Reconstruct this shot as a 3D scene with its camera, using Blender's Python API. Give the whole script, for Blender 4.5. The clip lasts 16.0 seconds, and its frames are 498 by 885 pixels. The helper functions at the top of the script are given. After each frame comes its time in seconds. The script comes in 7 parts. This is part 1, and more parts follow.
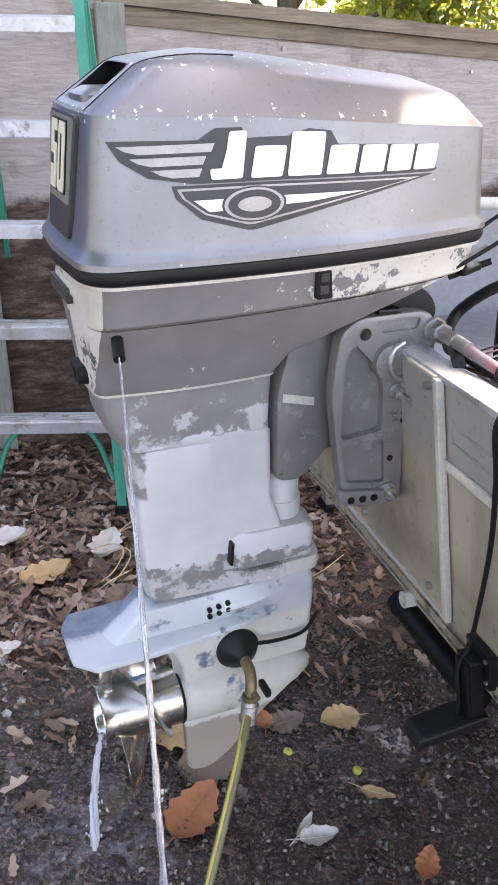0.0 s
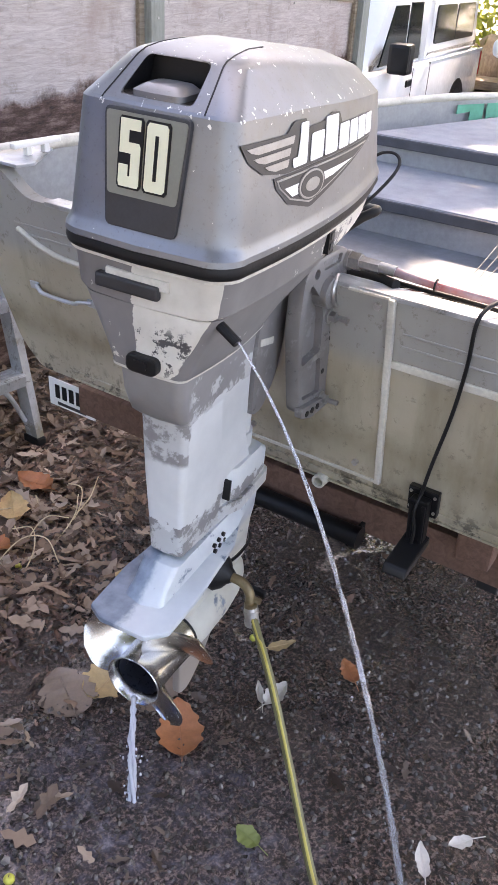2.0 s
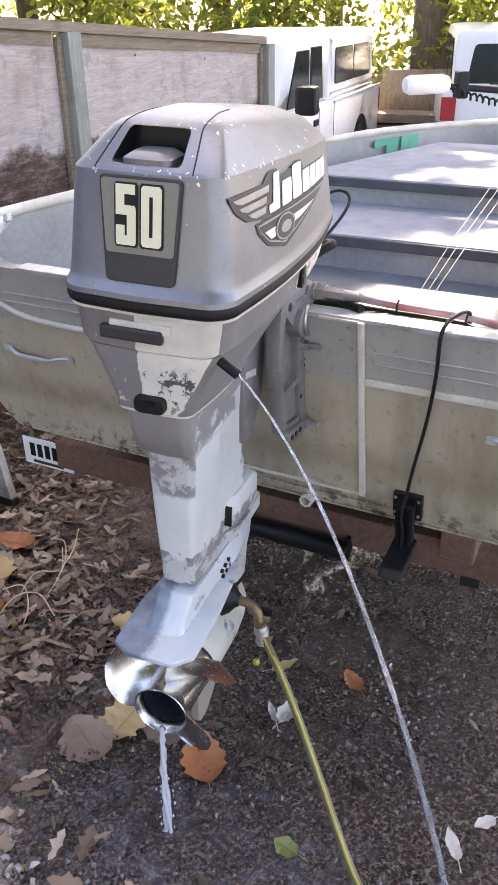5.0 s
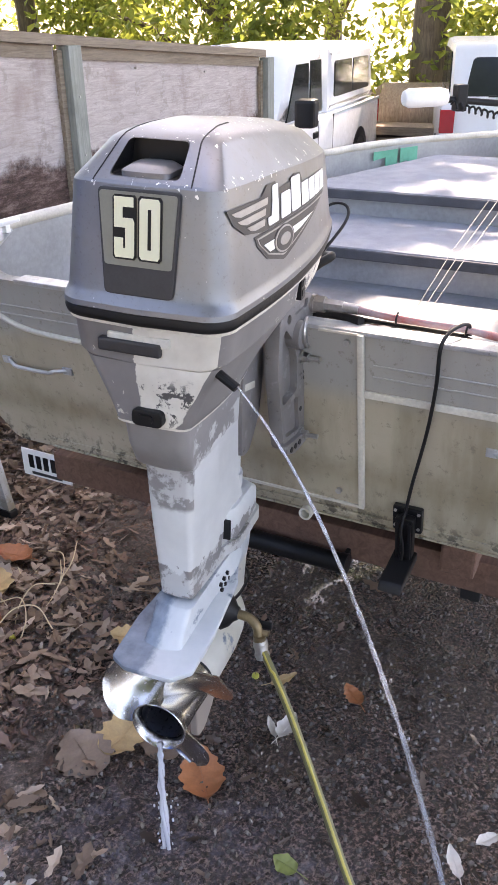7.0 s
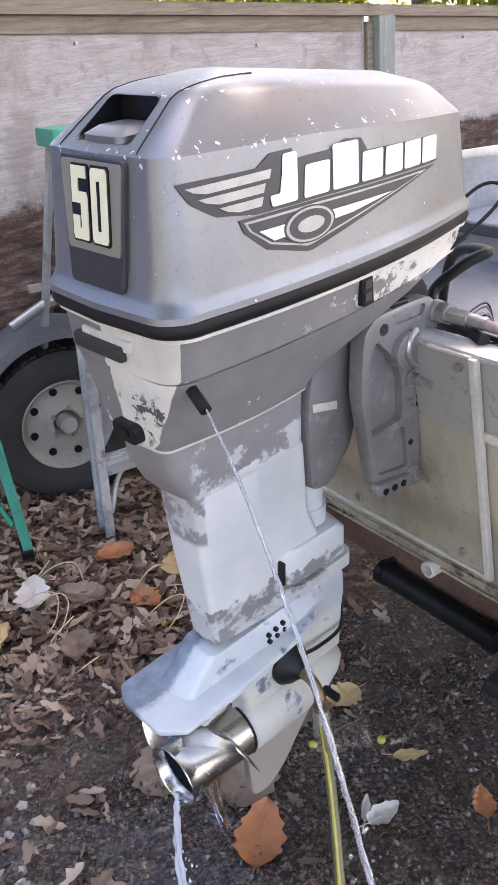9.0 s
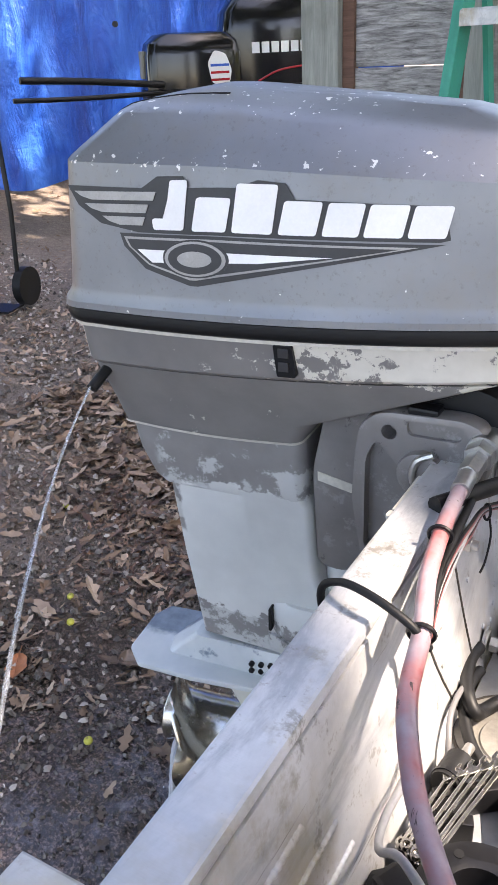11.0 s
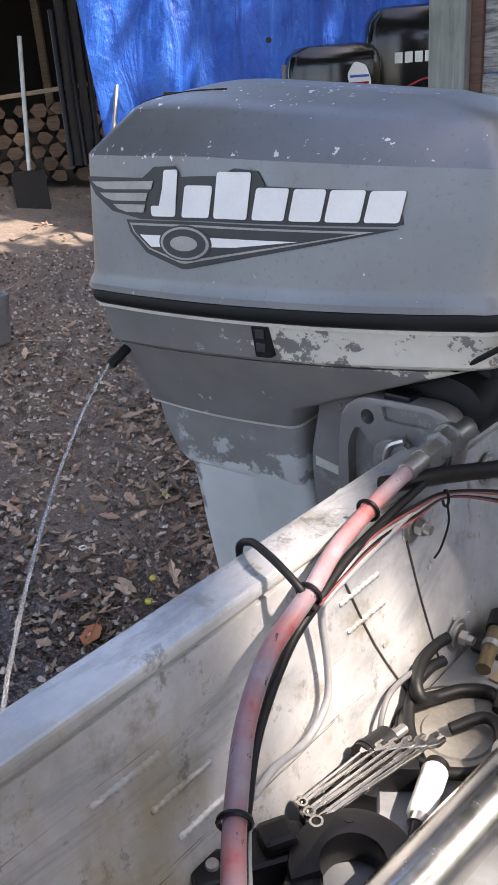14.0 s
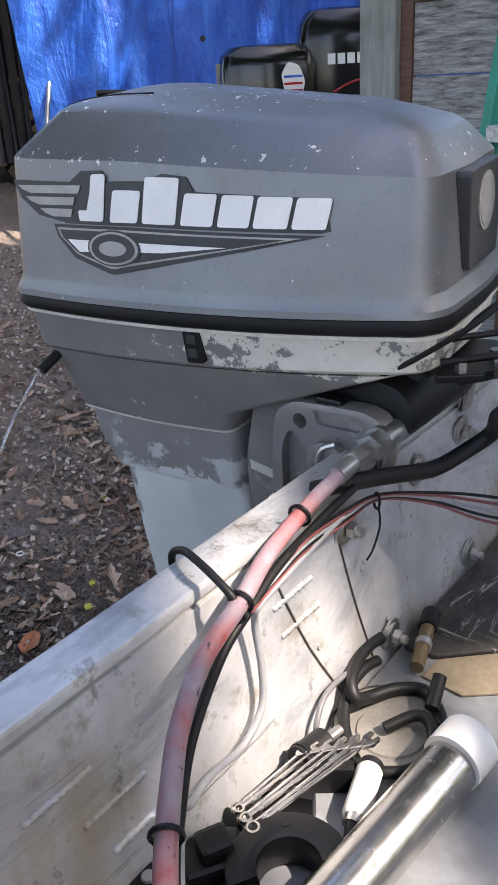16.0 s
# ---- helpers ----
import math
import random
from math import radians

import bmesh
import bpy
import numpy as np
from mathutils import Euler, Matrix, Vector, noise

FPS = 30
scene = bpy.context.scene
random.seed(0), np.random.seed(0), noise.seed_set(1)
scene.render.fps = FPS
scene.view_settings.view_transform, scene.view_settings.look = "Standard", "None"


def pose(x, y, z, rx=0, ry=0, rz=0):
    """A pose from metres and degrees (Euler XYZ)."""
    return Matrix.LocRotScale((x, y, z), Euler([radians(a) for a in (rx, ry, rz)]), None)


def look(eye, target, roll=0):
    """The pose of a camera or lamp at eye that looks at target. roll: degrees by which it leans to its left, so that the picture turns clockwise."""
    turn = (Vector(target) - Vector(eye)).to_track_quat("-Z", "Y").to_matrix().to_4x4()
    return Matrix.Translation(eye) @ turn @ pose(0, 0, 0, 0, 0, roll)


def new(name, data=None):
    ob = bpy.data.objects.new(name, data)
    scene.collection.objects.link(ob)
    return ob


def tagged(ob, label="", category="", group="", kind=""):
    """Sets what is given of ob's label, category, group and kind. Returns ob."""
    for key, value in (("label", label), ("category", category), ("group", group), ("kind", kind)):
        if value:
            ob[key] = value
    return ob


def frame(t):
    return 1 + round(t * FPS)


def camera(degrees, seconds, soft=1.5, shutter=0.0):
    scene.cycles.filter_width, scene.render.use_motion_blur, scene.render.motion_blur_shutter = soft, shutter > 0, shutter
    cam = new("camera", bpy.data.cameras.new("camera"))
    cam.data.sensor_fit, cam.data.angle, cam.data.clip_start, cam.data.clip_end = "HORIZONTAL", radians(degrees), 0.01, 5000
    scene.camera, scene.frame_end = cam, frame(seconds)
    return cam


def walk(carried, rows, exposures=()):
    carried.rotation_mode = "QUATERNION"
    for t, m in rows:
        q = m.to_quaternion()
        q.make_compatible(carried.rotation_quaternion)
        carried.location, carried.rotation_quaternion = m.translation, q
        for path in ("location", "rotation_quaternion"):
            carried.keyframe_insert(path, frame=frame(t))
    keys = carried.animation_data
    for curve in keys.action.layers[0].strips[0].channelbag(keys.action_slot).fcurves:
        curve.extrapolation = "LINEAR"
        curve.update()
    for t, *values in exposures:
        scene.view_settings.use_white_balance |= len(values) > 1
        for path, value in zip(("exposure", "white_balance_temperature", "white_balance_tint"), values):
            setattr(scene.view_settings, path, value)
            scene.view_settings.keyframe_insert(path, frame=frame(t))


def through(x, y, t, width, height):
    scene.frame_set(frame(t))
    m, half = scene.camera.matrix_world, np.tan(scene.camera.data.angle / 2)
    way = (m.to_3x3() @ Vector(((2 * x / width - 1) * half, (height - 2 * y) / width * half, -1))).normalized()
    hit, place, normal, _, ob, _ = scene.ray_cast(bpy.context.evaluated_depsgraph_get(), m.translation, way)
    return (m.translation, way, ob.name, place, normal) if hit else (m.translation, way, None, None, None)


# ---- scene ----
cam = camera(34.3, 16.0)
PATH = [
    (0, (0.061, 0.123, 1.495), (0.051, 1.934, 0.647), 0.8),
    (0.5, (-0.131, 0.1, 1.508), (0.161, 1.845, 0.576), 2.4),
    (1, (-0.425, 0.093, 1.553), (0.246, 1.716, 0.595), 1.9),
    (1.5, (-0.621, 0.215, 1.577), (0.19, 1.712, 0.528), -0.5),
    (2, (-0.805, 0.307, 1.625), (0.296, 1.614, 0.586), 3.6),
    (2.5, (-0.903, 0.34, 1.646), (0.311, 1.551, 0.617), 1.4),
    (3, (-0.929, 0.322, 1.654), (0.297, 1.526, 0.631), 1.3),
    (3.5, (-0.938, 0.295, 1.655), (0.3, 1.499, 0.648), 0.3),
    (4, (-0.941, 0.29, 1.651), (0.296, 1.519, 0.671), -0.5),
    (4.5, (-0.945, 0.297, 1.649), (0.294, 1.54, 0.691), -0.9),
    (5, (-0.95, 0.296, 1.652), (0.286, 1.55, 0.703), -1.0),
    (5.2, (-0.951, 0.304, 1.653), (0.293, 1.548, 0.703), -1.0),
    (7.5, (-0.933, 0.299, 1.65), (0.308, 1.581, 0.745), -0.9),
    (8, (-0.838, 0.268, 1.638), (0.234, 1.707, 0.754), -3.9),
    (8.5, (-0.59, 0.209, 1.603), (0.185, 1.827, 0.719), -5.2),
    (9, (-0.335, 0.25, 1.559), (0.165, 1.958, 0.645), -5.3),
    (9.2, (-0.224, 0.281, 1.556), (0.185, 2.026, 0.669), -4.2),
    (11.3, (0.906, 0.695, 1.555), (-0.521, 1.788, 0.677), -3.2),
    (11.5, (0.928, 0.732, 1.553), (-0.497, 1.828, 0.675), -3.4),
    (12, (0.988, 0.768, 1.54), (-0.518, 1.767, 0.684), -4.3),
    (12.5, (1.032, 0.791, 1.53), (-0.537, 1.707, 0.694), -5.3),
    (13, (1.043, 0.787, 1.525), (-0.553, 1.667, 0.701), -4.9),
    (13.5, (1.033, 0.784, 1.52), (-0.574, 1.645, 0.699), -4.3),
    (14, (1.022, 0.78, 1.52), (-0.586, 1.636, 0.694), -4.5),
    (14.5, (1.021, 0.781, 1.524), (-0.584, 1.638, 0.695), -4.6),
    (15, (1.018, 0.789, 1.524), (-0.534, 1.727, 0.681), -3.7),
    (15.5, (1.017, 0.791, 1.527), (-0.522, 1.752, 0.684), -3.6),
    (16, (1.025, 0.793, 1.528), (-0.506, 1.768, 0.688), -3.6),
]
EXPOSURES = [(0.0, 3.17, 7750, 25), (0.6, 3.28, 7750, 25), (2.0, 3.17, 7750, 25), (8.0, 3.15, 7750, 25), (9.2, 3.23, 7750, 25), (11.3, 2.5, 7250, 19), (12.3, 2.2, 7150, 19), (16.0, 2.0, 6900, 18)]
walk(cam, [(t, look(eye, target, roll)) for t, eye, target, roll in PATH], EXPOSURES)

# ---- light ----
SUN_AZ, SUN_EL = radians(28), radians(52)
SUN_DIR = Vector((math.cos(SUN_AZ) * math.cos(SUN_EL), math.sin(SUN_AZ) * math.cos(SUN_EL), math.sin(SUN_EL)))
world = bpy.data.worlds.new("sky")
scene.world = world
world.use_nodes = True
wn = world.node_tree.nodes
sky = wn.new("ShaderNodeTexSky")
sky.sky_type, sky.sun_disc = "NISHITA", False
sky.sun_elevation, sky.sun_rotation = SUN_EL, math.pi / 2 - SUN_AZ
sky.air_density, sky.dust_density = 1.0, 2.0
world.node_tree.links.new(sky.outputs[0], wn["Background"].inputs[0])
wn["Background"].inputs[1].default_value = 0.15
sun = new("sun", bpy.data.lights.new("sun", "SUN"))
sun.data.energy, sun.data.angle, sun.data.color = 3.2, radians(0.6), (1.0, 0.93, 0.82)
sun.matrix_world = look(SUN_DIR * 30, (0, 0, 0))


# ---- materials ----
class Nodes:
    """A small writer of node materials."""

    def __init__(self, name, rough=0.6, metal=0.0):
        self.m = bpy.data.materials.new(name)
        self.m.use_nodes = True
        self.t = self.m.node_tree
        self.b = self.t.nodes["Principled BSDF"]
        self.b.inputs["Roughness"].default_value = rough
        self.b.inputs["Metallic"].default_value = metal
        self.co = self.t.nodes.new("ShaderNodeTexCoord").outputs["Object"]

    def link(self, a, b):
        self.t.links.new(a, b)

    def noise(self, scale, detail=4.0, rough=0.6, co=None, distort=0.0):
        n = self.t.nodes.new("ShaderNodeTexNoise")
        n.inputs["Scale"].default_value, n.inputs["Detail"].default_value = scale, detail
        n.inputs["Roughness"].default_value, n.inputs["Distortion"].default_value = rough, distort
        self.link(co or self.co, n.inputs["Vector"])
        return n.outputs[0]

    def stretch(self, sx, sy, sz, turn=(0, 0, 0)):
        n = self.t.nodes.new("ShaderNodeMapping")
        n.inputs["Scale"].default_value = (sx, sy, sz)
        n.inputs["Rotation"].default_value = turn
        self.link(self.co, n.inputs["Vector"])
        return n.outputs[0]

    def ramp(self, fac, *stops):
        n = self.t.nodes.new("ShaderNodeValToRGB")
        e = n.color_ramp.elements
        while len(e) < len(stops):
            e.new(0.5)
        for k, (p, c) in zip(e, stops):
            k.position, k.color = p, (*c, 1) if len(c) == 3 else c
        self.link(fac, n.inputs[0])
        return n.outputs[0]

    def mask(self, fac, lo, hi):
        n = self.t.nodes.new("ShaderNodeMapRange")
        n.interpolation_type = "SMOOTHSTEP"
        n.inputs["From Min"].default_value, n.inputs["From Max"].default_value = lo, hi
        self.link(fac, n.inputs["Value"])
        return n.outputs[0]

    def math(self, op, a, b=0.0, c=0.0):
        n = self.t.nodes.new("ShaderNodeMath")
        n.operation = op
        for i, v in enumerate((a, b, c)):
            if isinstance(v, (int, float)):
                n.inputs[i].default_value = v
            else:
                self.link(v, n.inputs[i])
        return n.outputs[0]

    def mix(self, fac, a, b, blend="MIX"):
        n = self.t.nodes.new("ShaderNodeMix")
        n.data_type, n.blend_type = "RGBA", blend
        for i, v in ((0, fac), (6, a), (7, b)):
            if isinstance(v, (int, float)):
                n.inputs[i].default_value = v
            elif isinstance(v, tuple):
                n.inputs[i].default_value = (*v, 1)
            else:
                self.link(v, n.inputs[i])
        return n.outputs[2]

    def xyz(self):
        n = self.t.nodes.new("ShaderNodeSeparateXYZ")
        self.link(self.co, n.inputs[0])
        return n.outputs

    def island(self):
        return self.t.nodes.new("ShaderNodeNewGeometry").outputs["Random Per Island"]

    def rand(self):
        return self.t.nodes.new("ShaderNodeObjectInfo").outputs["Random"]

    def colour(self, c):
        self.link(c, self.b.inputs["Base Color"])
        return self

    def set_rough(self, fac, lo, hi):
        n = self.t.nodes.new("ShaderNodeMapRange")
        n.inputs["To Min"].default_value, n.inputs["To Max"].default_value = lo, hi
        self.link(fac, n.inputs["Value"])
        self.link(n.outputs[0], self.b.inputs["Roughness"])
        return self

    def bump(self, h, strength=0.3, dist=0.004):
        n = self.t.nodes.new("ShaderNodeBump")
        n.inputs["Strength"].default_value, n.inputs["Distance"].default_value = strength, dist
        self.link(h, n.inputs["Height"])
        self.link(n.outputs[0], self.b.inputs["Normal"])
        return self


def plain(name, c, rough=0.6, metal=0.0, scale=30.0, vary=0.25, bump=0.15, dist=0.002, gloss=0.5):
    """A surface with two scales of tone and a fine relief."""
    k = Nodes(name, rough, metal)
    big, small = k.noise(scale * 0.22, 5), k.noise(scale * 4, 6)
    lo, hi = tuple(v * (1 - vary) for v in c), tuple(min(1, v * (1 + vary)) for v in c)
    a = k.ramp(big, (0.3, lo), (0.7, hi))
    k.colour(k.mix(0.35, a, k.ramp(small, (0.3, lo), (0.7, hi))))
    k.set_rough(small, max(0.05, rough - 0.12), min(1, rough + 0.12))
    k.bump(small, bump, dist)
    k.b.inputs["Specular IOR Level"].default_value = gloss
    return k.m


def cowl_paint():
    """Faded metallic grey with dirt speckle, rubbed patches and white chips along the shoulder."""
    k = Nodes("grey_metallic_paint", 0.4, 0.65)
    big, fine = k.noise(5, 5), k.noise(60, 8, 0.7)
    c = k.ramp(big, (0.3, (0.182, 0.187, 0.2)), (0.7, (0.236, 0.24, 0.25)))
    c = k.mix(k.math("MULTIPLY", k.mask(k.noise(9, 8, 0.7), 0.5, 0.7), 0.5), c, (0.22, 0.205, 0.19))
    c = k.mix(k.math("MULTIPLY", k.mask(k.noise(140, 6, 0.7), 0.56, 0.68), 0.55), c, (0.15, 0.145, 0.14))
    z = k.xyz()[2]
    edge = k.mask(k.math("ABSOLUTE", k.math("SUBTRACT", z, 1.441)), 0.02, 0.005)
    ridge = k.mask(k.math("ABSOLUTE", k.math("SUBTRACT", z, 1.5)), 0.02, 0.006)
    chips = k.mask(k.math("ADD", k.noise(85, 4, 0.6), k.math("MULTIPLY", k.math("MAXIMUM", edge, ridge), k.math("MULTIPLY", k.noise(12, 2), 0.165))), 0.722, 0.737)
    k.colour(k.mix(chips, c, (0.72, 0.7, 0.66)))
    k.link(k.math("SUBTRACT", 0.65, k.math("MULTIPLY", chips, 0.65)), k.b.inputs["Metallic"])
    k.set_rough(k.noise(18, 6), 0.32, 0.5)
    return k.bump(fine, 0.06, 0.001).m


def pan_paint():
    """Grey paint flaked down to cream primer, more towards the front and on the rear panel."""
    k = Nodes("flaked_grey_paint", 0.55)
    x, y, z = k.xyz()
    n = k.noise(26, 8, 0.72)
    grey = k.ramp(k.noise(9, 5), (0.3, (0.17, 0.16, 0.156)), (0.7, (0.225, 0.212, 0.204)))
    cream = k.ramp(k.noise(14, 5), (0.3, (0.55, 0.52, 0.45)), (0.7, (0.7, 0.67, 0.6)))
    band = k.mask(z, 1.165, 1.185)
    front = k.math("MULTIPLY", band, k.mask(x, -0.36, 0.18))
    rear = k.math("MULTIPLY", k.mask(k.math("MULTIPLY", x, -1), 0.374, 0.378), k.mask(k.math("ADD", y, k.math("MULTIPLY", k.noise(40, 3), 0.02)), 0.028, 0.024))
    low = k.math("MULTIPLY", k.mask(z, 1.12, 1.04), 0.18)
    amount = k.math("ADD", k.math("ADD", k.math("MULTIPLY", front, k.math("ADD", k.math("MULTIPLY", k.math("SUBTRACT", k.noise(7, 3), 0.5), 0.9), 0.25)), k.math("MULTIPLY", rear, 0.42)), k.math("MULTIPLY", low, 0.3))
    m = k.mask(k.math("ADD", n, amount), 0.655, 0.68)
    fleck = k.math("MULTIPLY", k.math("MULTIPLY", rear, k.mask(z, 1.15, 1.12)), k.mask(k.math("ADD", k.noise(48, 7, 0.7), k.math("MULTIPLY", k.mask(k.math("ABSOLUTE", k.math("ADD", y, 0.05)), 0.05, 0.01), 0.07)), 0.58, 0.61))
    c = k.mix(fleck, k.mix(m, grey, cream), (0.07, 0.068, 0.066))
    k.colour(c)
    return k.bump(k.math("ADD", m, k.math("MULTIPLY", k.noise(90, 5), 0.25)), 0.25, 0.0012).m


def leg_paint():
    """Worn leg: grey, then a bare pale patch with a ragged edge, grey again and chalky white low down."""
    k = Nodes("worn_leg_paint", 0.5)
    x, y, z = k.xyz()
    n = k.noise(22, 8, 0.65)
    zz = k.math("ADD", z, k.math("MULTIPLY", k.math("SUBTRACT", n, 0.5), 0.11))
    grey = k.ramp(k.noise(8, 5), (0.3, (0.185, 0.175, 0.17)), (0.7, (0.26, 0.247, 0.238)))
    pale = k.ramp(k.noise(6, 6), (0.3, (0.52, 0.53, 0.52)), (0.7, (0.66, 0.665, 0.645)))
    chalk = k.mask(k.math("ADD", n, k.math("MULTIPLY", k.mask(z, 1.06, 0.93), 0.16)), 0.6, 0.68)
    c = k.mix(k.math("MULTIPLY", k.math("MULTIPLY", chalk, k.mask(x, -0.335, -0.315)), 0.7), grey, pale)
    patch = k.math("MULTIPLY", k.mask(zz, 0.942, 0.936), k.mask(zz, 0.686, 0.692))
    side = k.mask(k.math("ADD", x, k.math("MULTIPLY", n, 0.02)), -0.292, -0.286)
    c = k.mix(k.math("MULTIPLY", patch, k.math("MAXIMUM", side, k.mask(k.math("ADD", z, k.math("MULTIPLY", k.math("SUBTRACT", n, 0.5), 0.03)), 0.845, 0.83))), c, pale)
    low = k.mask(k.math("ADD", zz, k.math("MULTIPLY", x, -0.35)), 0.672, 0.666)
    c = k.mix(low, c, k.ramp(k.noise(12, 6), (0.3, (0.5, 0.5, 0.46)), (0.7, (0.68, 0.67, 0.62))))
    k.colour(c)
    k.set_rough(n, 0.38, 0.6)
    return k.bump(k.math("ADD", patch, k.math("MULTIPLY", k.noise(80, 5), 0.3)), 0.2, 0.001).m


def gear_paint():
    """Chalky white gear housing with patches worn to blue-grey metal and a stained skeg."""
    k = Nodes("chalky_gearcase_paint", 0.45)
    x, y, z = k.xyz()
    n = k.noise(16, 8, 0.65)
    white = k.ramp(k.noise(7, 6), (0.3, (0.52, 0.5, 0.43)), (0.7, (0.68, 0.66, 0.58)))
    metal = k.ramp(k.noise(30, 5), (0.3, (0.11, 0.14, 0.18)), (0.7, (0.22, 0.27, 0.33)))
    port = k.math("MULTIPLY", k.mask(k.math("ADD", y, k.math("MULTIPLY", n, 0.05)), 0.02, 0.036), k.mask(z, 0.5, 0.54))
    pale = k.ramp(k.noise(5, 5), (0.35, (0.4, 0.45, 0.5)), (0.65, (0.6, 0.63, 0.64)))
    c = k.mix(k.math("MULTIPLY", k.mask(z, 0.5, 0.54), 0.85), white, pale)
    c = k.mix(k.math("MAXIMUM", port, k.mask(k.noise(11, 8, 0.6), 0.6, 0.66)), c, metal)
    c = k.mix(k.mask(k.math("ADD", z, k.math("MULTIPLY", n, 0.05)), 0.285, 0.275), c, (0.34, 0.29, 0.245))
    k.colour(c)
    return k.bump(k.noise(70, 5), 0.15, 0.001).m


def hull_paint():
    """Faded tan hull paint over aluminium, streaked and stained."""
    k = Nodes("faded_tan_hull_paint", 0.42, 0.25)
    streak = k.noise(9, 6, 0.6, k.stretch(1, 1, 0.12))
    c = k.ramp(k.noise(3, 6), (0.3, (0.41, 0.355, 0.26)), (0.7, (0.53, 0.48, 0.375)))
    c = k.mix(k.math("MULTIPLY", k.mask(streak, 0.48, 0.7), 0.5), c, (0.23, 0.19, 0.115))
    x, y, z = k.xyz()
    c = k.mix(k.math("MULTIPLY", k.mask(k.math("ADD", z, k.math("MULTIPLY", streak, 0.03)), 0.9, 0.97), 0.75), c, (0.34, 0.345, 0.34))
    tide = k.math("MULTIPLY", k.mask(k.math("ADD", z, k.math("MULTIPLY", k.noise(5, 6, 0.65), 0.16)), 0.86, 0.74), k.mask(k.math("ADD", z, k.math("MULTIPLY", k.noise(6, 6, 0.65), 0.1)), 0.68, 0.78))
    c = k.mix(k.math("MULTIPLY", tide, 0.75), c, k.ramp(k.noise(13, 7, 0.7), (0.35, (0.12, 0.085, 0.035)), (0.65, (0.27, 0.215, 0.12))))
    c = k.mix(k.math("MULTIPLY", k.mask(k.noise(45, 8, 0.75), 0.56, 0.66), 0.5), c, (0.16, 0.14, 0.11))
    grime = k.math("MULTIPLY", k.mask(k.noise(26, 8, 0.7), 0.5, 0.62), k.mask(k.math("ADD", z, k.math("MULTIPLY", streak, 0.06)), 0.68, 0.58))
    c = k.mix(grime, c, (0.07, 0.062, 0.05))
    k.colour(c)
    k.set_rough(streak, 0.3, 0.55)
    return k.bump(k.noise(55, 6), 0.12, 0.002).m


def bare_aluminium():
    k = Nodes("oxidised_aluminium", 0.42, 0.45)
    n = k.noise(14, 8, 0.65)
    c = k.ramp(n, (0.3, (0.42, 0.43, 0.44)), (0.7, (0.64, 0.65, 0.66)))
    c = k.mix(k.mask(k.noise(6, 8, 0.7), 0.54, 0.64), c, (0.36, 0.34, 0.3))
    scratch = k.noise(3.5, 9, 0.72, k.stretch(1, 0.35, 1), 1.5)
    c = k.mix(k.math("MULTIPLY", k.mask(scratch, 0.5, 0.62), 0.7), c, (0.27, 0.29, 0.32))
    c = k.mix(k.math("MULTIPLY", k.mask(k.noise(28, 8, 0.75), 0.57, 0.66), 0.6), c, (0.2, 0.18, 0.15))
    warm = k.mask(k.noise(2.6, 7, 0.65, k.stretch(1, 1, 0.45)), 0.5, 0.62)
    c = k.mix(k.math("MULTIPLY", warm, 0.65), c, (0.33, 0.26, 0.13))
    blue = k.mask(k.noise(1.9, 7, 0.7, k.stretch(1, 1.2, 0.8), 0.8), 0.5, 0.66)
    c = k.mix(k.math("MULTIPLY", blue, 0.5), c, (0.34, 0.37, 0.41))
    blot = k.mask(k.noise(15, 8, 0.72, k.stretch(1, 1, 0.6)), 0.58, 0.66)
    c = k.mix(k.math("MULTIPLY", blot, 0.65), c, (0.12, 0.11, 0.085))
    line = k.mask(k.noise(5, 9, 0.8, k.stretch(1, 0.25, 9), 0.3), 0.6, 0.64)
    c = k.mix(k.math("MULTIPLY", line, 0.8), c, (0.09, 0.08, 0.065))
    k.colour(c)
    k.set_rough(n, 0.28, 0.55)
    return k.bump(k.noise(110, 4, 0.5, k.stretch(1, 6, 1)), 0.12, 0.001).m


def painted_board():
    """Old plywood with pinkish-white paint, weathered along the grain, bare and rotten at the foot."""
    k = Nodes("weathered_white_plywood", 0.85)
    x, y, z = k.xyz()
    grain = k.noise(5, 8, 0.7, k.stretch(1.2, 1, 9), 1.2)
    blot = k.noise(1.6, 7, 0.65)
    c = k.ramp(grain, (0.3, (0.36, 0.3, 0.28)), (0.7, (0.6, 0.54, 0.515)))
    c = k.mix(k.mask(blot, 0.5, 0.75), c, (0.33, 0.245, 0.21))
    c = k.mix(k.math("MULTIPLY", k.mask(k.noise(2.0, 8, 0.7, k.stretch(1.4, 1.4, 0.7)), 0.52, 0.66), 0.45), c, (0.25, 0.18, 0.155))
    c = k.mix(k.math("MULTIPLY", k.mask(k.noise(9, 8, 0.7), 0.56, 0.66), 0.6), c, (0.3, 0.25, 0.22))
    rot = k.mask(k.math("ADD", z, k.math("MULTIPLY", k.noise(2.4, 8, 0.7), 0.45)), 1.25, 1.18)
    flake = k.noise(7, 8, 0.75, k.stretch(1, 1, 3.4))
    c = k.mix(rot, c, k.ramp(flake, (0.35, (0.035, 0.024, 0.02)), (0.5, (0.12, 0.07, 0.055)), (0.66, (0.3, 0.21, 0.18))))
    k.colour(c)
    return k.bump(k.math("ADD", grain, k.math("MULTIPLY", k.math("MULTIPLY", rot, flake), 4.0)), 0.5, 0.012).m


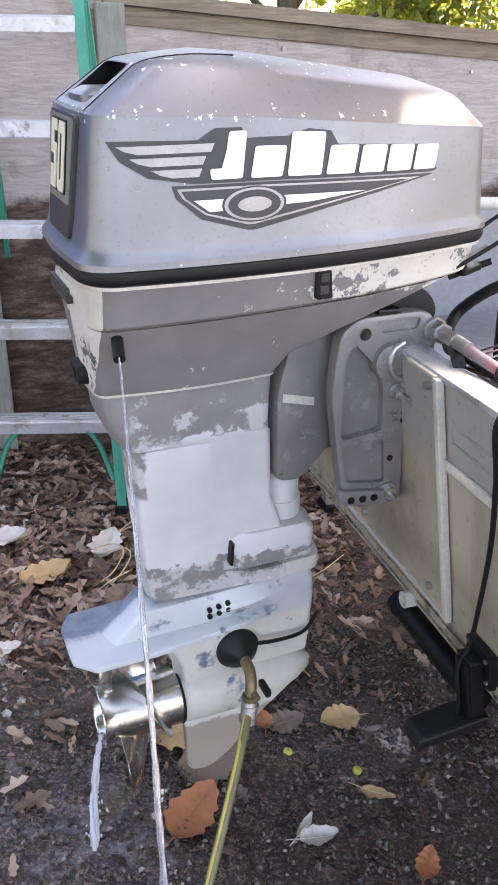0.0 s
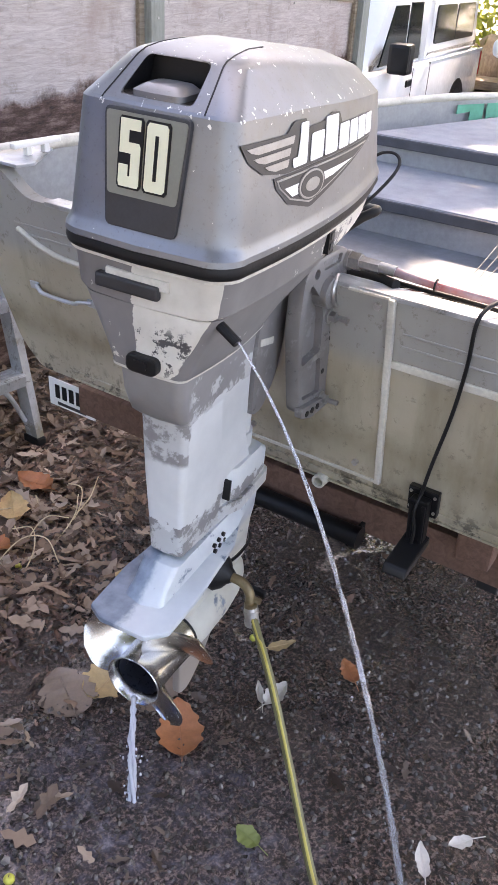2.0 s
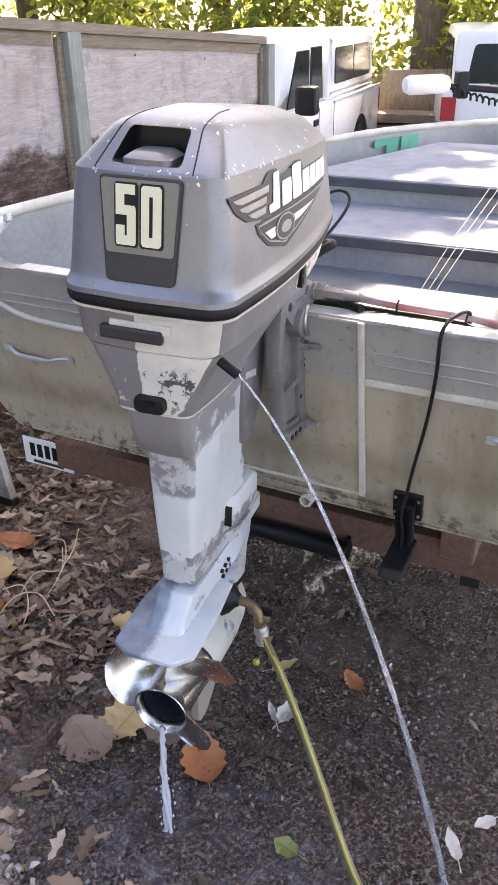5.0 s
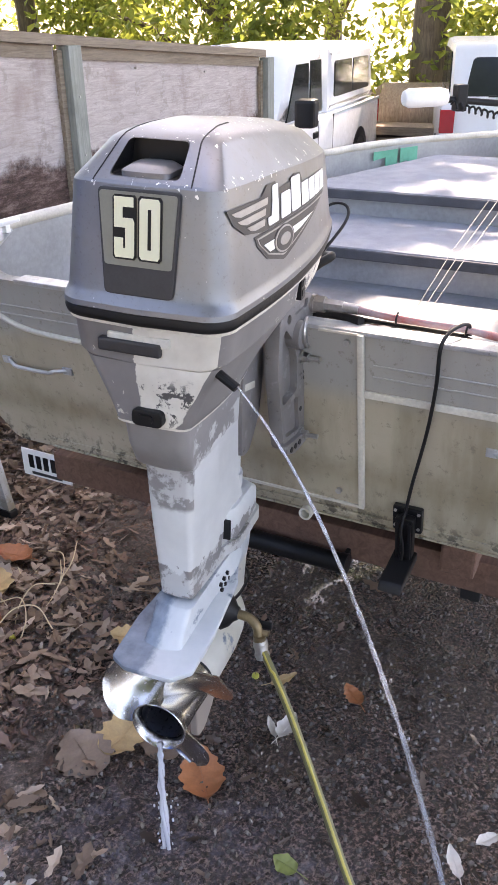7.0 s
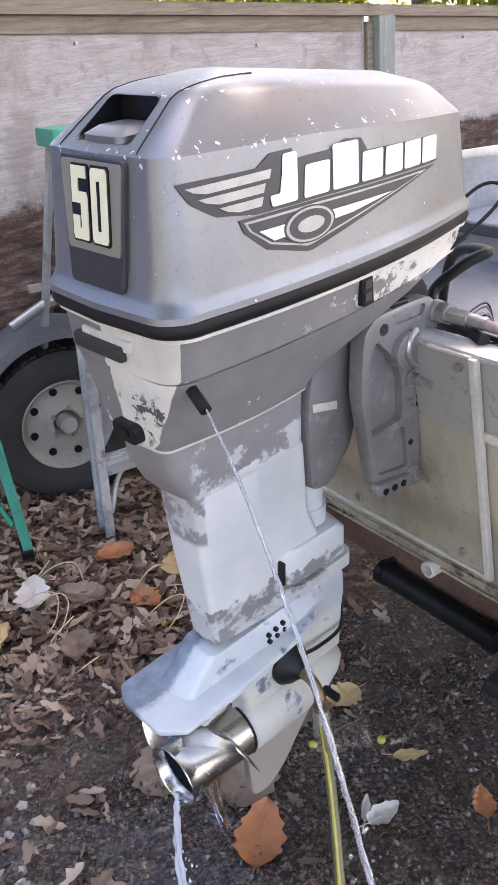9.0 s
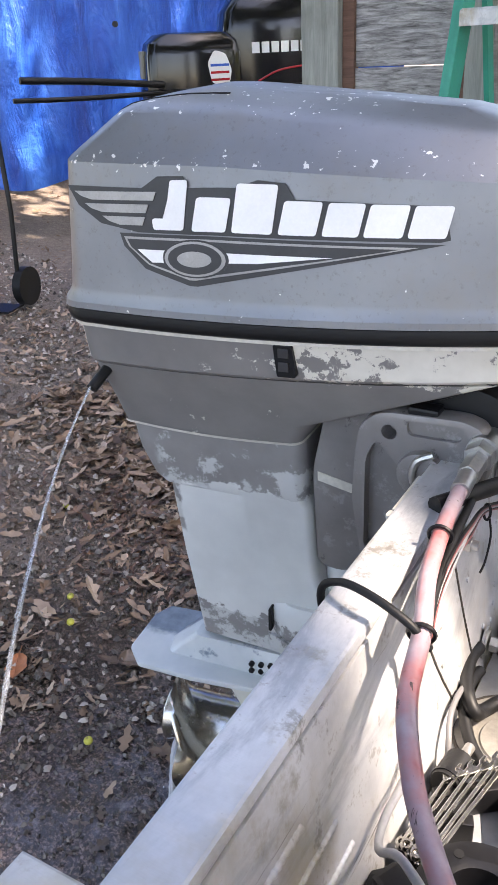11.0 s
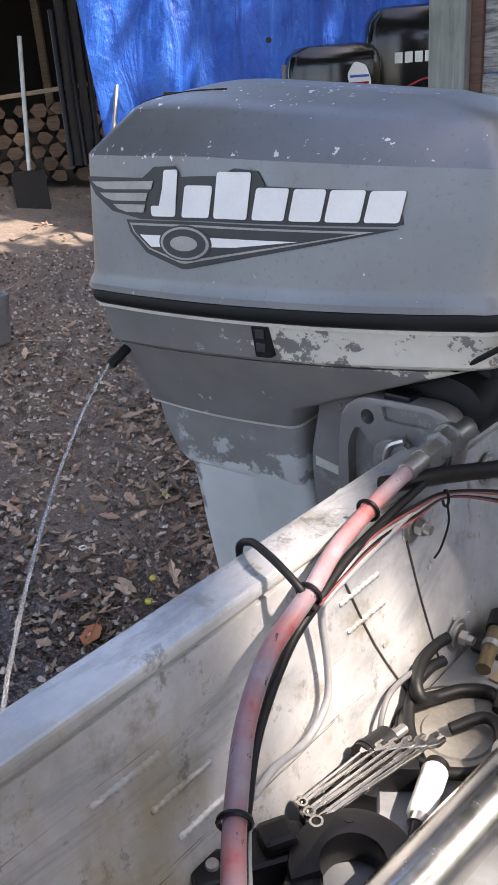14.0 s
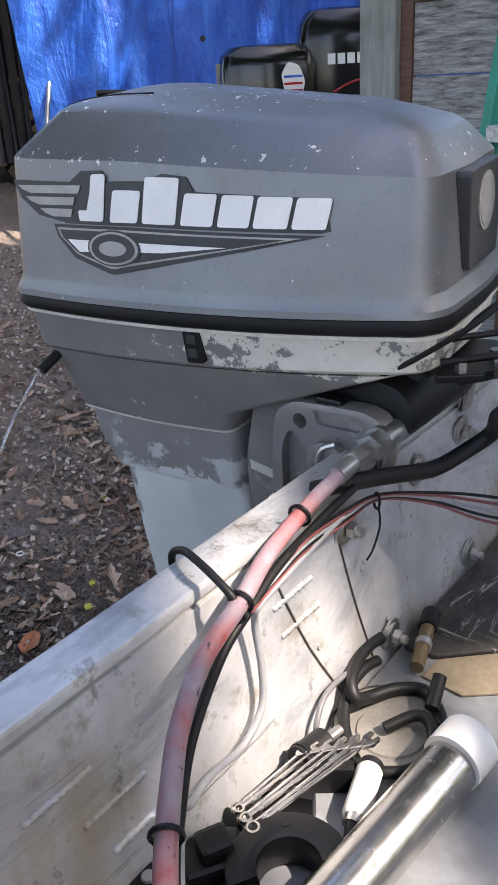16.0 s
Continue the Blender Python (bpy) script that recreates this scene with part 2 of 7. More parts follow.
def ground_soil():
    """Dark wet soil with chips; drier and browner away from the wet patch."""
    k = Nodes("wet_dark_soil", 0.5)
    x, y, z = k.xyz()
    fine, mid, big = k.noise(95, 8, 0.75), k.noise(24, 8, 0.7), k.noise(2.2, 5)
    c = k.ramp(fine, (0.36, (0.009, 0.0055, 0.0048)), (0.5, (0.046, 0.028, 0.022)), (0.6, (0.3, 0.21, 0.175)))
    c = k.mix(k.math("MULTIPLY", k.mask(mid, 0.55, 0.7), 0.6), c, (0.115, 0.072, 0.052))
    dry = k.mask(k.math("ADD", k.math("MULTIPLY", x, -0.45), k.math("ADD", k.math("MULTIPLY", y, 0.6), k.math("MULTIPLY", big, 0.7))), 1.35, 2.1)
    grit = k.ramp(k.noise(130, 6, 0.75), (0.38, (0.05, 0.04, 0.034)), (0.52, (0.17, 0.135, 0.11)), (0.66, (0.4, 0.34, 0.29)))
    c = k.mix(k.math("MULTIPLY", dry, 0.88), c, k.mix(0.45, grit, k.ramp(mid, (0.3, (0.16, 0.128, 0.102)), (0.7, (0.46, 0.39, 0.33)))))
    dx, dy = k.math("ADD", x, 0.36), k.math("ADD", y, -1.16)
    far = k.math("SQRT", k.math("ADD", k.math("MULTIPLY", dx, dx), k.math("MULTIPLY", dy, dy)))
    pool = k.mask(k.math("ADD", far, k.math("MULTIPLY", k.math("SUBTRACT", k.noise(6, 5, 0.6), 0.5), 0.5)), 0.5, 0.3)
    film = k.math("MULTIPLY", pool, k.mask(k.noise(13, 8, 0.7), 0.36, 0.62))
    c = k.mix(k.math("MULTIPLY", film, 0.6), c, k.ramp(k.noise(24, 7, 0.7), (0.4, (0.03, 0.027, 0.036)), (0.52, (0.1, 0.094, 0.12)), (0.7, (0.34, 0.33, 0.38))))
    k.colour(c)
    k.link(k.math("MULTIPLY", k.math("SUBTRACT", 1.0, dry), 0.45), k.b.inputs["Coat Weight"])
    k.b.inputs["Coat Roughness"].default_value = 0.06
    wet = k.math("ADD", k.math("MULTIPLY", k.mask(big, 0.42, 0.62), 0.3), dry)
    k.set_rough(k.math("SUBTRACT", wet, k.math("MULTIPLY", pool, 0.25)), 0.14, 0.85)
    return k.bump(k.math("MULTIPLY", k.math("ADD", k.math("MULTIPLY", mid, 1.5), fine), k.math("SUBTRACT", 1.0, k.math("MULTIPLY", pool, 0.6))), 0.9, 0.014).m


def leaf_matter(name, dark, mid, light, rough=0.65, through=0.0):
    k = Nodes(name, rough)
    r = k.math("ADD", k.math("MULTIPLY", k.island(), 0.8), k.math("MULTIPLY", k.noise(30, 5), 0.35))
    r = k.math("ADD", r, k.math("MULTIPLY", k.math("SUBTRACT", k.noise(0.55, 4), 0.5), 1.3 if through else 0.3))
    k.colour(k.ramp(r, (0.1, dark), (0.55, mid), (1.0, light)))
    if through:
        k.b.inputs["Transmission Weight"].default_value = 0.0
        tr = k.t.nodes.new("ShaderNodeBsdfTranslucent")
        tr.inputs[0].default_value = (*[min(1, v * 1.6) for v in light], 1)
        mx = k.t.nodes.new("ShaderNodeMixShader")
        mx.inputs[0].default_value = through
        k.link(k.b.outputs[0], mx.inputs[1])
        k.link(tr.outputs[0], mx.inputs[2])
        k.link(mx.outputs[0], k.t.nodes["Material Output"].inputs[0])
    return k.m


def worn_cast():
    """Grey cast paint, rubbed pale in patches and grimy in the pits."""
    k = Nodes("worn_grey_cast_paint", 0.42, 0.25)
    c = k.ramp(k.noise(8, 6), (0.3, (0.175, 0.162, 0.156)), (0.7, (0.26, 0.244, 0.236)))
    c = k.mix(k.math("MULTIPLY", k.mask(k.noise(20, 8, 0.72), 0.56, 0.64), 0.55), c, (0.34, 0.33, 0.32))
    c = k.mix(k.math("MULTIPLY", k.mask(k.noise(34, 8, 0.75), 0.6, 0.68), 0.7), c, (0.05, 0.043, 0.038))
    k.colour(c)
    k.set_rough(k.noise(24, 5), 0.3, 0.52)
    return k.bump(k.noise(70, 5), 0.2, 0.001).m


def faded_cable():
    k = Nodes("faded_red_cable_jacket", 0.4)
    n = k.noise(16, 5, 0.6)
    c = k.ramp(n, (0.3, (0.27, 0.045, 0.045)), (0.4, (0.32, 0.13, 0.13)), (0.53, (0.27, 0.18, 0.2)), (0.66, (0.31, 0.255, 0.275)))
    k.colour(k.mix(k.mask(k.noise(48, 5, 0.7, None, 1.0), 0.625, 0.64), c, (0.05, 0.03, 0.03)))
    return k.bump(k.noise(80, 4), 0.15, 0.001).m


def crinkled_sheet():
    k = Nodes("blue_tarpaulin", 0.36)
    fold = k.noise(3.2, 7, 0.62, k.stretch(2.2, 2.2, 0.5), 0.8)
    # fold shading put into the blue: dark creases, light ridges
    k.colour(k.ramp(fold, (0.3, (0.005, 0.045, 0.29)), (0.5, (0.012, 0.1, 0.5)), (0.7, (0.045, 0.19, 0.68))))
    return k.bump(k.math("ADD", fold, k.math("MULTIPLY", k.noise(14, 6, 0.6), 0.4)), 0.8, 0.06).m


def glassy(name, tint=(1, 1, 1), ior=1.33, rough=0.03, clear=1.0):
    k = Nodes(name, rough)
    k.b.inputs["Base Color"].default_value = (*tint, 1)
    k.b.inputs["Transmission Weight"].default_value = clear
    k.b.inputs["IOR"].default_value = ior
    return k.m


def wood(name, a, b, along=(1, 12, 12)):
    k = Nodes(name, 0.8)
    g = k.noise(4, 8, 0.7, k.stretch(*along), 0.8)
    k.colour(k.mix(k.math("MULTIPLY", k.mask(k.noise(3, 6), 0.5, 0.7), 0.4), k.ramp(g, (0.3, a), (0.7, b)), tuple(v * 0.5 for v in a)))
    return k.bump(g, 0.4, 0.004).m


def scraped_black():
    """Black grime with pale scrapes across it."""
    k = Nodes("scraped_black_grime", 0.6)
    base = k.ramp(k.noise(22, 7), (0.35, (0.012, 0.011, 0.01)), (0.7, (0.05, 0.045, 0.04)))
    a = k.mask(k.noise(7, 9, 0.75, k.stretch(6, 1, 1), 0.6), 0.56, 0.62)
    b = k.mask(k.noise(6, 9, 0.75, k.stretch(1, 7, 1), 0.6), 0.58, 0.64)
    k.colour(k.mix(k.math("MULTIPLY", k.math("MAXIMUM", a, b), 0.75), base, (0.36, 0.34, 0.31)))
    return k.bump(k.noise(90, 5), 0.2, 0.001).m


M = dict(
    cowl=cowl_paint(), pan=pan_paint(), leg=leg_paint(), gear=gear_paint(), hull=hull_paint(), alu=bare_aluminium(), board=painted_board(), soil=ground_soil(),
    bracket=worn_cast(),
    rubber=plain("black_rubber", (0.009, 0.009, 0.0095), 0.5, 0, 40, 0.3, gloss=0.28),
    black=plain("black_plastic", (0.007, 0.007, 0.008), 0.38, 0, 30, 0.3, gloss=0.28),
    charcoal=plain("charcoal_decal_film", (0.03, 0.03, 0.032), 0.45, 0, 60, 0.3, 0.05),
    silver=plain("silver_decal_film", (0.33, 0.32, 0.31), 0.4, 0.45, 90, 0.25, 0.05),
    white=plain("white_decal_film", (0.82, 0.81, 0.79), 0.45, 0, 60, 0.08, 0.05),
    olive=plain("olive_plate_film", (0.2, 0.195, 0.155), 0.5, 0, 50, 0.12, 0.05),
    cream=plain("cream_numeral_film", (0.74, 0.71, 0.5), 0.5, 0, 50, 0.06, 0.05),
    steel=plain("polished_steel", (0.52, 0.5, 0.47), 0.24, 1.0, 20, 0.15, 0.08, 0.001),
    worn_steel=plain("dull_steel", (0.45, 0.44, 0.42), 0.35, 0.9, 40, 0.3, 0.2),
    brass=plain("tarnished_brass", (0.24, 0.18, 0.1), 0.45, 0.7, 50, 0.3, 0.2),
    trim=plain("dirty_white_paint", (0.56, 0.53, 0.46), 0.55, 0, 30, 0.3),
    carpet=plain("grey_marine_carpet", (0.3, 0.31, 0.335), 0.95, 0, 60, 0.2, 0.6, 0.004),
    carpet_dark=plain("dark_carpet_edge", (0.07, 0.072, 0.08), 0.95, 0, 60, 0.25, 0.6, 0.004),
    grey_in=plain("grey_hull_paint", (0.33, 0.335, 0.335), 0.5, 0.1, 14, 0.3),
    hose=plain("olive_garden_hose", (0.13, 0.12, 0.05), 0.4, 0, 60, 0.3),
    hose_line=plain("yellow_hose_stripe", (0.42, 0.34, 0.07), 0.4, 0, 60, 0.2),
    red_cable=faded_cable(),
    pvc=plain("white_plastic", (0.78, 0.77, 0.73), 0.4, 0, 20, 0.08),
    green=plain("green_fibreglass", (0.02, 0.3, 0.21), 0.4, 0, 20, 0.2),
    green_mark=plain("green_sprayed_paint", (0.1, 0.42, 0.28), 0.6, 0, 10, 0.3),
    tyre=plain("dusty_tyre_rubber", (0.035, 0.034, 0.033), 0.75, 0, 30, 0.35, 0.4),
    rim=plain("weathered_white_rim", (0.4, 0.38, 0.34), 0.5, 0.2, 18, 0.3),
    fender=plain("grey_fender_steel", (0.22, 0.23, 0.25), 0.5, 0.4, 16, 0.3),
    tarp=crinkled_sheet(),
    car=plain("white_car_paint", (0.8, 0.81, 0.82), 0.22, 0, 4, 0.05, 0.02),
    car_glass=plain("dark_car_glass", (0.015, 0.02, 0.022), 0.06, 0, 3, 0.2, 0.0),
    red_lens=plain("red_lamp_lens", (0.4, 0.015, 0.02), 0.2, 0, 20, 0.2, 0.05),
    post=wood("grey_green_post_wood", (0.2, 0.21, 0.19), (0.36, 0.37, 0.33), (14, 14, 1)),
    brown_wood=wood("brown_painted_wood", (0.1, 0.05, 0.035), (0.2, 0.11, 0.075)),
    old_wood=wood("weathered_brown_wood", (0.16, 0.12, 0.085), (0.36, 0.29, 0.22)),
    grey_wood=wood("silvered_plywood", (0.05, 0.046, 0.043), (0.55, 0.53, 0.51), (2.5, 2.5, 18)),
    # firewood tone lowered, with the shed's shade put into the colour
    log=wood("shade_darkened_wood", (0.055, 0.036, 0.024), (0.16, 0.11, 0.07)),
    bark=wood("tree_bark", (0.06, 0.045, 0.035), (0.2, 0.16, 0.12), (8, 8, 1)),
    # near-black, so the shed's inner shade is put into the board colour
    dark=plain("shade_dark_boards", (0.014, 0.0125, 0.0115), 0.9, 0, 8, 0.3, 0.4),
    litter=leaf_matter("dry_brown_leaves", (0.06, 0.035, 0.022), (0.24, 0.155, 0.1), (0.48, 0.37, 0.28)),
    damp_litter=leaf_matter("damp_red_brown_leaves", (0.02, 0.012, 0.009), (0.11, 0.055, 0.036), (0.3, 0.19, 0.13), 0.45),
    wet_litter=leaf_matter("wet_dark_leaf_bits", (0.015, 0.01, 0.008), (0.06, 0.038, 0.027), (0.17, 0.125, 0.095), 0.3),
    stones=leaf_matter("dark_gravel", (0.025, 0.022, 0.02), (0.08, 0.068, 0.06), (0.2, 0.175, 0.155), 0.24),
    dry_stones=leaf_matter("dusty_gravel", (0.03, 0.026, 0.023), (0.18, 0.155, 0.135), (0.52, 0.47, 0.42), 0.7),
    rust_leaf=plain("rust_orange_leaf", (0.4, 0.15, 0.06), 0.5, 0, 30, 0.35, 0.3),
    tan_leaf=plain("tan_dry_leaf", (0.5, 0.34, 0.16), 0.6, 0, 30, 0.3, 0.3),
    brown_leaf=plain("dull_brown_wet_leaf", (0.2, 0.14, 0.1), 0.35, 0, 30, 0.35, 0.3),
    green_leaf=plain("faded_green_leaf", (0.16, 0.19, 0.05), 0.5, 0, 30, 0.3, 0.3),
    pale_leaf=plain("bleached_torn_leaf", (0.6, 0.55, 0.48), 0.6, 0, 30, 0.2, 0.3),
    fruit=plain("yellow_green_fruit", (0.5, 0.48, 0.07), 0.4, 0, 40, 0.2),
    straw=plain("dry_straw", (0.55, 0.44, 0.28), 0.7, 0, 20, 0.3),
    foliage=leaf_matter("sunlit_green_foliage", (0.02, 0.045, 0.009), (0.075, 0.135, 0.024), (0.28, 0.31, 0.055), 0.5, 0.38),
    shade_canopy=leaf_matter("shade_tree_leaves", (0.03, 0.06, 0.012), (0.07, 0.12, 0.025), (0.14, 0.17, 0.04), 0.5, 0.3),
    water=glassy("aerated_water", (0.9, 0.92, 0.96), 1.33, 0.08, 0.86),
    window=glassy("clear_sheet", (1, 1, 1), 1.45),
    twine=plain("clear_nylon_line", (0.16, 0.16, 0.155), 0.4, 0, 40, 0.2),
    deck_worn=plain("scuffed_grey_deck_paint", (0.2, 0.21, 0.225), 0.5, 0.1, 9, 0.5),
    bore=plain("sooty_wet_steel", (0.035, 0.04, 0.055), 0.3, 0.4, 30, 0.3),
    milky=glassy("milky_water", (0.86, 0.86, 0.9), 1.33, 0.2, 0.45),
    gloss_black=plain("glossy_black_paint", (0.006, 0.006, 0.007), 0.12, 0, 8, 0.2, 0.02),
    red_wire=plain("faded_red_wire", (0.2, 0.06, 0.058), 0.4, 0, 40, 0.2),
    wire_dark=plain("dull_grey_cord", (0.12, 0.12, 0.125), 0.5, 0, 40, 0.2),
    seam_dirt=plain("seam_grime", (0.035, 0.03, 0.026), 0.8, 0, 60, 0.4),
    hatch=plain("dirty_hatch_plastic", (0.19, 0.18, 0.16), 0.55, 0, 40, 0.45),
    # dirty deck with warm sunlight put into the beige
    beige_alu=plain("sunlit_dirty_beige", (0.22, 0.18, 0.125), 0.5, 0.3, 30, 0.5),
    scraped=scraped_black(),
    wire=plain("pale_grey_wire", (0.27, 0.275, 0.285), 0.4, 0, 40, 0.2),
)


# ---- building helpers ----
def part(name, bm, material, parent=None, label="", smooth=None):
    """Links a bmesh as one mesh object under a thing or a part."""
    me = bpy.data.meshes.new(name)
    bmesh.ops.recalc_face_normals(bm, faces=bm.faces)
    bm.to_mesh(me)
    bm.free()
    me.materials.append(M[material])
    if smooth is not None:
        me.shade_smooth()
        me.set_sharp_from_angle(angle=radians(smooth))
    ob = new(name, me)
    ob.parent = parent
    return tagged(ob, label)


def thing(name, m, label, category, group="", kind=""):
    ob = new(name)
    ob.empty_display_size = 0.05
    ob.matrix_world = m
    return tagged(ob, label, category, group, kind)


def box(bm, lo, hi, bevel=0.0, m=None):
    v = bmesh.ops.create_cube(bm, size=1.0)["verts"]
    size = [b - a for a, b in zip(lo, hi)]
    mid = [(a + b) / 2 for a, b in zip(lo, hi)]
    bmesh.ops.transform(bm, matrix=Matrix.LocRotScale(mid, None, size), verts=v)
    if bevel:
        edges = list({e for w in v for e in w.link_edges})
        r = bmesh.ops.bevel(bm, geom=edges, offset=bevel, segments=2, affect="EDGES", profile=0.6)
        v = list({w for f in r["faces"] for w in f.verts} | {w for w in v if w.is_valid})
    if m is not None:
        bmesh.ops.transform(bm, matrix=m, verts=v)
    return bm


def boxed(lo, hi, bevel=0.0, m=None):
    return box(bmesh.new(), lo, hi, bevel, m)


def rod(bm, a, b, r, seg=12, r2=None):
    a, b = Vector(a), Vector(b)
    v = bmesh.ops.create_cone(bm, cap_ends=True, segments=seg, radius1=r, radius2=r if r2 is None else r2, depth=(b - a).length)["verts"]
    q = (b - a).to_track_quat("Z", "Y").to_matrix().to_4x4()
    bmesh.ops.transform(bm, matrix=Matrix.Translation((a + b) / 2) @ q, verts=v)
    return bm


def rodded(a, b, r, seg=12, r2=None):
    return rod(bmesh.new(), a, b, r, seg, r2)


def smooth_path(pts, steps=8):
    """A Catmull-Rom line through the points."""
    p = [Vector(q) for q in pts]
    p = [2 * p[0] - p[1], *p, 2 * p[-1] - p[-2]]
    out = []
    for i in range(1, len(p) - 2):
        for s in range(steps):
            u = s / steps
            out.append(0.5 * (2 * p[i] + (p[i + 1] - p[i - 1]) * u + (2 * p[i - 1] - 5 * p[i] + 4 * p[i + 1] - p[i + 2]) * u * u + (3 * p[i] - p[i - 1] - 3 * p[i + 1] + p[i + 2]) * u ** 3))
    return out + [p[-2]]


def tube(pts, r, seg=10, bm=None, steps=8, radius=None):
    """A round tube along a smooth line; radius(i, n) may vary it."""
    bm = bm or bmesh.new()
    line = smooth_path(pts, steps) if steps > 1 else [Vector(q) for q in pts]
    n = len(line)
    side = None
    rings = []
    for i, p in enumerate(line):
        d = (line[min(i + 1, n - 1)] - line[max(i - 1, 0)]).normalized()
        if side is None:
            side = d.orthogonal().normalized()
        side = (side - d * side.dot(d)).normalized()
        up = d.cross(side)
        k = radius(i, n) if radius else r
        rings.append([bm.verts.new(p + (side * math.cos(a) + up * math.sin(a)) * k) for a in (2 * math.pi * j / seg for j in range(seg))])
    skin(bm, rings)
    return bm


def skin(bm, rings, caps=True):
    for a, b in zip(rings, rings[1:]):
        for j in range(len(a)):
            bm.faces.new((a[j], a[(j + 1) % len(a)], b[(j + 1) % len(a)], b[j]))
    if caps:
        bm.faces.new(rings[0][::-1])
        bm.faces.new(rings[-1])
    return bm


def loft(rings, caps=True):
    bm = bmesh.new()
    return skin(bm, [[bm.verts.new(p) for p in r] for r in rings], caps)


def slab(outline, lo, hi, axis=1, bevel=0.0):
    """An outline in the two other axes, thickened from lo to hi along the axis."""
    def put(p, d):
        q = list(p)
        q.insert(axis, d)
        return q
    bm = loft([[put(p, lo) for p in outline], [put(p, hi) for p in outline]])
    if bevel:
        bmesh.ops.recalc_face_normals(bm, faces=bm.faces)
        caps = [f for f in bm.faces if len(f.verts) == len(outline)]
        bmesh.ops.bevel(bm, geom=list({e for f in caps for e in f.edges}), offset=bevel, segments=2, affect="EDGES", profile=0.6)
    return bm


def rounded(points, r, seg=4):
    """A polygon with round corners."""
    out, n = [], len(points)
    for i in range(n):
        a, b, c = (Vector(points[(i + k) % n]).to_3d() for k in (-1, 0, 1))
        u, w = (a - b), (c - b)
        k = min(r, u.length * 0.45, w.length * 0.45)
        p, q = b + u.normalized() * k, b + w.normalized() * k
        for s in range(seg + 1):
            t = s / seg
            out.append(tuple(((1 - t) ** 2 * p + 2 * t * (1 - t) * b + t * t * q).to_2d()))
    return out


def carve(ob, cutter):
    """Cuts the bmesh out of the object's mesh."""
    me = bpy.data.meshes.new("cut")
    bmesh.ops.recalc_face_normals(cutter, faces=cutter.faces)
    cutter.to_mesh(me)
    cutter.free()
    tool = new("cut", me)
    mod = ob.modifiers.new("cut", "BOOLEAN")
    mod.object, mod.operation, mod.solver = tool, "DIFFERENCE", "EXACT"
    tool.parent = ob.parent
    bpy.context.view_layer.update()
    done = bpy.data.meshes.new_from_object(ob.evaluated_get(bpy.context.evaluated_depsgraph_get()))
    ob.modifiers.clear()
    old, ob.data = ob.data, done
    bpy.data.objects.remove(tool)
    bpy.data.meshes.remove(me)
    return ob


def lettering(text, size, depth, squeeze=1.0, bold=0.0):
    """Letters in the built-in font as a bmesh in the x-z plane, standing on z = 0 and centred in x."""
    cu = bpy.data.curves.new("text", "FONT")
    cu.body, cu.size, cu.extrude, cu.align_x, cu.offset = text, size, depth, "CENTER", bold
    ob = new("text", cu)
    bpy.context.view_layer.update()
    me = bpy.data.meshes.new_from_object(ob.evaluated_get(bpy.context.evaluated_depsgraph_get()))
    bpy.data.objects.remove(ob)
    bm = bmesh.new()
    bm.from_mesh(me)
    bmesh.ops.transform(bm, matrix=Matrix.Rotation(math.pi / 2, 4, "X") @ Matrix.Diagonal((squeeze, 1, 1, 1)), verts=bm.verts)
    return bm


def ground_z(x, y):
    u = 0.113 * x + 0.099 * y
    if u > 0.22:
        u = 0.22 + 0.26 * math.tanh((u - 0.22) / 0.26)
    if u < -0.9:
        u = -0.9 + 0.4 * math.tanh((u + 0.9) / 0.4)
    return 0.113 - u


# ---- ground ----
def ground_sheet():
    n = 150
    s = [math.copysign(abs(k) ** 1.0 * 1.9 + 78 * abs(k) ** 5, k) for k in (2 * i / n - 1 for i in range(n + 1))]
    xs, ys = [0.1 + v * 1.25 for v in s], [1.5 + v * 1.25 for v in s]
    verts = []
    for y in ys:
        for x in xs:
            d = max(abs(x), abs(y - 1.5))
            near = max(0.0, 1 - d / 5)
            z = ground_z(x, y) + near * (0.012 * noise.noise((x * 3.1, y * 3.1, 0)) + 0.006 * noise.noise((x * 11, y * 11, 3)))
            verts.append((x, y, z))
    w = n + 1
    faces = [(j * w + i, j * w + i + 1, (j + 1) * w + i + 1, (j + 1) * w + i) for j in range(n) for i in range(n)]
    me = bpy.data.meshes.new("ground")
    me.from_pydata(verts, [], faces)
    me.materials.append(M["soil"])
    me.shade_smooth()
    tagged(new("ground", me), "dark wet soil yard with chips and fallen leaves", "ground", kind="structure")


ground_sheet()

# ---- frames of reference ----
BOAT = pose(0.32, 1.295, 0, 0, 0, 18)
MOTOR = pose(0.147, 1.439, 1.38, 0, 0, 25) @ pose(0, 0, 0, 2.2, 0, 0) @ pose(0, 0, -1.38)


# ---- the outboard motor ----
def side_half(x, top):
    """Half the cowl's width at x: at the foot (top = 0) or at the shoulder (top = 1)."""
    u = (x + 0.06) / 0.34
    foot = 0.168 - 0.036 * u * u - 0.004 * u
    shoulder = 0.146 - 0.03 * u * u - 0.004 * u
    return foot + (shoulder - foot) * top


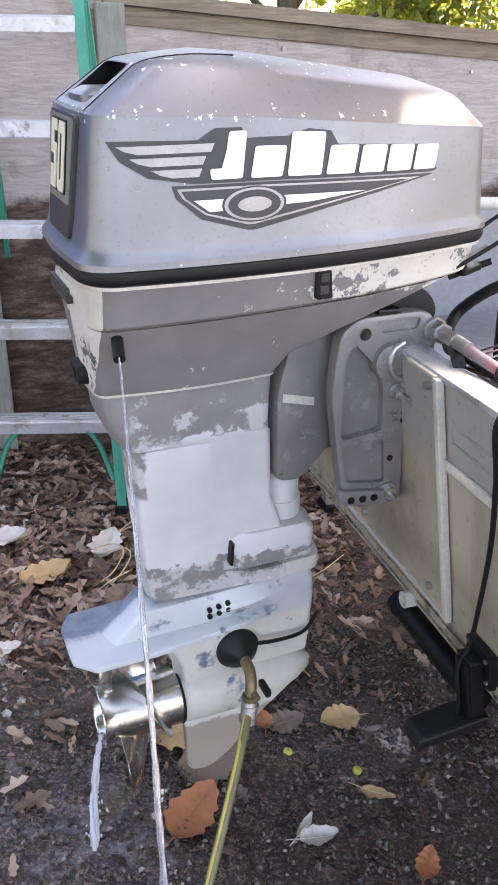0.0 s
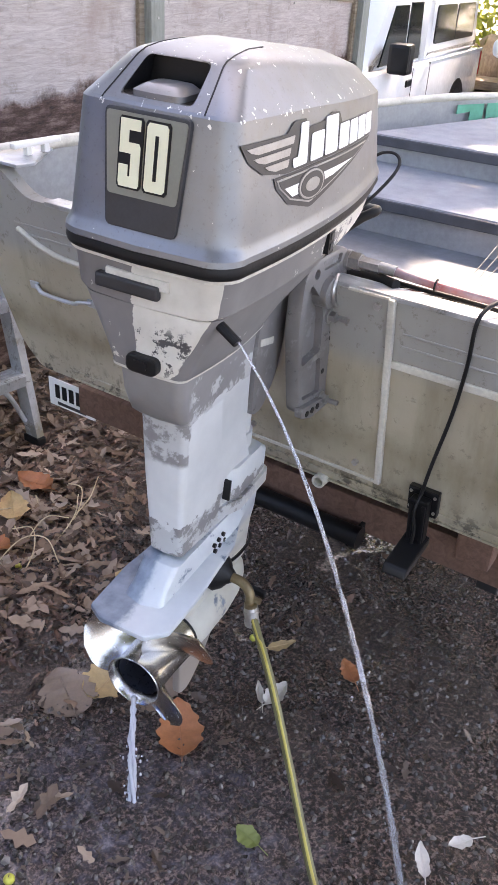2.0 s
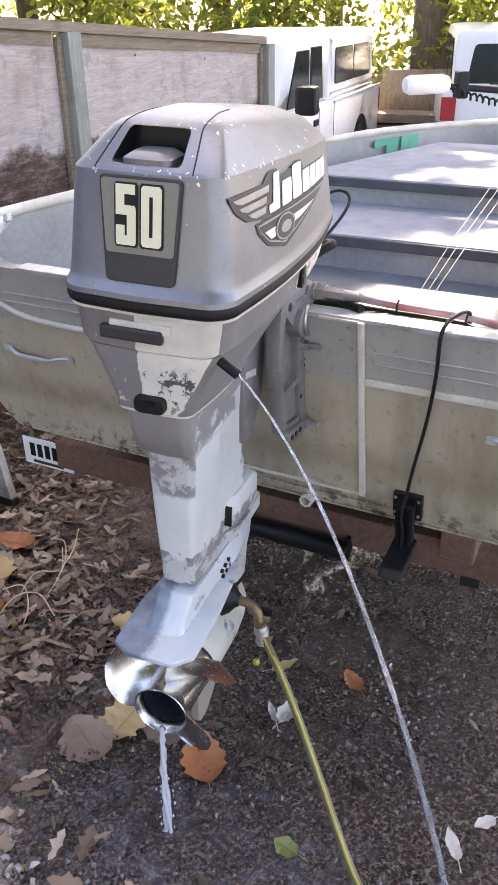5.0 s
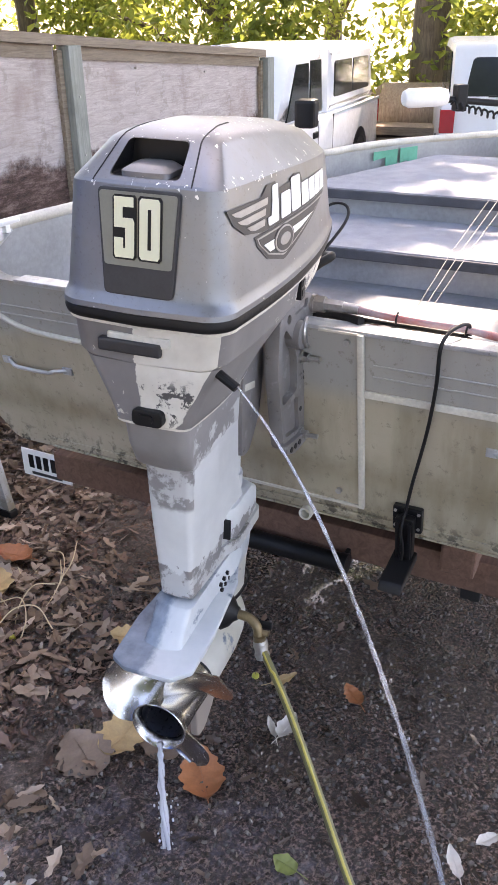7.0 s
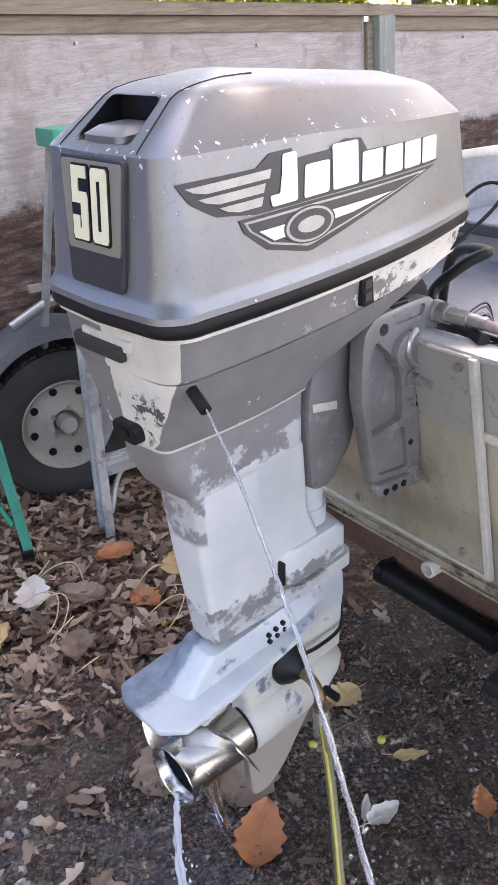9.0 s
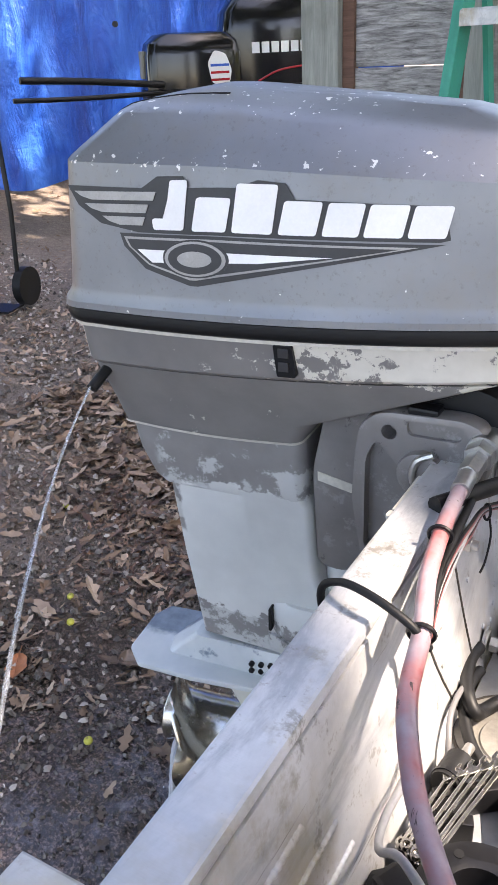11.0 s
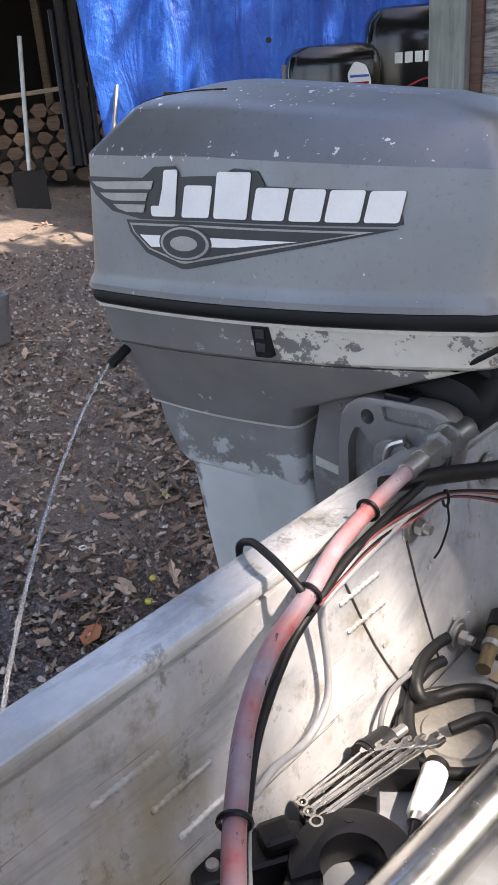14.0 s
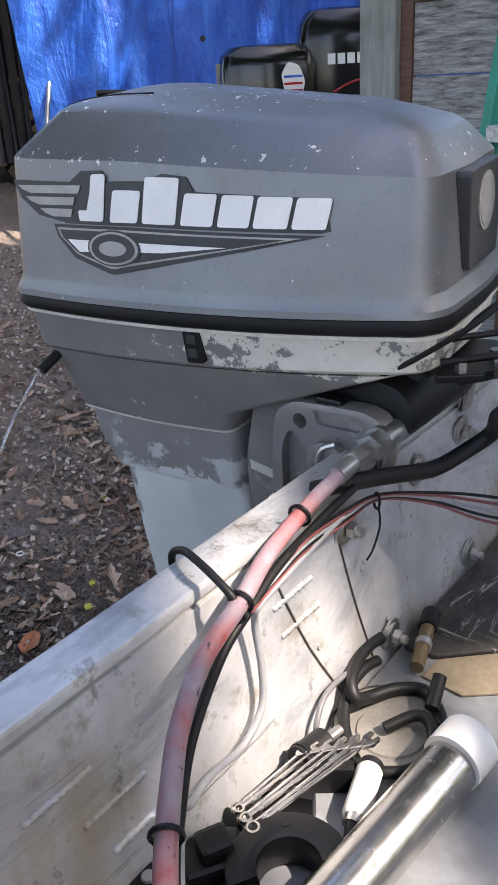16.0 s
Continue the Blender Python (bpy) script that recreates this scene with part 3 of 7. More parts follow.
def ring(x0, x1, half, z, r=0.03, bow=0.006, n=14):
    """A closed outline from rear x0 to front x1; half(x) is half its width, z a number or a function of x."""
    zz = z if callable(z) else lambda x: z
    right = [(x0 + r - r * math.cos(a), -(half(x0 + r) - r + r * math.sin(a))) for a in (math.pi / 2 * s / 8 for s in range(9))]
    right += [(x, -half(x)) for x in (x0 + r + (x1 - x0 - 2 * r) * i / n for i in range(1, n))]
    right += [(x1 - r + r * math.sin(a), -(half(x1 - r) - r + r * math.cos(a))) for a in (math.pi / 2 * s / 8 for s in range(9))]
    front = [(x1 + bow, 0.0)]
    rear = [(x0 - bow, 0.0)]
    left = [(x, -y) for x, y in reversed(right)]
    return [(x, y, zz(x)) for x, y in rear + right + front + left]


def slope(za, zb, xa=-0.38, xb=0.27):
    return lambda x: za + (zb - za) * (x - xa) / (xb - xa)


Z_FOOT, Z_SHOULDER = 1.284, slope(1.447, 1.424)


def cowl_side(x, z):
    """The starboard face of the cowl."""
    top = (z - Z_FOOT) / (Z_SHOULDER(x) - Z_FOOT)
    return -side_half(x, top)


def on_side(name, outline, material, parent, lift=0.0012, label=""):
    """A thin film of that outline (x, z) laid on the cowl's starboard face."""
    bm = bmesh.new()
    bm.faces.new([bm.verts.new((x, 0, z)) for x, z in outline])
    bmesh.ops.triangulate(bm, faces=bm.faces)
    xs = [p[0] for p in outline]
    cut = min(xs) + 0.02
    while cut < max(xs):
        bmesh.ops.bisect_plane(bm, geom=bm.verts[:] + bm.edges[:] + bm.faces[:], plane_co=(cut, 0, 0), plane_no=(1, 0, 0))
        cut += 0.02
    for v in bm.verts:
        v.co.y = cowl_side(v.co.x, v.co.z) - lift
    out = bmesh.ops.extrude_face_region(bm, geom=bm.faces[:])["geom"]
    for v in out:
        if isinstance(v, bmesh.types.BMVert):
            v.co.y += 0.0008
    return part(name, bm, material, parent, label)


def make_motor():
    e = thing("outboard_motor", MOTOR, "weathered grey outboard motor with flaking paint hung on a boat transom", "outboard motor")
    # engine cover
    foot = lambda x: side_half(x, 0)
    rings = [
        ring(-0.398, 0.274, foot, 1.262, 0.052),
        ring(-0.405, 0.28, lambda x: foot(x) + 0.007, 1.2635, 0.052),
        ring(-0.404, 0.279, lambda x: foot(x) + 0.006, 1.272, 0.052),
        ring(-0.396, 0.271, lambda x: foot(x) + 0.001, 1.283, 0.05),
        ring(-0.393, 0.268, lambda x: foot(x) - 0.0005, 1.29, 0.05),
        ring(-0.388, 0.266, lambda x: side_half(x, 0.2), slope(1.317, 1.312), 0.045),
        ring(-0.374, 0.256, lambda x: side_half(x, 1.0) - 0.002, slope(1.449, 1.426), 0.032),
        ring(-0.371, 0.254, lambda x: side_half(x, 1.0) - 0.006, slope(1.4535, 1.43), 0.032),
        ring(-0.306, 0.226, lambda x: side_half(x, 1.0) - 0.043, slope(1.505, 1.464), 0.03, 0.004),
        ring(-0.292, 0.216, lambda x: side_half(x, 1.0) - 0.052, slope(1.512, 1.47), 0.03, 0.003),
        ring(-0.27, 0.2, lambda x: side_half(x, 1.0) - 0.066, slope(1.518, 1.475), 0.03, 0.002),
        ring(-0.2, 0.14, lambda x: 0.035, slope(1.53, 1.487), 0.02, 0.0),
    ]
    cover = part("engine_cover", loft(rings), "cowl", e, "grey metallic painted engine cover", 16)
    # grip opening in the sloping rear
    hole = slab(rounded([(0.058, 1.458), (-0.058, 1.458), (-0.05, 1.503), (0.05, 1.503)], 0.008), -0.45, -0.285, 0)
    carve(cover, hole)
    mouth = rounded([(0.0575, 1.4585), (-0.0575, 1.4585), (-0.0495, 1.5025), (0.0495, 1.5025)], 0.008)
    part("recess_wall", loft([[(-0.368 + (z - 1.4535) * 1.262, y, z) for y, z in mouth], [(-0.289, y, z) for y, z in mouth]], False), "black", e)
    hollow = part("grip_recess", slab(rounded([(0.057, 1.4582), (-0.057, 1.4582), (-0.049, 1.5025), (0.049, 1.5025)], 0.008), -0.292, -0.287, 0), "black", e, "dark grip recess")
    lip = loft([ring(-0.366, -0.3, lambda x: 0.04, z, 0.012, 0.002, 4) for z in (1.44, 1.466)] + [ring(-0.352, -0.306, lambda x: 0.028, 1.474, 0.012, 0.002, 4)])
    part("grip", lip, "cowl", e, "rounded grip inside the recess", 40)
    # seams of the rear centre panel
    for s in (-1, 1):
        pts = [(-0.3735, s * 0.08, 1.4515), (-0.3405, s * 0.0735, 1.4775), (-0.308, s * 0.067, 1.5035), (-0.297, s * 0.066, 1.5105), (-0.262, s * 0.063, 1.5175), (-0.22, s * 0.06, 1.525), (-0.16, s * 0.057, 1.525)]
        bpy.context.view_layer.update()
        near = [cover.closest_point_on_mesh(p)[1] for p in smooth_path(pts, 6)]
        part("panel_seam", tube(near, 0.0013, 6, steps=1), "rubber", e)
    # thick rubber seal
    seal = [
        ring(-0.398, 0.274, lambda x: foot(x) + 0.001, 1.242, 0.052),
        ring(-0.403, 0.278, lambda x: foot(x) + 0.005, 1.245, 0.054),
        ring(-0.405, 0.28, lambda x: foot(x) + 0.007, 1.253, 0.054),
        ring(-0.403, 0.278, lambda x: foot(x) + 0.005, 1.2615, 0.054),
    ]
    part("seal", loft(seal), "rubber", e, "black rubber seal round the cover", 50)
    part("worn_edge", loft([ring(-0.3975, 0.277, lambda x: foot(x) + 0.001, z, 0.05) for z in (1.237, 1.2415)], False), "trim", e, "worn bare edge below the seal")
    # number plate on the rear face
    tilt = pose(-0.3945, 0, 1.288, 0, 0, -90) @ pose(0, 0, 0, -6.2, 0, 0)

    def rear_film(name, bm, material, parent, label="", out=0.0):
        bmesh.ops.transform(bm, matrix=tilt @ pose(0, -out, 0), verts=bm.verts)
        return part(name, bm, material, parent, label)

    plate = rear_film("number_plate", slab(rounded([(-0.058, 0.0), (0.058, 0.0), (0.068, 0.158), (-0.068, 0.158)], 0.01), -0.006, 0.012, 1, 0.002), "charcoal", e, "charcoal number plate on the rear of the cover")
    rear_film("panel", slab(rounded([(-0.056, 0.045), (0.056, 0.045), (0.064, 0.153), (-0.064, 0.153)], 0.006), -0.0075, -0.005, 1), "olive", plate, "olive upper panel")
    five = [(0.05, 0.0), (0.95, 0.0), (1.0, 0.05), (1.0, 0.6), (0.92, 0.66), (0.42, 0.66), (0.42, 0.84), (0.96, 0.84), (0.96, 1.0), (0.0, 1.0), (0.0, 0.5), (0.56, 0.5), (0.56, 0.16), (0.44, 0.16), (0.44, 0.33), (0.0, 0.33), (0.0, 0.06)]
    nought = [(0.0, 0.05), (0.1, 0.0), (0.9, 0.0), (1.0, 0.05), (1.0, 0.95), (0.9, 1.0), (0.1, 1.0), (0.0, 0.95)]
    core = [(0.42, 0.17), (0.58, 0.17), (0.58, 0.83), (0.42, 0.83)]
    for dx in (-0.0375, 0.0045):
        put = lambda pts, grow=0.0: [(dx + 0.033 * u + grow * (1 if u > 0.5 else -1), 0.058 + 0.088 * v + grow * (1 if v > 0.5 else -1)) for u, v in pts]
        rear_film("numeral_outline", slab(put(nought, 0.003), -0.0095, -0.0075, 1), "black", plate)
        if dx < 0:
            rear_film("numeral", slab(put(five), -0.0108, -0.0095, 1), "cream", plate)
        else:
            rear_film("numeral", slab(put(nought), -0.0108, -0.0095, 1), "cream", plate)
            rear_film("numeral_core", slab(put(core), -0.0116, -0.0108, 1), "black", plate)
    # plate on the front face
    badge = part("front_badge", slab(rounded([(-0.055, 1.3), (0.055, 1.3), (0.06, 1.425), (-0.06, 1.425)], 0.008), 0.258, 0.2785, 0, 0.002), "charcoal", e, "charcoal badge plate on the front of the cover")
    bm = bmesh.new()
    for r, lo, hi in ((0.03, 0.2785, 0.28), (0.026, 0.2795, 0.281)):
        v = bmesh.ops.create_cone(bm, cap_ends=True, segments=28, radius1=r, radius2=r, depth=hi - lo)["verts"]
        bmesh.ops.transform(bm, matrix=Matrix.Translation(((lo + hi) / 2, 0, 1.378)) @ pose(0, 0, 0, 0, 90, 0) @ Matrix.Diagonal((1.25, 1, 1, 1)), verts=v)
    part("oval", bm, "silver", badge, "worn silver oval")
    # side decal: three wing stripes, seven letter blocks, a shield with an oval
    x_of = lambda u: -0.362 + 0.147 * u / 0.38 if u < 0.38 else -0.215 + 0.35 * (u - 0.38) / 0.62
    z_of = lambda v: 1.431 - 0.133 * v

    def film(name, pts, material, lift=0.0012, label="", r=0.0, parent=None):
        o = [(x_of(u), z_of(v)) for u, v in pts]
        return on_side(name, rounded(o, r, 3) if r else o, material, parent or e, lift, label)

    decal = film("side_decal", [(0.0, 0.08), (0.3, 0.1), (0.36, 0.0), (0.43, 0.0), (0.44, 0.1), (0.55, 0.09), (0.6, 0.02), (0.66, 0.04), (0.68, 0.17), (0.985, 0.2), (1.0, 0.48), (0.98, 0.5), (0.46, 0.497), (0.28, 0.49), (0.13, 0.42), (0.04, 0.26)], "charcoal", 0.001, "charcoal side decal with white letter blocks and stripes")
    for i, (u0, u1, v) in enumerate(((0.03, 0.355, 0.13), (0.07, 0.325, 0.24), (0.14, 0.31, 0.35))):
        film("wing_stripe", [(u0, v), (u1, v + 0.0), (u1 - 0.012, v + 0.075), (u0 + 0.07, v + 0.075), (u0 + 0.028, v + 0.045)], "silver", 0.0026, parent=decal)
    for u, w, v0, hook in ((0.34, 0.088, 0.03, 1), (0.448, 0.08, 0.175, 0), (0.542, 0.09, 0.05, 0), (0.645, 0.08, 0.18, 0), (0.737, 0.075, 0.185, 0), (0.822, 0.08, 0.19, 0), (0.912, 0.078, 0.195, 0)):
        s = 0.014
        if hook:
            pts = [(u + 0.045 + s, v0), (u + w + s, v0), (u + w, 0.46), (u, 0.46), (u - 0.004, 0.36), (u + 0.045, 0.36)]
        else:
            pts = [(u + s, v0), (u + w + s, v0), (u + w, 0.465), (u, 0.465)]
        film("letter_block", pts, "white", 0.0026, "", 0.004, decal)
    shield = film("shield_decal", [(0.205, 0.5), (0.99, 0.52), (0.62, 0.78), (0.46, 0.955), (0.44, 0.955), (0.3, 0.82), (0.22, 0.62)], "charcoal", 0.001, "charcoal shield decal")
    film("shield_edge", [(0.222, 0.53), (0.935, 0.545), (0.61, 0.745), (0.455, 0.9), (0.44, 0.9), (0.315, 0.78), (0.24, 0.62)], "silver", 0.0018, parent=shield)
    film("shield_field", [(0.235, 0.55), (0.9, 0.56), (0.605, 0.73), (0.455, 0.875), (0.44, 0.875), (0.32, 0.765), (0.25, 0.62)], "charcoal", 0.0024, parent=shield)
    film("shield_stripe", [(0.275, 0.64), (0.76, 0.645), (0.6, 0.72), (0.33, 0.755)], "white", 0.003, parent=shield)
    for name, ru, rv, material, lift in (("oval_rim", 0.082, 0.17, "charcoal", 0.0036), ("oval_ring", 0.075, 0.155, "silver", 0.0042), ("oval_field", 0.066, 0.135, "charcoal", 0.0048), ("oval_shape", 0.042, 0.07, "silver", 0.0054)):
        film(name, [(0.455 + ru * math.cos(a), 0.705 + rv * math.sin(a)) for a in (2 * math.pi * i / 26 for i in range(26))], material, lift, parent=shield)
    # lower cowl and its taper to the leg
    pan = [
        ring(-0.394, 0.274, lambda x: foot(x) - 0.002, 1.243, 0.05),
        ring(-0.391, 0.27, lambda x: foot(x) - 0.004, slope(1.238, 1.24), 0.05),
        ring(-0.39, 0.262, lambda x: foot(x) - 0.012, slope(1.181, 1.196), 0.048),
        ring(-0.388, 0.255, lambda x: foot(x) - 0.02, slope(1.174, 1.19), 0.046),
    ]
    part("lower_cowl", loft(pan), "pan", e, "lower cowl with cream primer showing through flaked grey paint", 35)

    def taper(z, t):
        """Outline of the body below the lower cowl: t goes from 0 at its top to 1 at its foot."""
        x1 = 0.24 - 0.32 * min(1, t * 1.25) ** 0.8
        return ring(-0.387 + 0.012 * t, x1, lambda x: (foot(x) - 0.022) * (1 - t) + t * (0.066 + 0.012 * math.sin(max(0, min(1, (x + 0.37) / 0.3)) * math.pi)), slope(z, z + 0.014 * (1 - t)), 0.04 - 0.02 * t, 0.004)

    body = [taper(1.172, 0.02), taper(1.15, 0.2), taper(1.12, 0.45), taper(1.085, 0.72), taper(1.05, 0.97), taper(1.046, 1.0)]
    part("exhaust_shroud", loft(body), "pan", e, "tapered grey shroud with a worn cream rear panel", 35)
    rim = loft([taper(1.049, 0.975), taper(1.0445, 1.0)], False)
    bmesh.ops.transform(rim, matrix=pose(-0.22, 0, 0) @ Matrix.Diagonal((1.008, 1.025, 1, 1)) @ pose(0.22, 0, 0), verts=rim.verts)
    part("worn_rim", rim, "trim", e, "bare worn rim of the shroud")
    part("catch", boxed((-0.404, -0.035, 1.192), (-0.384, 0.075, 1.214), 0.004), "charcoal", e, "dark rear catch bar")
    part("catch_plate", boxed((-0.398, -0.05, 1.206), (-0.386, 0.06, 1.224), 0.003), "trim", e, "worn pale catch plate")
    part("exhaust_port", slab(rounded([(0.026, 1.052), (-0.03, 1.052), (-0.03, 1.084), (0.026, 1.084)], 0.012), -0.394, -0.372, 0, 0.003), "rubber", e, "black oval exhaust port")
    part("port_hole", slab(rounded([(0.012, 1.061), (-0.014, 1.061), (-0.014, 1.076), (0.012, 1.076)], 0.006), -0.3965, -0.38, 0), "black", e)
    part("side_latch", slab(rounded([(-0.071, 1.194), (-0.046, 1.194), (-0.05, 1.236), (-0.075, 1.236)], 0.003), -0.1672, -0.156, 1, 0.001), "black", e, "small black side latch")
    for z in (1.202, 1.22):
        part("latch_button", boxed((-0.068, -0.1692, z), (-0.054, -0.166, z + 0.012), 0.001), "charcoal", e)
    part("telltale_nozzle", rodded((-0.352, -0.1, 1.168), (-0.362, -0.15, 1.142), 0.0085, 14), "rubber", e, "black telltale nozzle")
    # leg
    leg = [
        ring(-0.368, -0.08, lambda x: 0.06 + 0.006 * math.sin(max(0, min(1, (x + 0.37) / 0.3)) * math.pi), 1.05, 0.02, 0.003),
        ring(-0.362, -0.08, lambda x: 0.058, 0.995, 0.02, 0.003),
        ring(-0.342, -0.08, lambda x: 0.056, 0.95, 0.018, 0.003),
        ring(-0.326, -0.078, lambda x: 0.054, 0.936, 0.016, 0.003),
        ring(-0.318, -0.074, lambda x: 0.047 + 0.02 * (x + 0.32), 0.93, 0.014, 0.002),
        ring(-0.31, -0.068, lambda x: 0.042 + 0.04 * (x + 0.31), 0.8, 0.013, 0.002),
        ring(-0.3, -0.03, lambda x: 0.038 + 0.06 * (x + 0.3), 0.7, 0.012, 0.002),
        ring(-0.292, -0.01, lambda x: 0.036 + 0.06 * (x + 0.29), 0.618, 0.012, 0.002),
    ]
    part("midsection", loft(leg), "leg", e, "worn leg with a large bare pale patch", 35)
    mount = [ring(-0.155, 0.02, lambda x: 0.03 + 0.035 * min(1, (x + 0.17) / 0.05), z, 0.02, 0.01, 8) for z in (0.668, 0.674, 0.722)] + [ring(-0.148, 0.006, lambda x: 0.026 + 0.032 * min(1, (x + 0.16) / 0.05), 0.735, 0.02, 0.01, 8)]
    part("lower_mount_cover", loft(mount), "leg", e, "pale lower mount cover", 40)
    part("mount_gap", slab(rounded([(-0.152, 0.678), (-0.146, 0.678), (-0.144, 0.726), (-0.15, 0.724)], 0.003), -0.0615, -0.045, 1, 0.001), "rubber", e)
    part("lower_flange", loft([ring(-0.165, 0.032, lambda x: 0.035 + 0.034 * min(1, (x + 0.18) / 0.07), slope(z, z + 0.012), 0.02, 0.012, 8) for z in (0.628, 0.632, 0.652, 0.656)]), "leg", e, "", 40)
    # gear housing
    gear = [
        ring(-0.31, 0.022, lambda x: 0.04 + 0.05 * (x + 0.3) * (0.9 if x < -0.05 else 0.5), slope(0.6, 0.64), 0.016, 0.006),
        ring(-0.35, 0.035, lambda x: 0.038 + 0.03 * max(0, 1 - abs(x + 0.12) / 0.2), slope(0.565, 0.61), 0.014, 0.008),
        ring(-0.37, 0.042, lambda x: 0.042, 0.548, 0.014, 0.008),
        ring(-0.262, 0.045, lambda x: 0.034, 0.5, 0.014, 0.01),
        ring(-0.236, 0.045, lambda x: 0.031, 0.44, 0.014, 0.01),
        ring(-0.232, 0.042, lambda x: 0.03, 0.4, 0.014, 0.01),
    ]
    part("gear_housing", loft(gear), "gear", e, "chalky white gear housing worn to metal", 40)
    pod = [[(x, r * math.cos(a), 0.35 + r * math.sin(a)) for a in (2 * math.pi * i / 24 for i in range(24))] for x, r in ((-0.236, 0.052), (-0.228, 0.058), (-0.19, 0.061), (-0.1, 0.062), (-0.03, 0.055), (0.02, 0.04), (0.05, 0.022), (0.06, 0.006))]
    part("gear_pod", loft(pod), "gear", e, "rounded gear pod", 40)
    skeg = rounded([(-0.225, 0.3), (0.03, 0.3), (-0.05, 0.235), (-0.12, 0.15), (-0.17, 0.118), (-0.215, 0.13)], 0.02)
    part("skeg", slab(skeg, -0.009, 0.009, 1, 0.004), "gear", e, "stained skeg fin")
    plate = rounded([(-0.445, -0.052), (-0.41, -0.086), (-0.3, -0.086), (-0.12, -0.07), (-0.02, -0.035), (-0.02, 0.035), (-0.12, 0.07), (-0.3, 0.086), (-0.425, 0.08), (-0.445, 0.045)], 0.006)
    part("ventilation_plate", slab(plate, 0.536, 0.548, 2, 0.004), "gear", e, "worn plate above the propeller")
    part("trim_tab", slab([(-0.37, 0.536), (-0.33, 0.536), (-0.34, 0.485), (-0.36, 0.485)], -0.008, 0.008, 1, 0.003), "worn_steel", e, "small trim tab")
    bm = bmesh.new()
    for i in range(3):
        for j in range(2):
            v = bmesh.ops.create_cone(bm, cap_ends=True, segments=10, radius1=0.005, radius2=0.005, depth=0.006)["verts"]
            bmesh.ops.transform(bm, matrix=Matrix.Translation((-0.19 + 0.018 * i, -0.0595 + 0.002 * j, 0.575 + 0.013 * j + 0.003 * i)) @ pose(0, 0, 0, 90, 0, 0), verts=v)
    part("water_intake", bm, "black", e, "six small dark intake holes")
    # propeller
    HZ = 0.35
    hub = [[(x, r * math.cos(a), HZ + r * math.sin(a)) for a in (2 * math.pi * i / 36 for i in range(36))] for x, r in ((-0.238, 0.05), (-0.24, 0.057), (-0.25, 0.058), (-0.31, 0.054), (-0.37, 0.053), (-0.385, 0.056), (-0.395, 0.061), (-0.397, 0.06), (-0.394, 0.056), (-0.37, 0.05), (-0.3, 0.049), (-0.295, 0.012))]
    prop = part("propeller", loft(hub), "steel", e, "polished steel three-bladed propeller", 40)
    part("hub_bore", loft([[(x, 0.0485 * math.cos(a), HZ + 0.0485 * math.sin(a)) for a in (2 * math.pi * i / 28 for i in range(28))] for x in (-0.375, -0.3)], False), "bore", prop, "dark wet bore of the hub", 40)
    for k in range(3):
        turn = Matrix.Translation((0, 0, HZ)) @ Matrix.Rotation(radians(48 + 120 * k), 4, "X")
        rows = []
        for i in range(13):
            s = i / 12
            r = 0.048 + 0.114 * s
            half = (0.062 + 0.026 * math.sin(math.pi * min(1, s * 0.8))) * (1 if s < 0.6 else math.sqrt(max(0.01, 1 - ((s - 0.6) / 0.405) ** 2)))
            pitch = math.atan2(0.36, 2 * math.pi * r)
            row = []
            for side in (1, -1):
                for j in range(8):
                    w = (j / 7 * 2 - 1) * side
                    ax = -0.318 - half * w * math.sin(pitch) - 0.022 * s * s + 0.008 * (1 - w * w)
                    ang = half * w * math.cos(pitch) / r + 0.12 * s
                    th = 0.0035 * (1 - 0.6 * s) * (1 - w * w * 0.85) * side
                    row.append(turn @ Vector((ax + th, r * math.sin(ang), r * math.cos(ang))))
            rows.append(row)
        part("blade", loft(rows), "steel", prop, "", 50)
    part("hub_ring", tube([(-0.238, 0.0575 * math.cos(a), HZ + 0.0575 * math.sin(a)) for a in (2 * math.pi * i / 24 for i in range(25))], 0.0025, 6, steps=1), "rubber", e)
    # swivel bracket between motor and clamp
    sw = rounded([(-0.05, 1.15), (0.06, 1.14), (0.06, 0.95), (0.04, 0.885), (-0.015, 0.825), (-0.065, 0.83), (-0.07, 1.0), (-0.05, 1.09)], 0.02)
    part("swivel_bracket", slab(sw, -0.055, 0.055, 1, 0.008), "bracket", e, "grey swivel bracket", 40)
    part("swivel_tube", rodded((-0.03, 0, 0.742), (-0.03, 0, 0.86), 0.036, 20), "leg", e, "pale swivel tube", 40)
    part("tube_collar", rodded((-0.03, 0, 0.738), (-0.03, 0, 0.772), 0.041, 20), "leg", e, "", 40)
    part("bracket_label", slab([(-0.06, 0.985), (0.0, 0.97), (0.0, 0.985), (-0.06, 1.0)], -0.0562, -0.054, 1), "trim", e, "small faded label")
    part("support_arm", boxed((-0.06, -0.045, 1.09), (0.21, 0.045, 1.165), 0.012), "rubber", e, "dark steering arm under the cowl")
    part("fuel_line", tube([(0.12, -0.09, 1.15), (0.2, -0.12, 1.19), (0.3, -0.16, 1.255), (0.335, -0.15, 1.285), (0.33, -0.11, 1.28), (0.27, -0.07, 1.22), (0.2, -0.03, 1.17)], 0.0035, 8), "rubber", e, "thin black fuel line loop", 60)
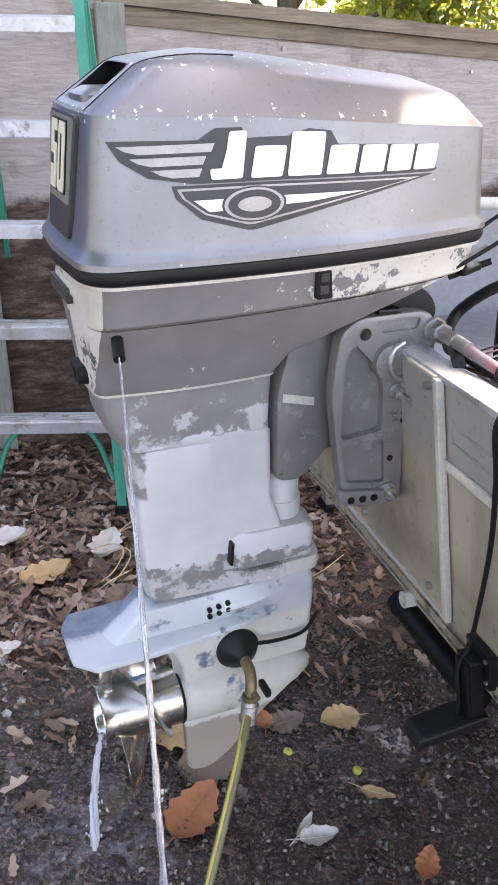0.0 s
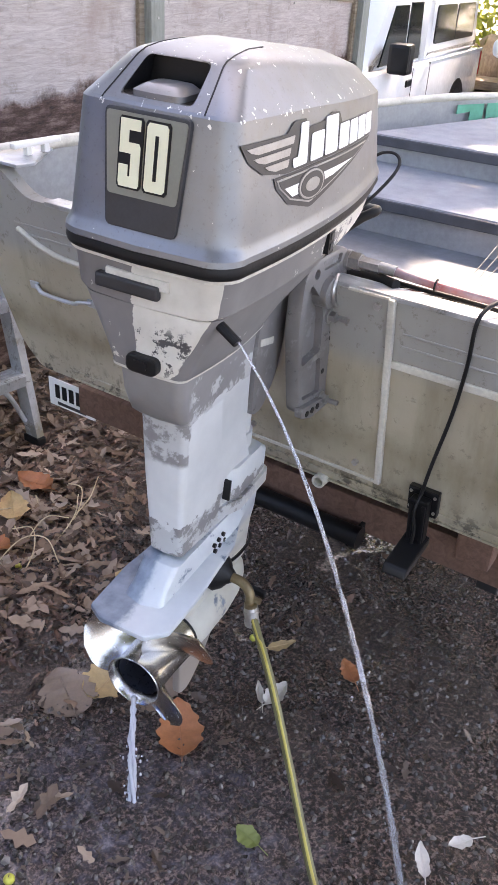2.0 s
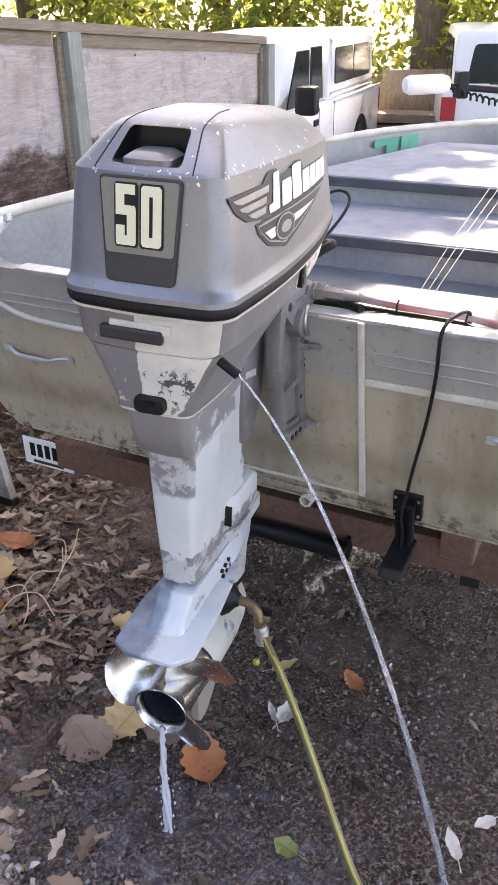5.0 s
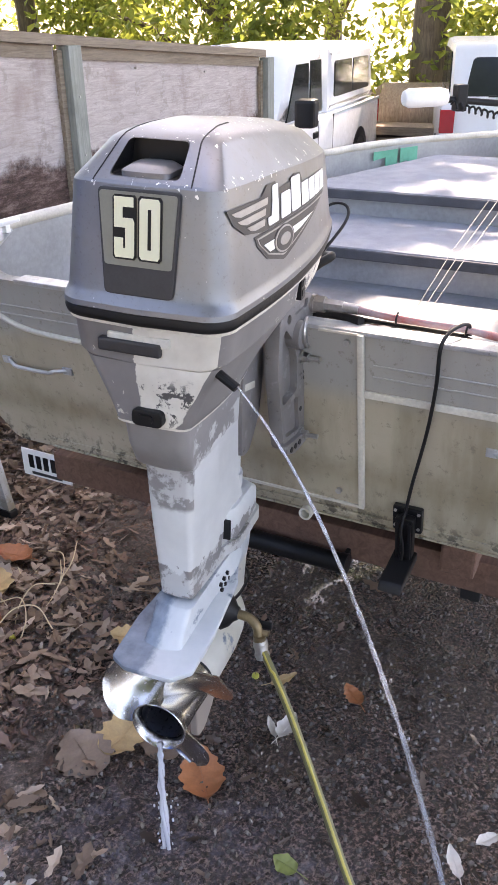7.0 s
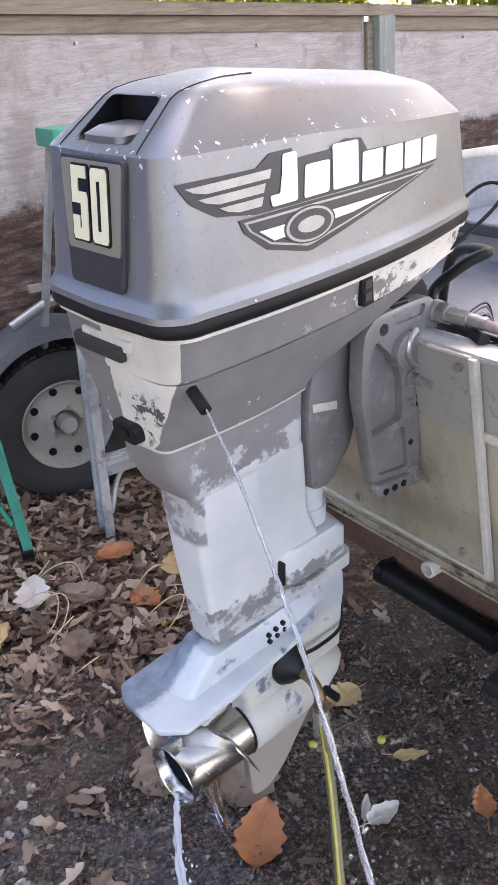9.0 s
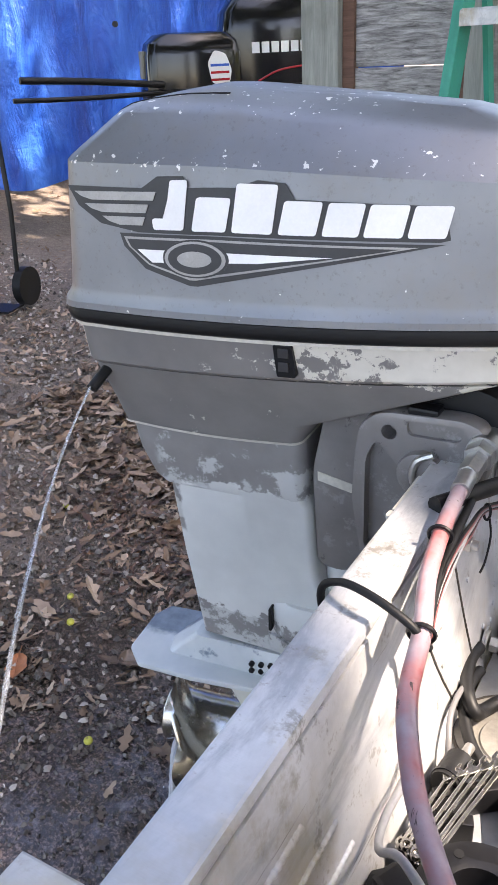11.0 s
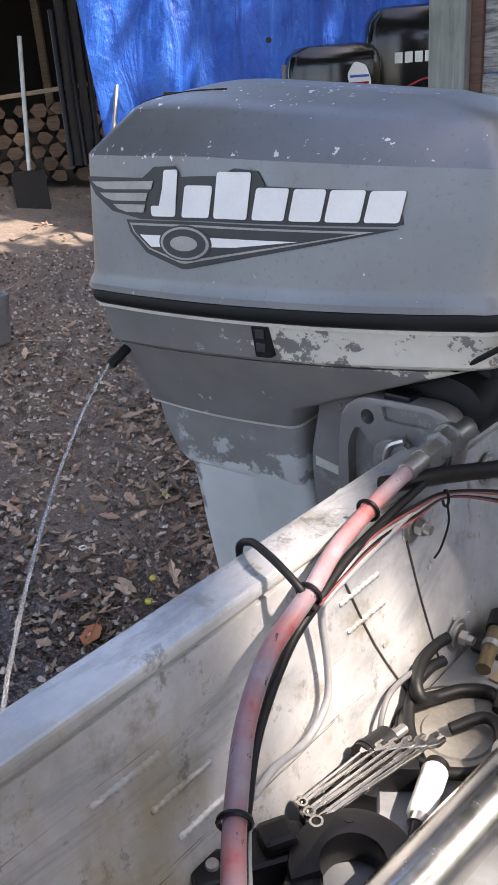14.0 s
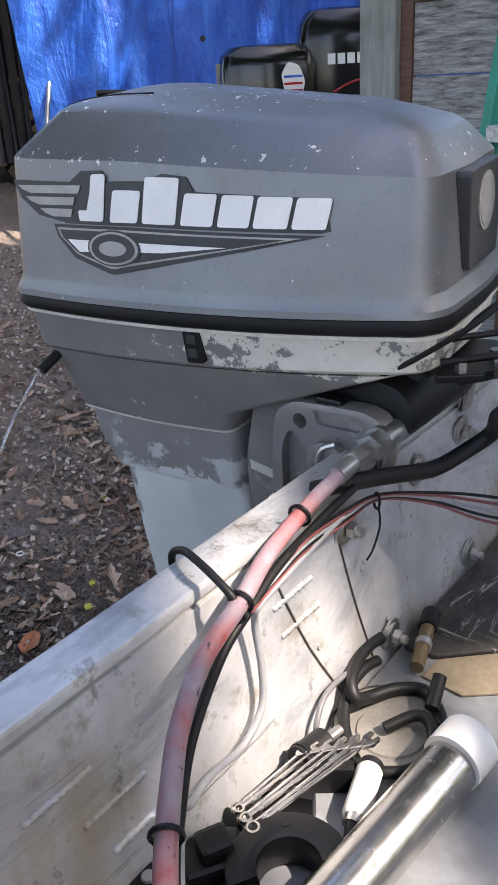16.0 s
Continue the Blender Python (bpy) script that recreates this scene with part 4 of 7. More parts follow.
    for a, c, r in (((0.262, -0.1, 1.2), (0.34, -0.06, 1.205), 0.005), ((0.262, -0.08, 1.222), (0.35, -0.02, 1.222), 0.004), ((0.27, -0.05, 1.16), (0.33, -0.09, 1.19), 0.006)):
        part("linkage_rod", rodded(a, c, r, 10), "black", e, "", 40)
    part("linkage_plate", slab(rounded([(0.255, -0.11), (0.32, -0.085), (0.335, -0.02), (0.3, 0.03), (0.25, 0.03)], 0.012), 1.176, 1.186, 2, 0.002), "black", e, "black linkage plate")
    for x, y in ((0.285, -0.085), (0.315, -0.04)):
        part("linkage_nut", rodded((x, y, 1.184), (x, y, 1.2), 0.009, 6), "worn_steel", e)
    # the power head sits nose up, and its cover falls towards the front
    for ob in e.children_recursive:
        for v in ob.data.vertices:
            x, z = v.co.x, v.co.z
            k = max(0.0, min(1.0, (z - 1.06) / 0.11))
            fall = max(0.0, min(1.0, (z - 1.26) / 0.24)) * max(0.0, min(1.2, (x + 0.15) / 0.37))
            v.co.z += k * 0.03 * (x + 0.1) - 0.024 * fall
            v.co.x -= k * 0.019 * max(0.0, min(1.2, x / 0.25)) ** 1.5
    return e


make_motor()


# ---- clamp brackets, on the transom ----
def make_clamp(name, l0, l1, outer, label):
    m = thing(name, BOAT, label, "bracket", "clamp brackets")
    side = rounded([(-0.112, 1.07), (-0.106, 1.112), (-0.078, 1.136), (0.03, 1.142), (0.078, 1.134), (0.098, 1.11), (0.092, 1.06), (0.074, 1.056), (0.066, 1.085), (0.03, 1.082), (0.016, 1.06), (0.012, 1.03), (0.042, 1.018), (0.05, 0.985), (0.044, 0.94), (0.026, 0.915), (0.03, 0.792), (-0.03, 0.79), (-0.084, 0.81), (-0.1, 0.9), (-0.116, 1.0)], 0.016)
    side = [(x + 0.011 - 0.028 * max(0, min(1, (x - 0.03) / 0.06)), z - 0.005) for x, z in side]
    body = part("plate", slab(side, l0, l1, 1, 0.007), "bracket", m, "", 40)
    if outer:
        carve(body, slab(rounded([(-0.084, 1.06), (-0.07, 1.09), (-0.03, 1.05), (-0.012, 1.01), (-0.008, 0.93), (-0.084, 0.918)], 0.012), l0 - 0.02, l0 + 0.017, 1))
        carve(body, slab(rounded([(-0.08, 0.905), (-0.004, 0.915), (0.006, 0.828), (-0.068, 0.836)], 0.01), l0 - 0.02, l0 + 0.01, 1))
        carve(body, slab([(-0.052 + 0.0105 * math.cos(a), 1.104 + 0.0105 * math.sin(a)) for a in (2 * math.pi * i / 16 for i in range(16))], l0 - 0.02, l0 + 0.03, 1))
        carve(body, slab(rounded([(-0.026, 1.104), (0.04, 1.106), (0.046, 1.126), (-0.03, 1.124)], 0.008), l0 - 0.02, l0 + 0.007, 1))
        drum = part("clamp_drum", slab([(-0.004 + 0.032 * math.cos(a), 1.056 + 0.032 * math.sin(a)) for a in (2 * math.pi * i / 24 for i in range(24))], l0 - 0.014, l0 + 0.024, 1, 0.004), "bracket", m, "", 40)
        part("hook", tube([(0.012, l0 - 0.012, 1.09), (-0.008, l0 - 0.016, 1.078), (-0.012, l0 - 0.017, 1.052), (0.002, l0 - 0.015, 1.03), (0.03, l0 - 0.012, 1.02), (0.046, l0 - 0.008, 0.99), (0.042, l0 - 0.006, 0.94)], 0.0048, 8), "worn_steel", m, "bare metal hook edge", 40)
        part("top_pad", boxed((-0.03, l0 + 0.004, 1.125), (0.01, l1 - 0.004, 1.142), 0.004), "black", m, "black pad on the bracket")
        part("foot", slab(rounded([(-0.085, 0.826), (0.024, 0.816), (0.028, 0.792), (-0.04, 0.788), (-0.084, 0.803)], 0.008), l0 - 0.012, l0 + 0.006, 1, 0.003), "bracket", m, "", 40)
        for x in (-0.062, -0.04, -0.018):
            part("tilt_pin_hole", rodded((x, l0 - 0.0135, 0.807), (x, l0 + 0.004, 0.807), 0.0068, 12), "black", m)
        for x, z in ((0.012, 1.0), (0.012, 0.812)):
            part("bolt", rod(rod(rodded((x, l0 - 0.002, z), (x, l0 - 0.044, z), 0.0058, 10), (x, l0 - 0.004, z), (x, l0 - 0.018, z), 0.0115, 6), (x, l0 + 0.002, z), (x, l0 - 0.005, z), 0.0155, 16), "worn_steel", m, "rusty bolt and nut")
        for z in (0.975, 0.96, 0.945):
            part("adjust_hole", rodded((0.03, l0 - 0.001, z), (0.03, l0 + 0.004, z), 0.0052, 10), "black", m)
        part("wear_hole", rodded((0.012, l0 - 0.001, 0.875), (0.012, l0 + 0.004, 0.875), 0.006, 10), "black", m)
    return m


make_clamp("clamp_bracket", 0.1, 0.134, True, "grey cast clamp bracket bolted to the boat transom")
make_clamp("clamp_bracket", 0.335, 0.365, False, "grey cast clamp bracket bolted to the boat transom")
tilt = thing("tilt_tube", BOAT, "grey steel tilt tube with a hex nut through the clamp brackets", "tube")
part("sleeve", rodded((0.07, 0.095, 1.104), (0.07, 0.15, 1.104), 0.016, 18), "worn_steel", tilt, "", 40)
part("washer", rodded((0.07, 0.092, 1.104), (0.07, 0.1015, 1.104), 0.0205, 20), "worn_steel", tilt, "", 40)
part("nut", rodded((0.0705, 0.07, 1.1045), (0.07, 0.093, 1.1045), 0.0185, 6), "worn_steel", tilt, "large tarnished hex nut")
part("coupling", rodded((0.0715, 0.028, 1.104), (0.0705, 0.078, 1.1045), 0.0135, 6), "worn_steel", tilt, "hex coupling")
yoke = thing("tilt_yoke", BOAT, "black cast yoke between the clamp brackets", "bracket")
part("beam", slab(rounded([(-0.06, 1.075), (-0.05, 1.155), (0.02, 1.172), (0.08, 1.158), (0.1, 1.12), (0.07, 1.076)], 0.025), 0.136, 0.333, 1, 0.01), "rubber", yoke, "", 40)
part("lug", boxed((0.045, 0.2, 1.15), (0.08, 0.25, 1.176), 0.006), "black", yoke)


# ---- the boat ----
RAKE = 0.165


def transom_f(z):
    return 0.015 + RAKE * (1.075 - z)


def on_transom(bm):
    """Leans a bmesh built with its outer face in the plane f = 0 onto the raked transom."""
    for v in bm.verts:
        v.co.x += transom_f(v.co.z)
    return bm


def make_boat():
    b = thing("boat", BOAT, "old tan and grey aluminium jon boat with weathered paint", "boat")
    shape = rounded([(-0.68, 1.145), (-0.655, 1.14), (-0.605, 1.072), (0.97, 1.072), (1.05, 1.14), (1.16, 1.145), (1.16, 0.8), (1.12, 0.63), (1.06, 0.55), (-0.54, 0.55), (-0.62, 0.63), (-0.68, 0.8)], 0.03)
    tr = part("transom", on_transom(slab(shape, 0.0, 0.04, 0)), "hull", b, "tan painted transom with weld lines and stains")
    part("transom_cap", on_transom(boxed((-0.006, -0.605, 1.066), (0.046, 0.9, 1.079), 0.004)), "alu", b, "bare aluminium cap on the transom")
    # stamped lines, the long rail and the foot strip
    for z, y0, y1 in ((1.0, -0.64, -0.06), (0.972, -0.64, -0.06), (1.0, 0.45, 1.03), (0.975, 0.45, 1.03)):
        pts = [(-0.001 + 0.0006 * math.sin(i * 1.7), y0 + (y1 - y0) * i / 24, z + 0.0012 * noise.noise((i * 0.9, z * 90, 0))) for i in range(25)]
        part("weld_line", on_transom(tube(pts, 0.0035, 6, None, 3, lambda i, m: 0.0022 + 0.0022 * abs(noise.noise((i * 0.55, 3, 1))))), "hull", b, "", 60)
    part("rail", on_transom(boxed((-0.008, -0.66, 0.918), (0.0, -0.04, 0.936), 0.003)), "trim", b, "worn pale rail")
    part("rail", on_transom(tube([(-0.004, 0.45, 0.928), (-0.004, 0.8, 0.93), (-0.004, 0.93, 0.945), (-0.004, 1.02, 0.985)], 0.008, 8)), "trim", b, "worn pale rail", 60)
    part("foot_strip", on_transom(boxed((-0.006, -0.52, 0.566), (0.0, 0.92, 0.584), 0.003)), "hull", b)
    part("foot_strip", on_transom(boxed((-0.007, -0.52, 0.552), (0.0, 0.92, 0.558), 0.002)), "hull", b)
    mp = part("motor_plate", on_transom(boxed((-0.008, -0.035, 0.612), (0.0, 0.44, 1.07), 0.001)), "hull", b, "tan mounting plate behind the motor")
    part("edge_strip", on_transom(boxed((-0.016, -0.042, 0.606), (-0.002, -0.028, 1.072), 0.003)), "trim", mp, "cream edge strip")
    part("edge_strip", on_transom(boxed((-0.013, -0.03, 0.606), (-0.002, 0.44, 0.614), 0.002)), "trim", mp, "cream edge strip")
    part("edge_strip", on_transom(boxed((-0.012, -0.03, 1.068), (-0.002, 0.06, 1.074), 0.002)), "trim", mp, "cream edge strip")
    for y, z in ((-0.006, 1.05), (0.022, 0.646), (0.3, 0.646)):
        f = transom_f(z)
        part("plate_bolt", rodded((f - 0.018, y, z), (f, y, z), 0.0075, 8), "worn_steel", mp)
    f = transom_f(0.545)
    pipe = loft([[(x, 0.111 + r * math.cos(a), 0.552 + r * math.sin(a)) for a in (2 * math.pi * i / 18 for i in range(18))] for x, r in ((f + 0.01, 0.017), (f - 0.026, 0.017), (f - 0.026, 0.012), (f, 0.012))])
    part("drain_pipe", pipe, "trim", b, "short pale drain pipe", 40)
    for y0, y1, z in ((0.8, 1.0, 0.828), (-0.5, -0.33, 0.838)):
        pts = [(-0.002, y0, z), (-0.02, y0 + 0.03, z), (-0.024, y0 + 0.05, z - 0.006), (-0.024, y1 - 0.05, z - 0.006), (-0.02, y1 - 0.03, z), (-0.002, y1, z)]
        h = part("transom_handle", on_transom(tube(pts, 0.006, 8, steps=4)), "alu", b, "bare aluminium grab handle", 60)
        for y in (y0 - 0.004, y1 + 0.004):
            part("handle_foot", on_transom(boxed((-0.006, y - 0.016, z - 0.011), (0.0, y + 0.016, z + 0.011), 0.002)), "alu", h)
    # hull sides
    mid = 0.235
    st = [(0.02, 0.915), (0.6, 0.915), (1.3, 0.87), (1.9, 0.79), (2.5, 0.6), (3.0, 0.38), (3.4, 0.12), (3.5, 0.02)]

    def section(f, hb, k=0.0):
        zg = 1.145 - 0.028 * f + (0.02 if f > 2 else 0)
        zb = 0.552 + 0.05 * max(0, f - 2) ** 1.5
        w = hb - k
        return [(f, mid + w, zg), (f, mid + w, 0.82 + 0.02 * f), (f, mid + w * 0.93, zb + 0.09), (f, mid + w * 0.82, zb + k), (f, mid - w * 0.82, zb + k), (f, mid - w * 0.93, zb + 0.09), (f, mid - w, 0.82 + 0.02 * f), (f, mid - w, zg)]

    bm = bmesh.new()
    def rows_of(k, cut):
        rows = []
        for i, (f, hb) in enumerate(st):
            pts = section(f, max(0.012, hb - cut), k)
            if i == 0:
                pts = [(transom_f(z) + 0.012, y, z) for x, y, z in pts]
            rows.append([bm.verts.new(p) for p in pts])
        return rows

    outer, inner = rows_of(0.0, 0.0), rows_of(0.004, 0.012)
    for rows, flip in ((outer, 1), (inner, 0)):
        for p, q in zip(rows, rows[1:]):
            for j in range(7):
                bm.faces.new((p[j], p[j + 1], q[j + 1], q[j]) if flip else (p[j], q[j], q[j + 1], p[j + 1]))
    for o, i in zip(zip(outer, outer[1:]), zip(inner, inner[1:])):
        for j in (0, 7):
            bm.faces.new((o[0][j], o[1][j], i[1][j], i[0][j]))
    part("hull", bm, "grey_in", b, "faded grey hull shell", 30)
    for s in (1, -1):
        pts = [(f, mid + s * max(0.0, hb - 0.012), 1.145 - 0.028 * f + (0.02 if f > 2 else 0) + 0.006) for f, hb in st]
        part("gunwale", tube(pts, 0.018, 8, steps=4), "trim", b, "pale gunwale rail", 60)
    for s in (1, -1):
        y = mid + s * 0.84
        w = 0.1 if s > 0 else 0.01
        part("corner_plate", slab([(0.0, y + s * 0.045), (0.0, y - s * w), (0.05, y - s * w * 1.1), (0.2, y - s * w * 0.2), (0.22, y + s * 0.045)], 1.146, 1.154, 2, 0.002), "alu", b, "aluminium corner plate")
    part("deck", boxed((0.108, mid - 0.84, 0.79), (1.3, mid + 0.84, 0.808), 0.0), "deck_worn", b, "scuffed grey aft deck")
    # benches with carpeted tops
    for f0, f1, w, z0, z1, name in ((1.22, 1.72, 0.83, 0.79, 0.93, "rear_bench"), (1.72, 2.75, 0.62, 0.79, 1.035, "bow_deck")):
        ob = part(name, slab([(f0, mid - w), (f0, mid + w), (f1, mid + w * (0.98 if f1 < 2 else 0.5)), (f1, mid - w * (0.98 if f1 < 2 else 0.5))], z0, z1 - 0.012, 2), "grey_in", b, "grey painted bench")
        part("carpet", slab(rounded([(f0 - 0.02, mid - w), (f0 - 0.02, mid + w), (f1, mid + w * (0.98 if f1 < 2 else 0.5)), (f1, mid - w * (0.98 if f1 < 2 else 0.5))], 0.02), z1 - 0.01, z1 + 0.006, 2, 0.005), "carpet", ob, "grey carpet top")
        part("carpet_edge", boxed((f0 - 0.032, mid - w + 0.004, z1 - 0.035), (f0 - 0.018, mid + w - 0.004, z1 + 0.001), 0.005), "carpet_dark", ob, "dark carpet edge")
    # welds and braces inside the transom
    for za, zb in ((0.985, 0.975), (0.905, 0.89)):
        part("lap_seam", on_transom(tube([(0.0415, -0.78, za), (0.0415, -0.45, (za + zb) / 2), (0.0415, -0.12, zb)], 0.0022, 6, steps=2)), "alu", b, "", 60)
    for y0, z in ((-0.47, 0.995), (-0.42, 0.95), (-0.4, 0.905), (-0.135, 0.997), (-0.13, 0.96)):
        pts = [(0.044, y0 + i * 0.0019, z + 0.0008 * noise.noise((i * 0.4, y0 * 40, z))) for i in range(40)]
        part("weld_bead", on_transom(tube(pts, 0.004, 8, None, 1, lambda i, m: 0.0024 + 0.002 * abs(math.sin(i * 0.8)) * (0.5 + abs(noise.noise((i * 0.3, z * 60, 2)))))), "alu", b, "", 60)
    for y0, y1 in ((0.0, 0.034), (-0.12, -0.04)):
        part("wall_seam", on_transom(tube([(0.0445, y0, 1.015), (0.0445, y0 + (y1 - y0) * 0.4, 0.92), (0.0445, y1, 0.822)], 0.0016, 6, steps=3)), "seam_dirt", b, "dark seam in the sheet", 60)
    rv = random.Random(4)
    for _ in range(16):
        y, z = rv.uniform(-0.1, 0.35), rv.uniform(0.83, 1.03)
        part("rivet", on_transom(rodded((0.043, y, z), (0.0462, y, z), 0.0038, 9)), "alu", b)
    for z in (1.02, 0.985, 0.94):
        part("inner_lap", on_transom(boxed((0.04, -0.64, z), (0.0425, 0.3, z + 0.003), 0.0)), "alu", b)
    part("inner_brace", on_transom(boxed((0.04, -0.6, 0.8), (0.044, 0.95, 1.06), 0.001)), "alu", b, "bare aluminium sheet inside the transom")
    return b


make_boat()


def make_eyebolt(y, z):
    o = thing("eye_bolt", BOAT, "galvanised bolt with washers inside the transom", "bolt", "transom bolts")
    f = transom_f(z) + 0.045
    for name, r, a, c in (("washer", 0.0225, 0.0, 0.003), ("washer", 0.0165, 0.003, 0.006), ("nut", 0.0105, 0.008, 0.018), ("stud", 0.006, 0.018, 0.026)):
        part(name, rodded((f + a, y, z), (f + c, y, z), r, 6 if name == "nut" else 18), "worn_steel", o)


for y, z in ((0.016, 1.023), (0.32, 0.835), (0.077, 0.838), (0.338, 1.026), (0.2, 1.02)):
    make_eyebolt(y, z)

# steering cable along the transom, with ties
cable_pts = [(0.0725, 0.0, 1.102), (0.075, -0.045, 1.098), (0.079, -0.089, 1.094), (0.09, -0.16, 1.088), (0.109, -0.229, 1.08), (0.122, -0.299, 1.067), (0.147, -0.356, 1.056), (0.172, -0.395, 1.047), (0.224, -0.459, 1.037), (0.3, -0.53, 1.03), (0.45, -0.6, 1.03), (0.75, -0.63, 1.04), (1.1, -0.63, 1.03)]
cable = thing("steering_cable", BOAT, "faded pinkish red steering cable with black ties", "cable")
part("jacket", tube(cable_pts, 0.009, 14), "red_cable", cable, "", 60)
part("ferrule", rodded((0.0715, 0.03, 1.104), (0.073, -0.006, 1.102), 0.0112, 14), "worn_steel", cable, "metal ferrule", 40)
for i in (16, 32, 61):
    p = smooth_path(cable_pts)[i]
    d = (smooth_path(cable_pts)[i + 1] - p).normalized()
    u = d.orthogonal().normalized()
    w = d.cross(u)
    part("tie", tube([p + (u * math.cos(a) + w * math.sin(a)) * 0.012 for a in (2 * math.pi * k / 16 for k in range(17))], 0.0022, 6, steps=1), "black", cable, "black cable tie")
black_pts = [(0.085, 0.02, 1.075), (0.09, -0.06, 1.072), (0.1, -0.15, 1.068), (0.113, -0.214, 1.06), (0.12, -0.267, 1.043), (0.152, -0.346, 1.026), (0.191, -0.405, 1.018), (0.218, -0.44, 1.015), (0.3, -0.52, 1.01), (0.45, -0.59, 1.01), (0.75, -0.62, 1.02), (1.1, -0.62, 1.01)]
bc = thing("control_cable", BOAT, "black control cable lying beside the steering cable", "cable")
part("jacket", tube([(x - 0.004, y - 0.002, z + 0.004) for x, y, z in black_pts], 0.005, 10), "rubber", bc, "", 60)
wire_pts = [(0.088, -0.02, 1.062), (0.095, -0.12, 1.056), (0.1, -0.19, 1.05), (0.09, -0.188, 1.02), (0.095, -0.188, 0.965), (0.1, -0.198, 0.924), (0.104, -0.236, 0.904), (0.104, -0.286, 0.908), (0.112, -0.325, 0.91), (0.15, -0.37, 0.97), (0.22, -0.445, 1.0), (0.3, -0.52, 1.0)]
pw = thing("pale_wire", BOAT, "pale grey wire looping beside the transom", "wire")
part("jacket", tube(wire_pts, 0.0042, 8), "wire", pw, "", 60)
for i, (mat_, off) in enumerate((("rubber", 0.0), ("red_wire", 0.004), ("wire", 0.009), ("rubber", 0.013), ("red_wire", 0.0165))):
    w = thing("harness_wire", BOAT, "thin wire of the motor harness", "wire", "harness wires")
    part("jacket", tube([(0.115, -0.24 + off, 1.066), (0.1, -0.17 + off, 1.07 - off * 0.5), (0.094, -0.1, 1.078 - off), (0.09, -0.012, 1.068 - off), (0.092, 0.06, 1.054 - off * 0.4), (0.13, 0.132, 1.034 - off), (0.2, 0.16, 1.034 - off * 2.2), (0.36, 0.22, 1.02 - off * 2), (0.5, 0.3, 0.9)], 0.002, 6), mat_, w, "", 60)
st_ = thing("harness_tie", BOAT, "black cable tie with a long loose tail", "cable tie")
part("loop", tube([(0.092 + 0.004 * math.cos(a), 0.052, 1.049 + 0.011 * math.sin(a)) for a in (2 * math.pi * k / 14 for k in range(15))], 0.0018, 6, steps=1), "black", st_)
part("tail", tube([(0.096, 0.05, 1.042), (0.1, 0.046, 1.02), (0.1, 0.03, 0.995), (0.098, 0.018, 0.985)], 0.0014, 5), "black", st_)
hb = thing("battery_cable", BOAT, "thick black cable from the motor over the transom", "cable")
part("jacket", tube([(0.05, -0.02, 1.085), (0.085, 0.05, 1.078), (0.1, 0.09, 1.07), (0.125, 0.14, 1.064), (0.15, 0.18, 1.08), (0.175, 0.19, 1.105), (0.2, 0.145, 1.15), (0.24, 0.13, 1.165), (0.34, 0.3, 1.1), (0.42, 0.4, 0.85)], 0.0105, 10), "rubber", hb, "", 60)
cl = thing("cable_loop", BOAT, "black cable looped over the transom cap", "cable")
part("jacket", tube([(0.118, -0.232, 1.068), (0.1, -0.236, 1.092), (0.06, -0.228, 1.104), (0.02, -0.212, 1.096), (-0.002, -0.205, 1.068), (0.015, -0.2, 0.98), (0.035, -0.185, 0.86), (0.05, -0.16, 0.72), (0.052, -0.15, 0.64)], 0.0042, 8), "rubber", cl, "", 60)
xd = thing("sonar_transducer", BOAT, "black sonar transducer on a bracket low on the transom", "transducer")
part("bracket", on_transom(boxed((-0.02, -0.185, 0.575), (0.0, -0.115, 0.645), 0.004)), "black", xd)
part("arm", on_transom(slab(rounded([(-0.172, 0.63), (-0.128, 0.63), (-0.13, 0.5), (-0.17, 0.5)], 0.008), -0.045, -0.02, 0, 0.003)), "black", xd)
part("head", slab(rounded([(-0.04, 0.472), (0.095, 0.49), (0.095, 0.515), (-0.03, 0.495)], 0.008), -0.178, -0.122, 1, 0.005), "black", xd)
for y in (-0.168, -0.14):
    part("rib", on_transom(boxed((-0.05, y, 0.5), (-0.04, y + 0.008, 0.62), 0.002)), "black", xd)
part("lead", tube([(0.052, -0.15, 0.645), (0.04, -0.146, 0.6), (0.045, -0.152, 0.55), (0.05, -0.15, 0.51)], 0.0038, 8), "rubber", xd, "", 60)
for y, z in ((-0.178, 0.634), (-0.122, 0.634), (-0.178, 0.59), (-0.122, 0.59)):
    part("screw", rodded((transom_f(z) - 0.023, y, z), (transom_f(z) - 0.018, y, z), 0.004, 8), "worn_steel", xd)


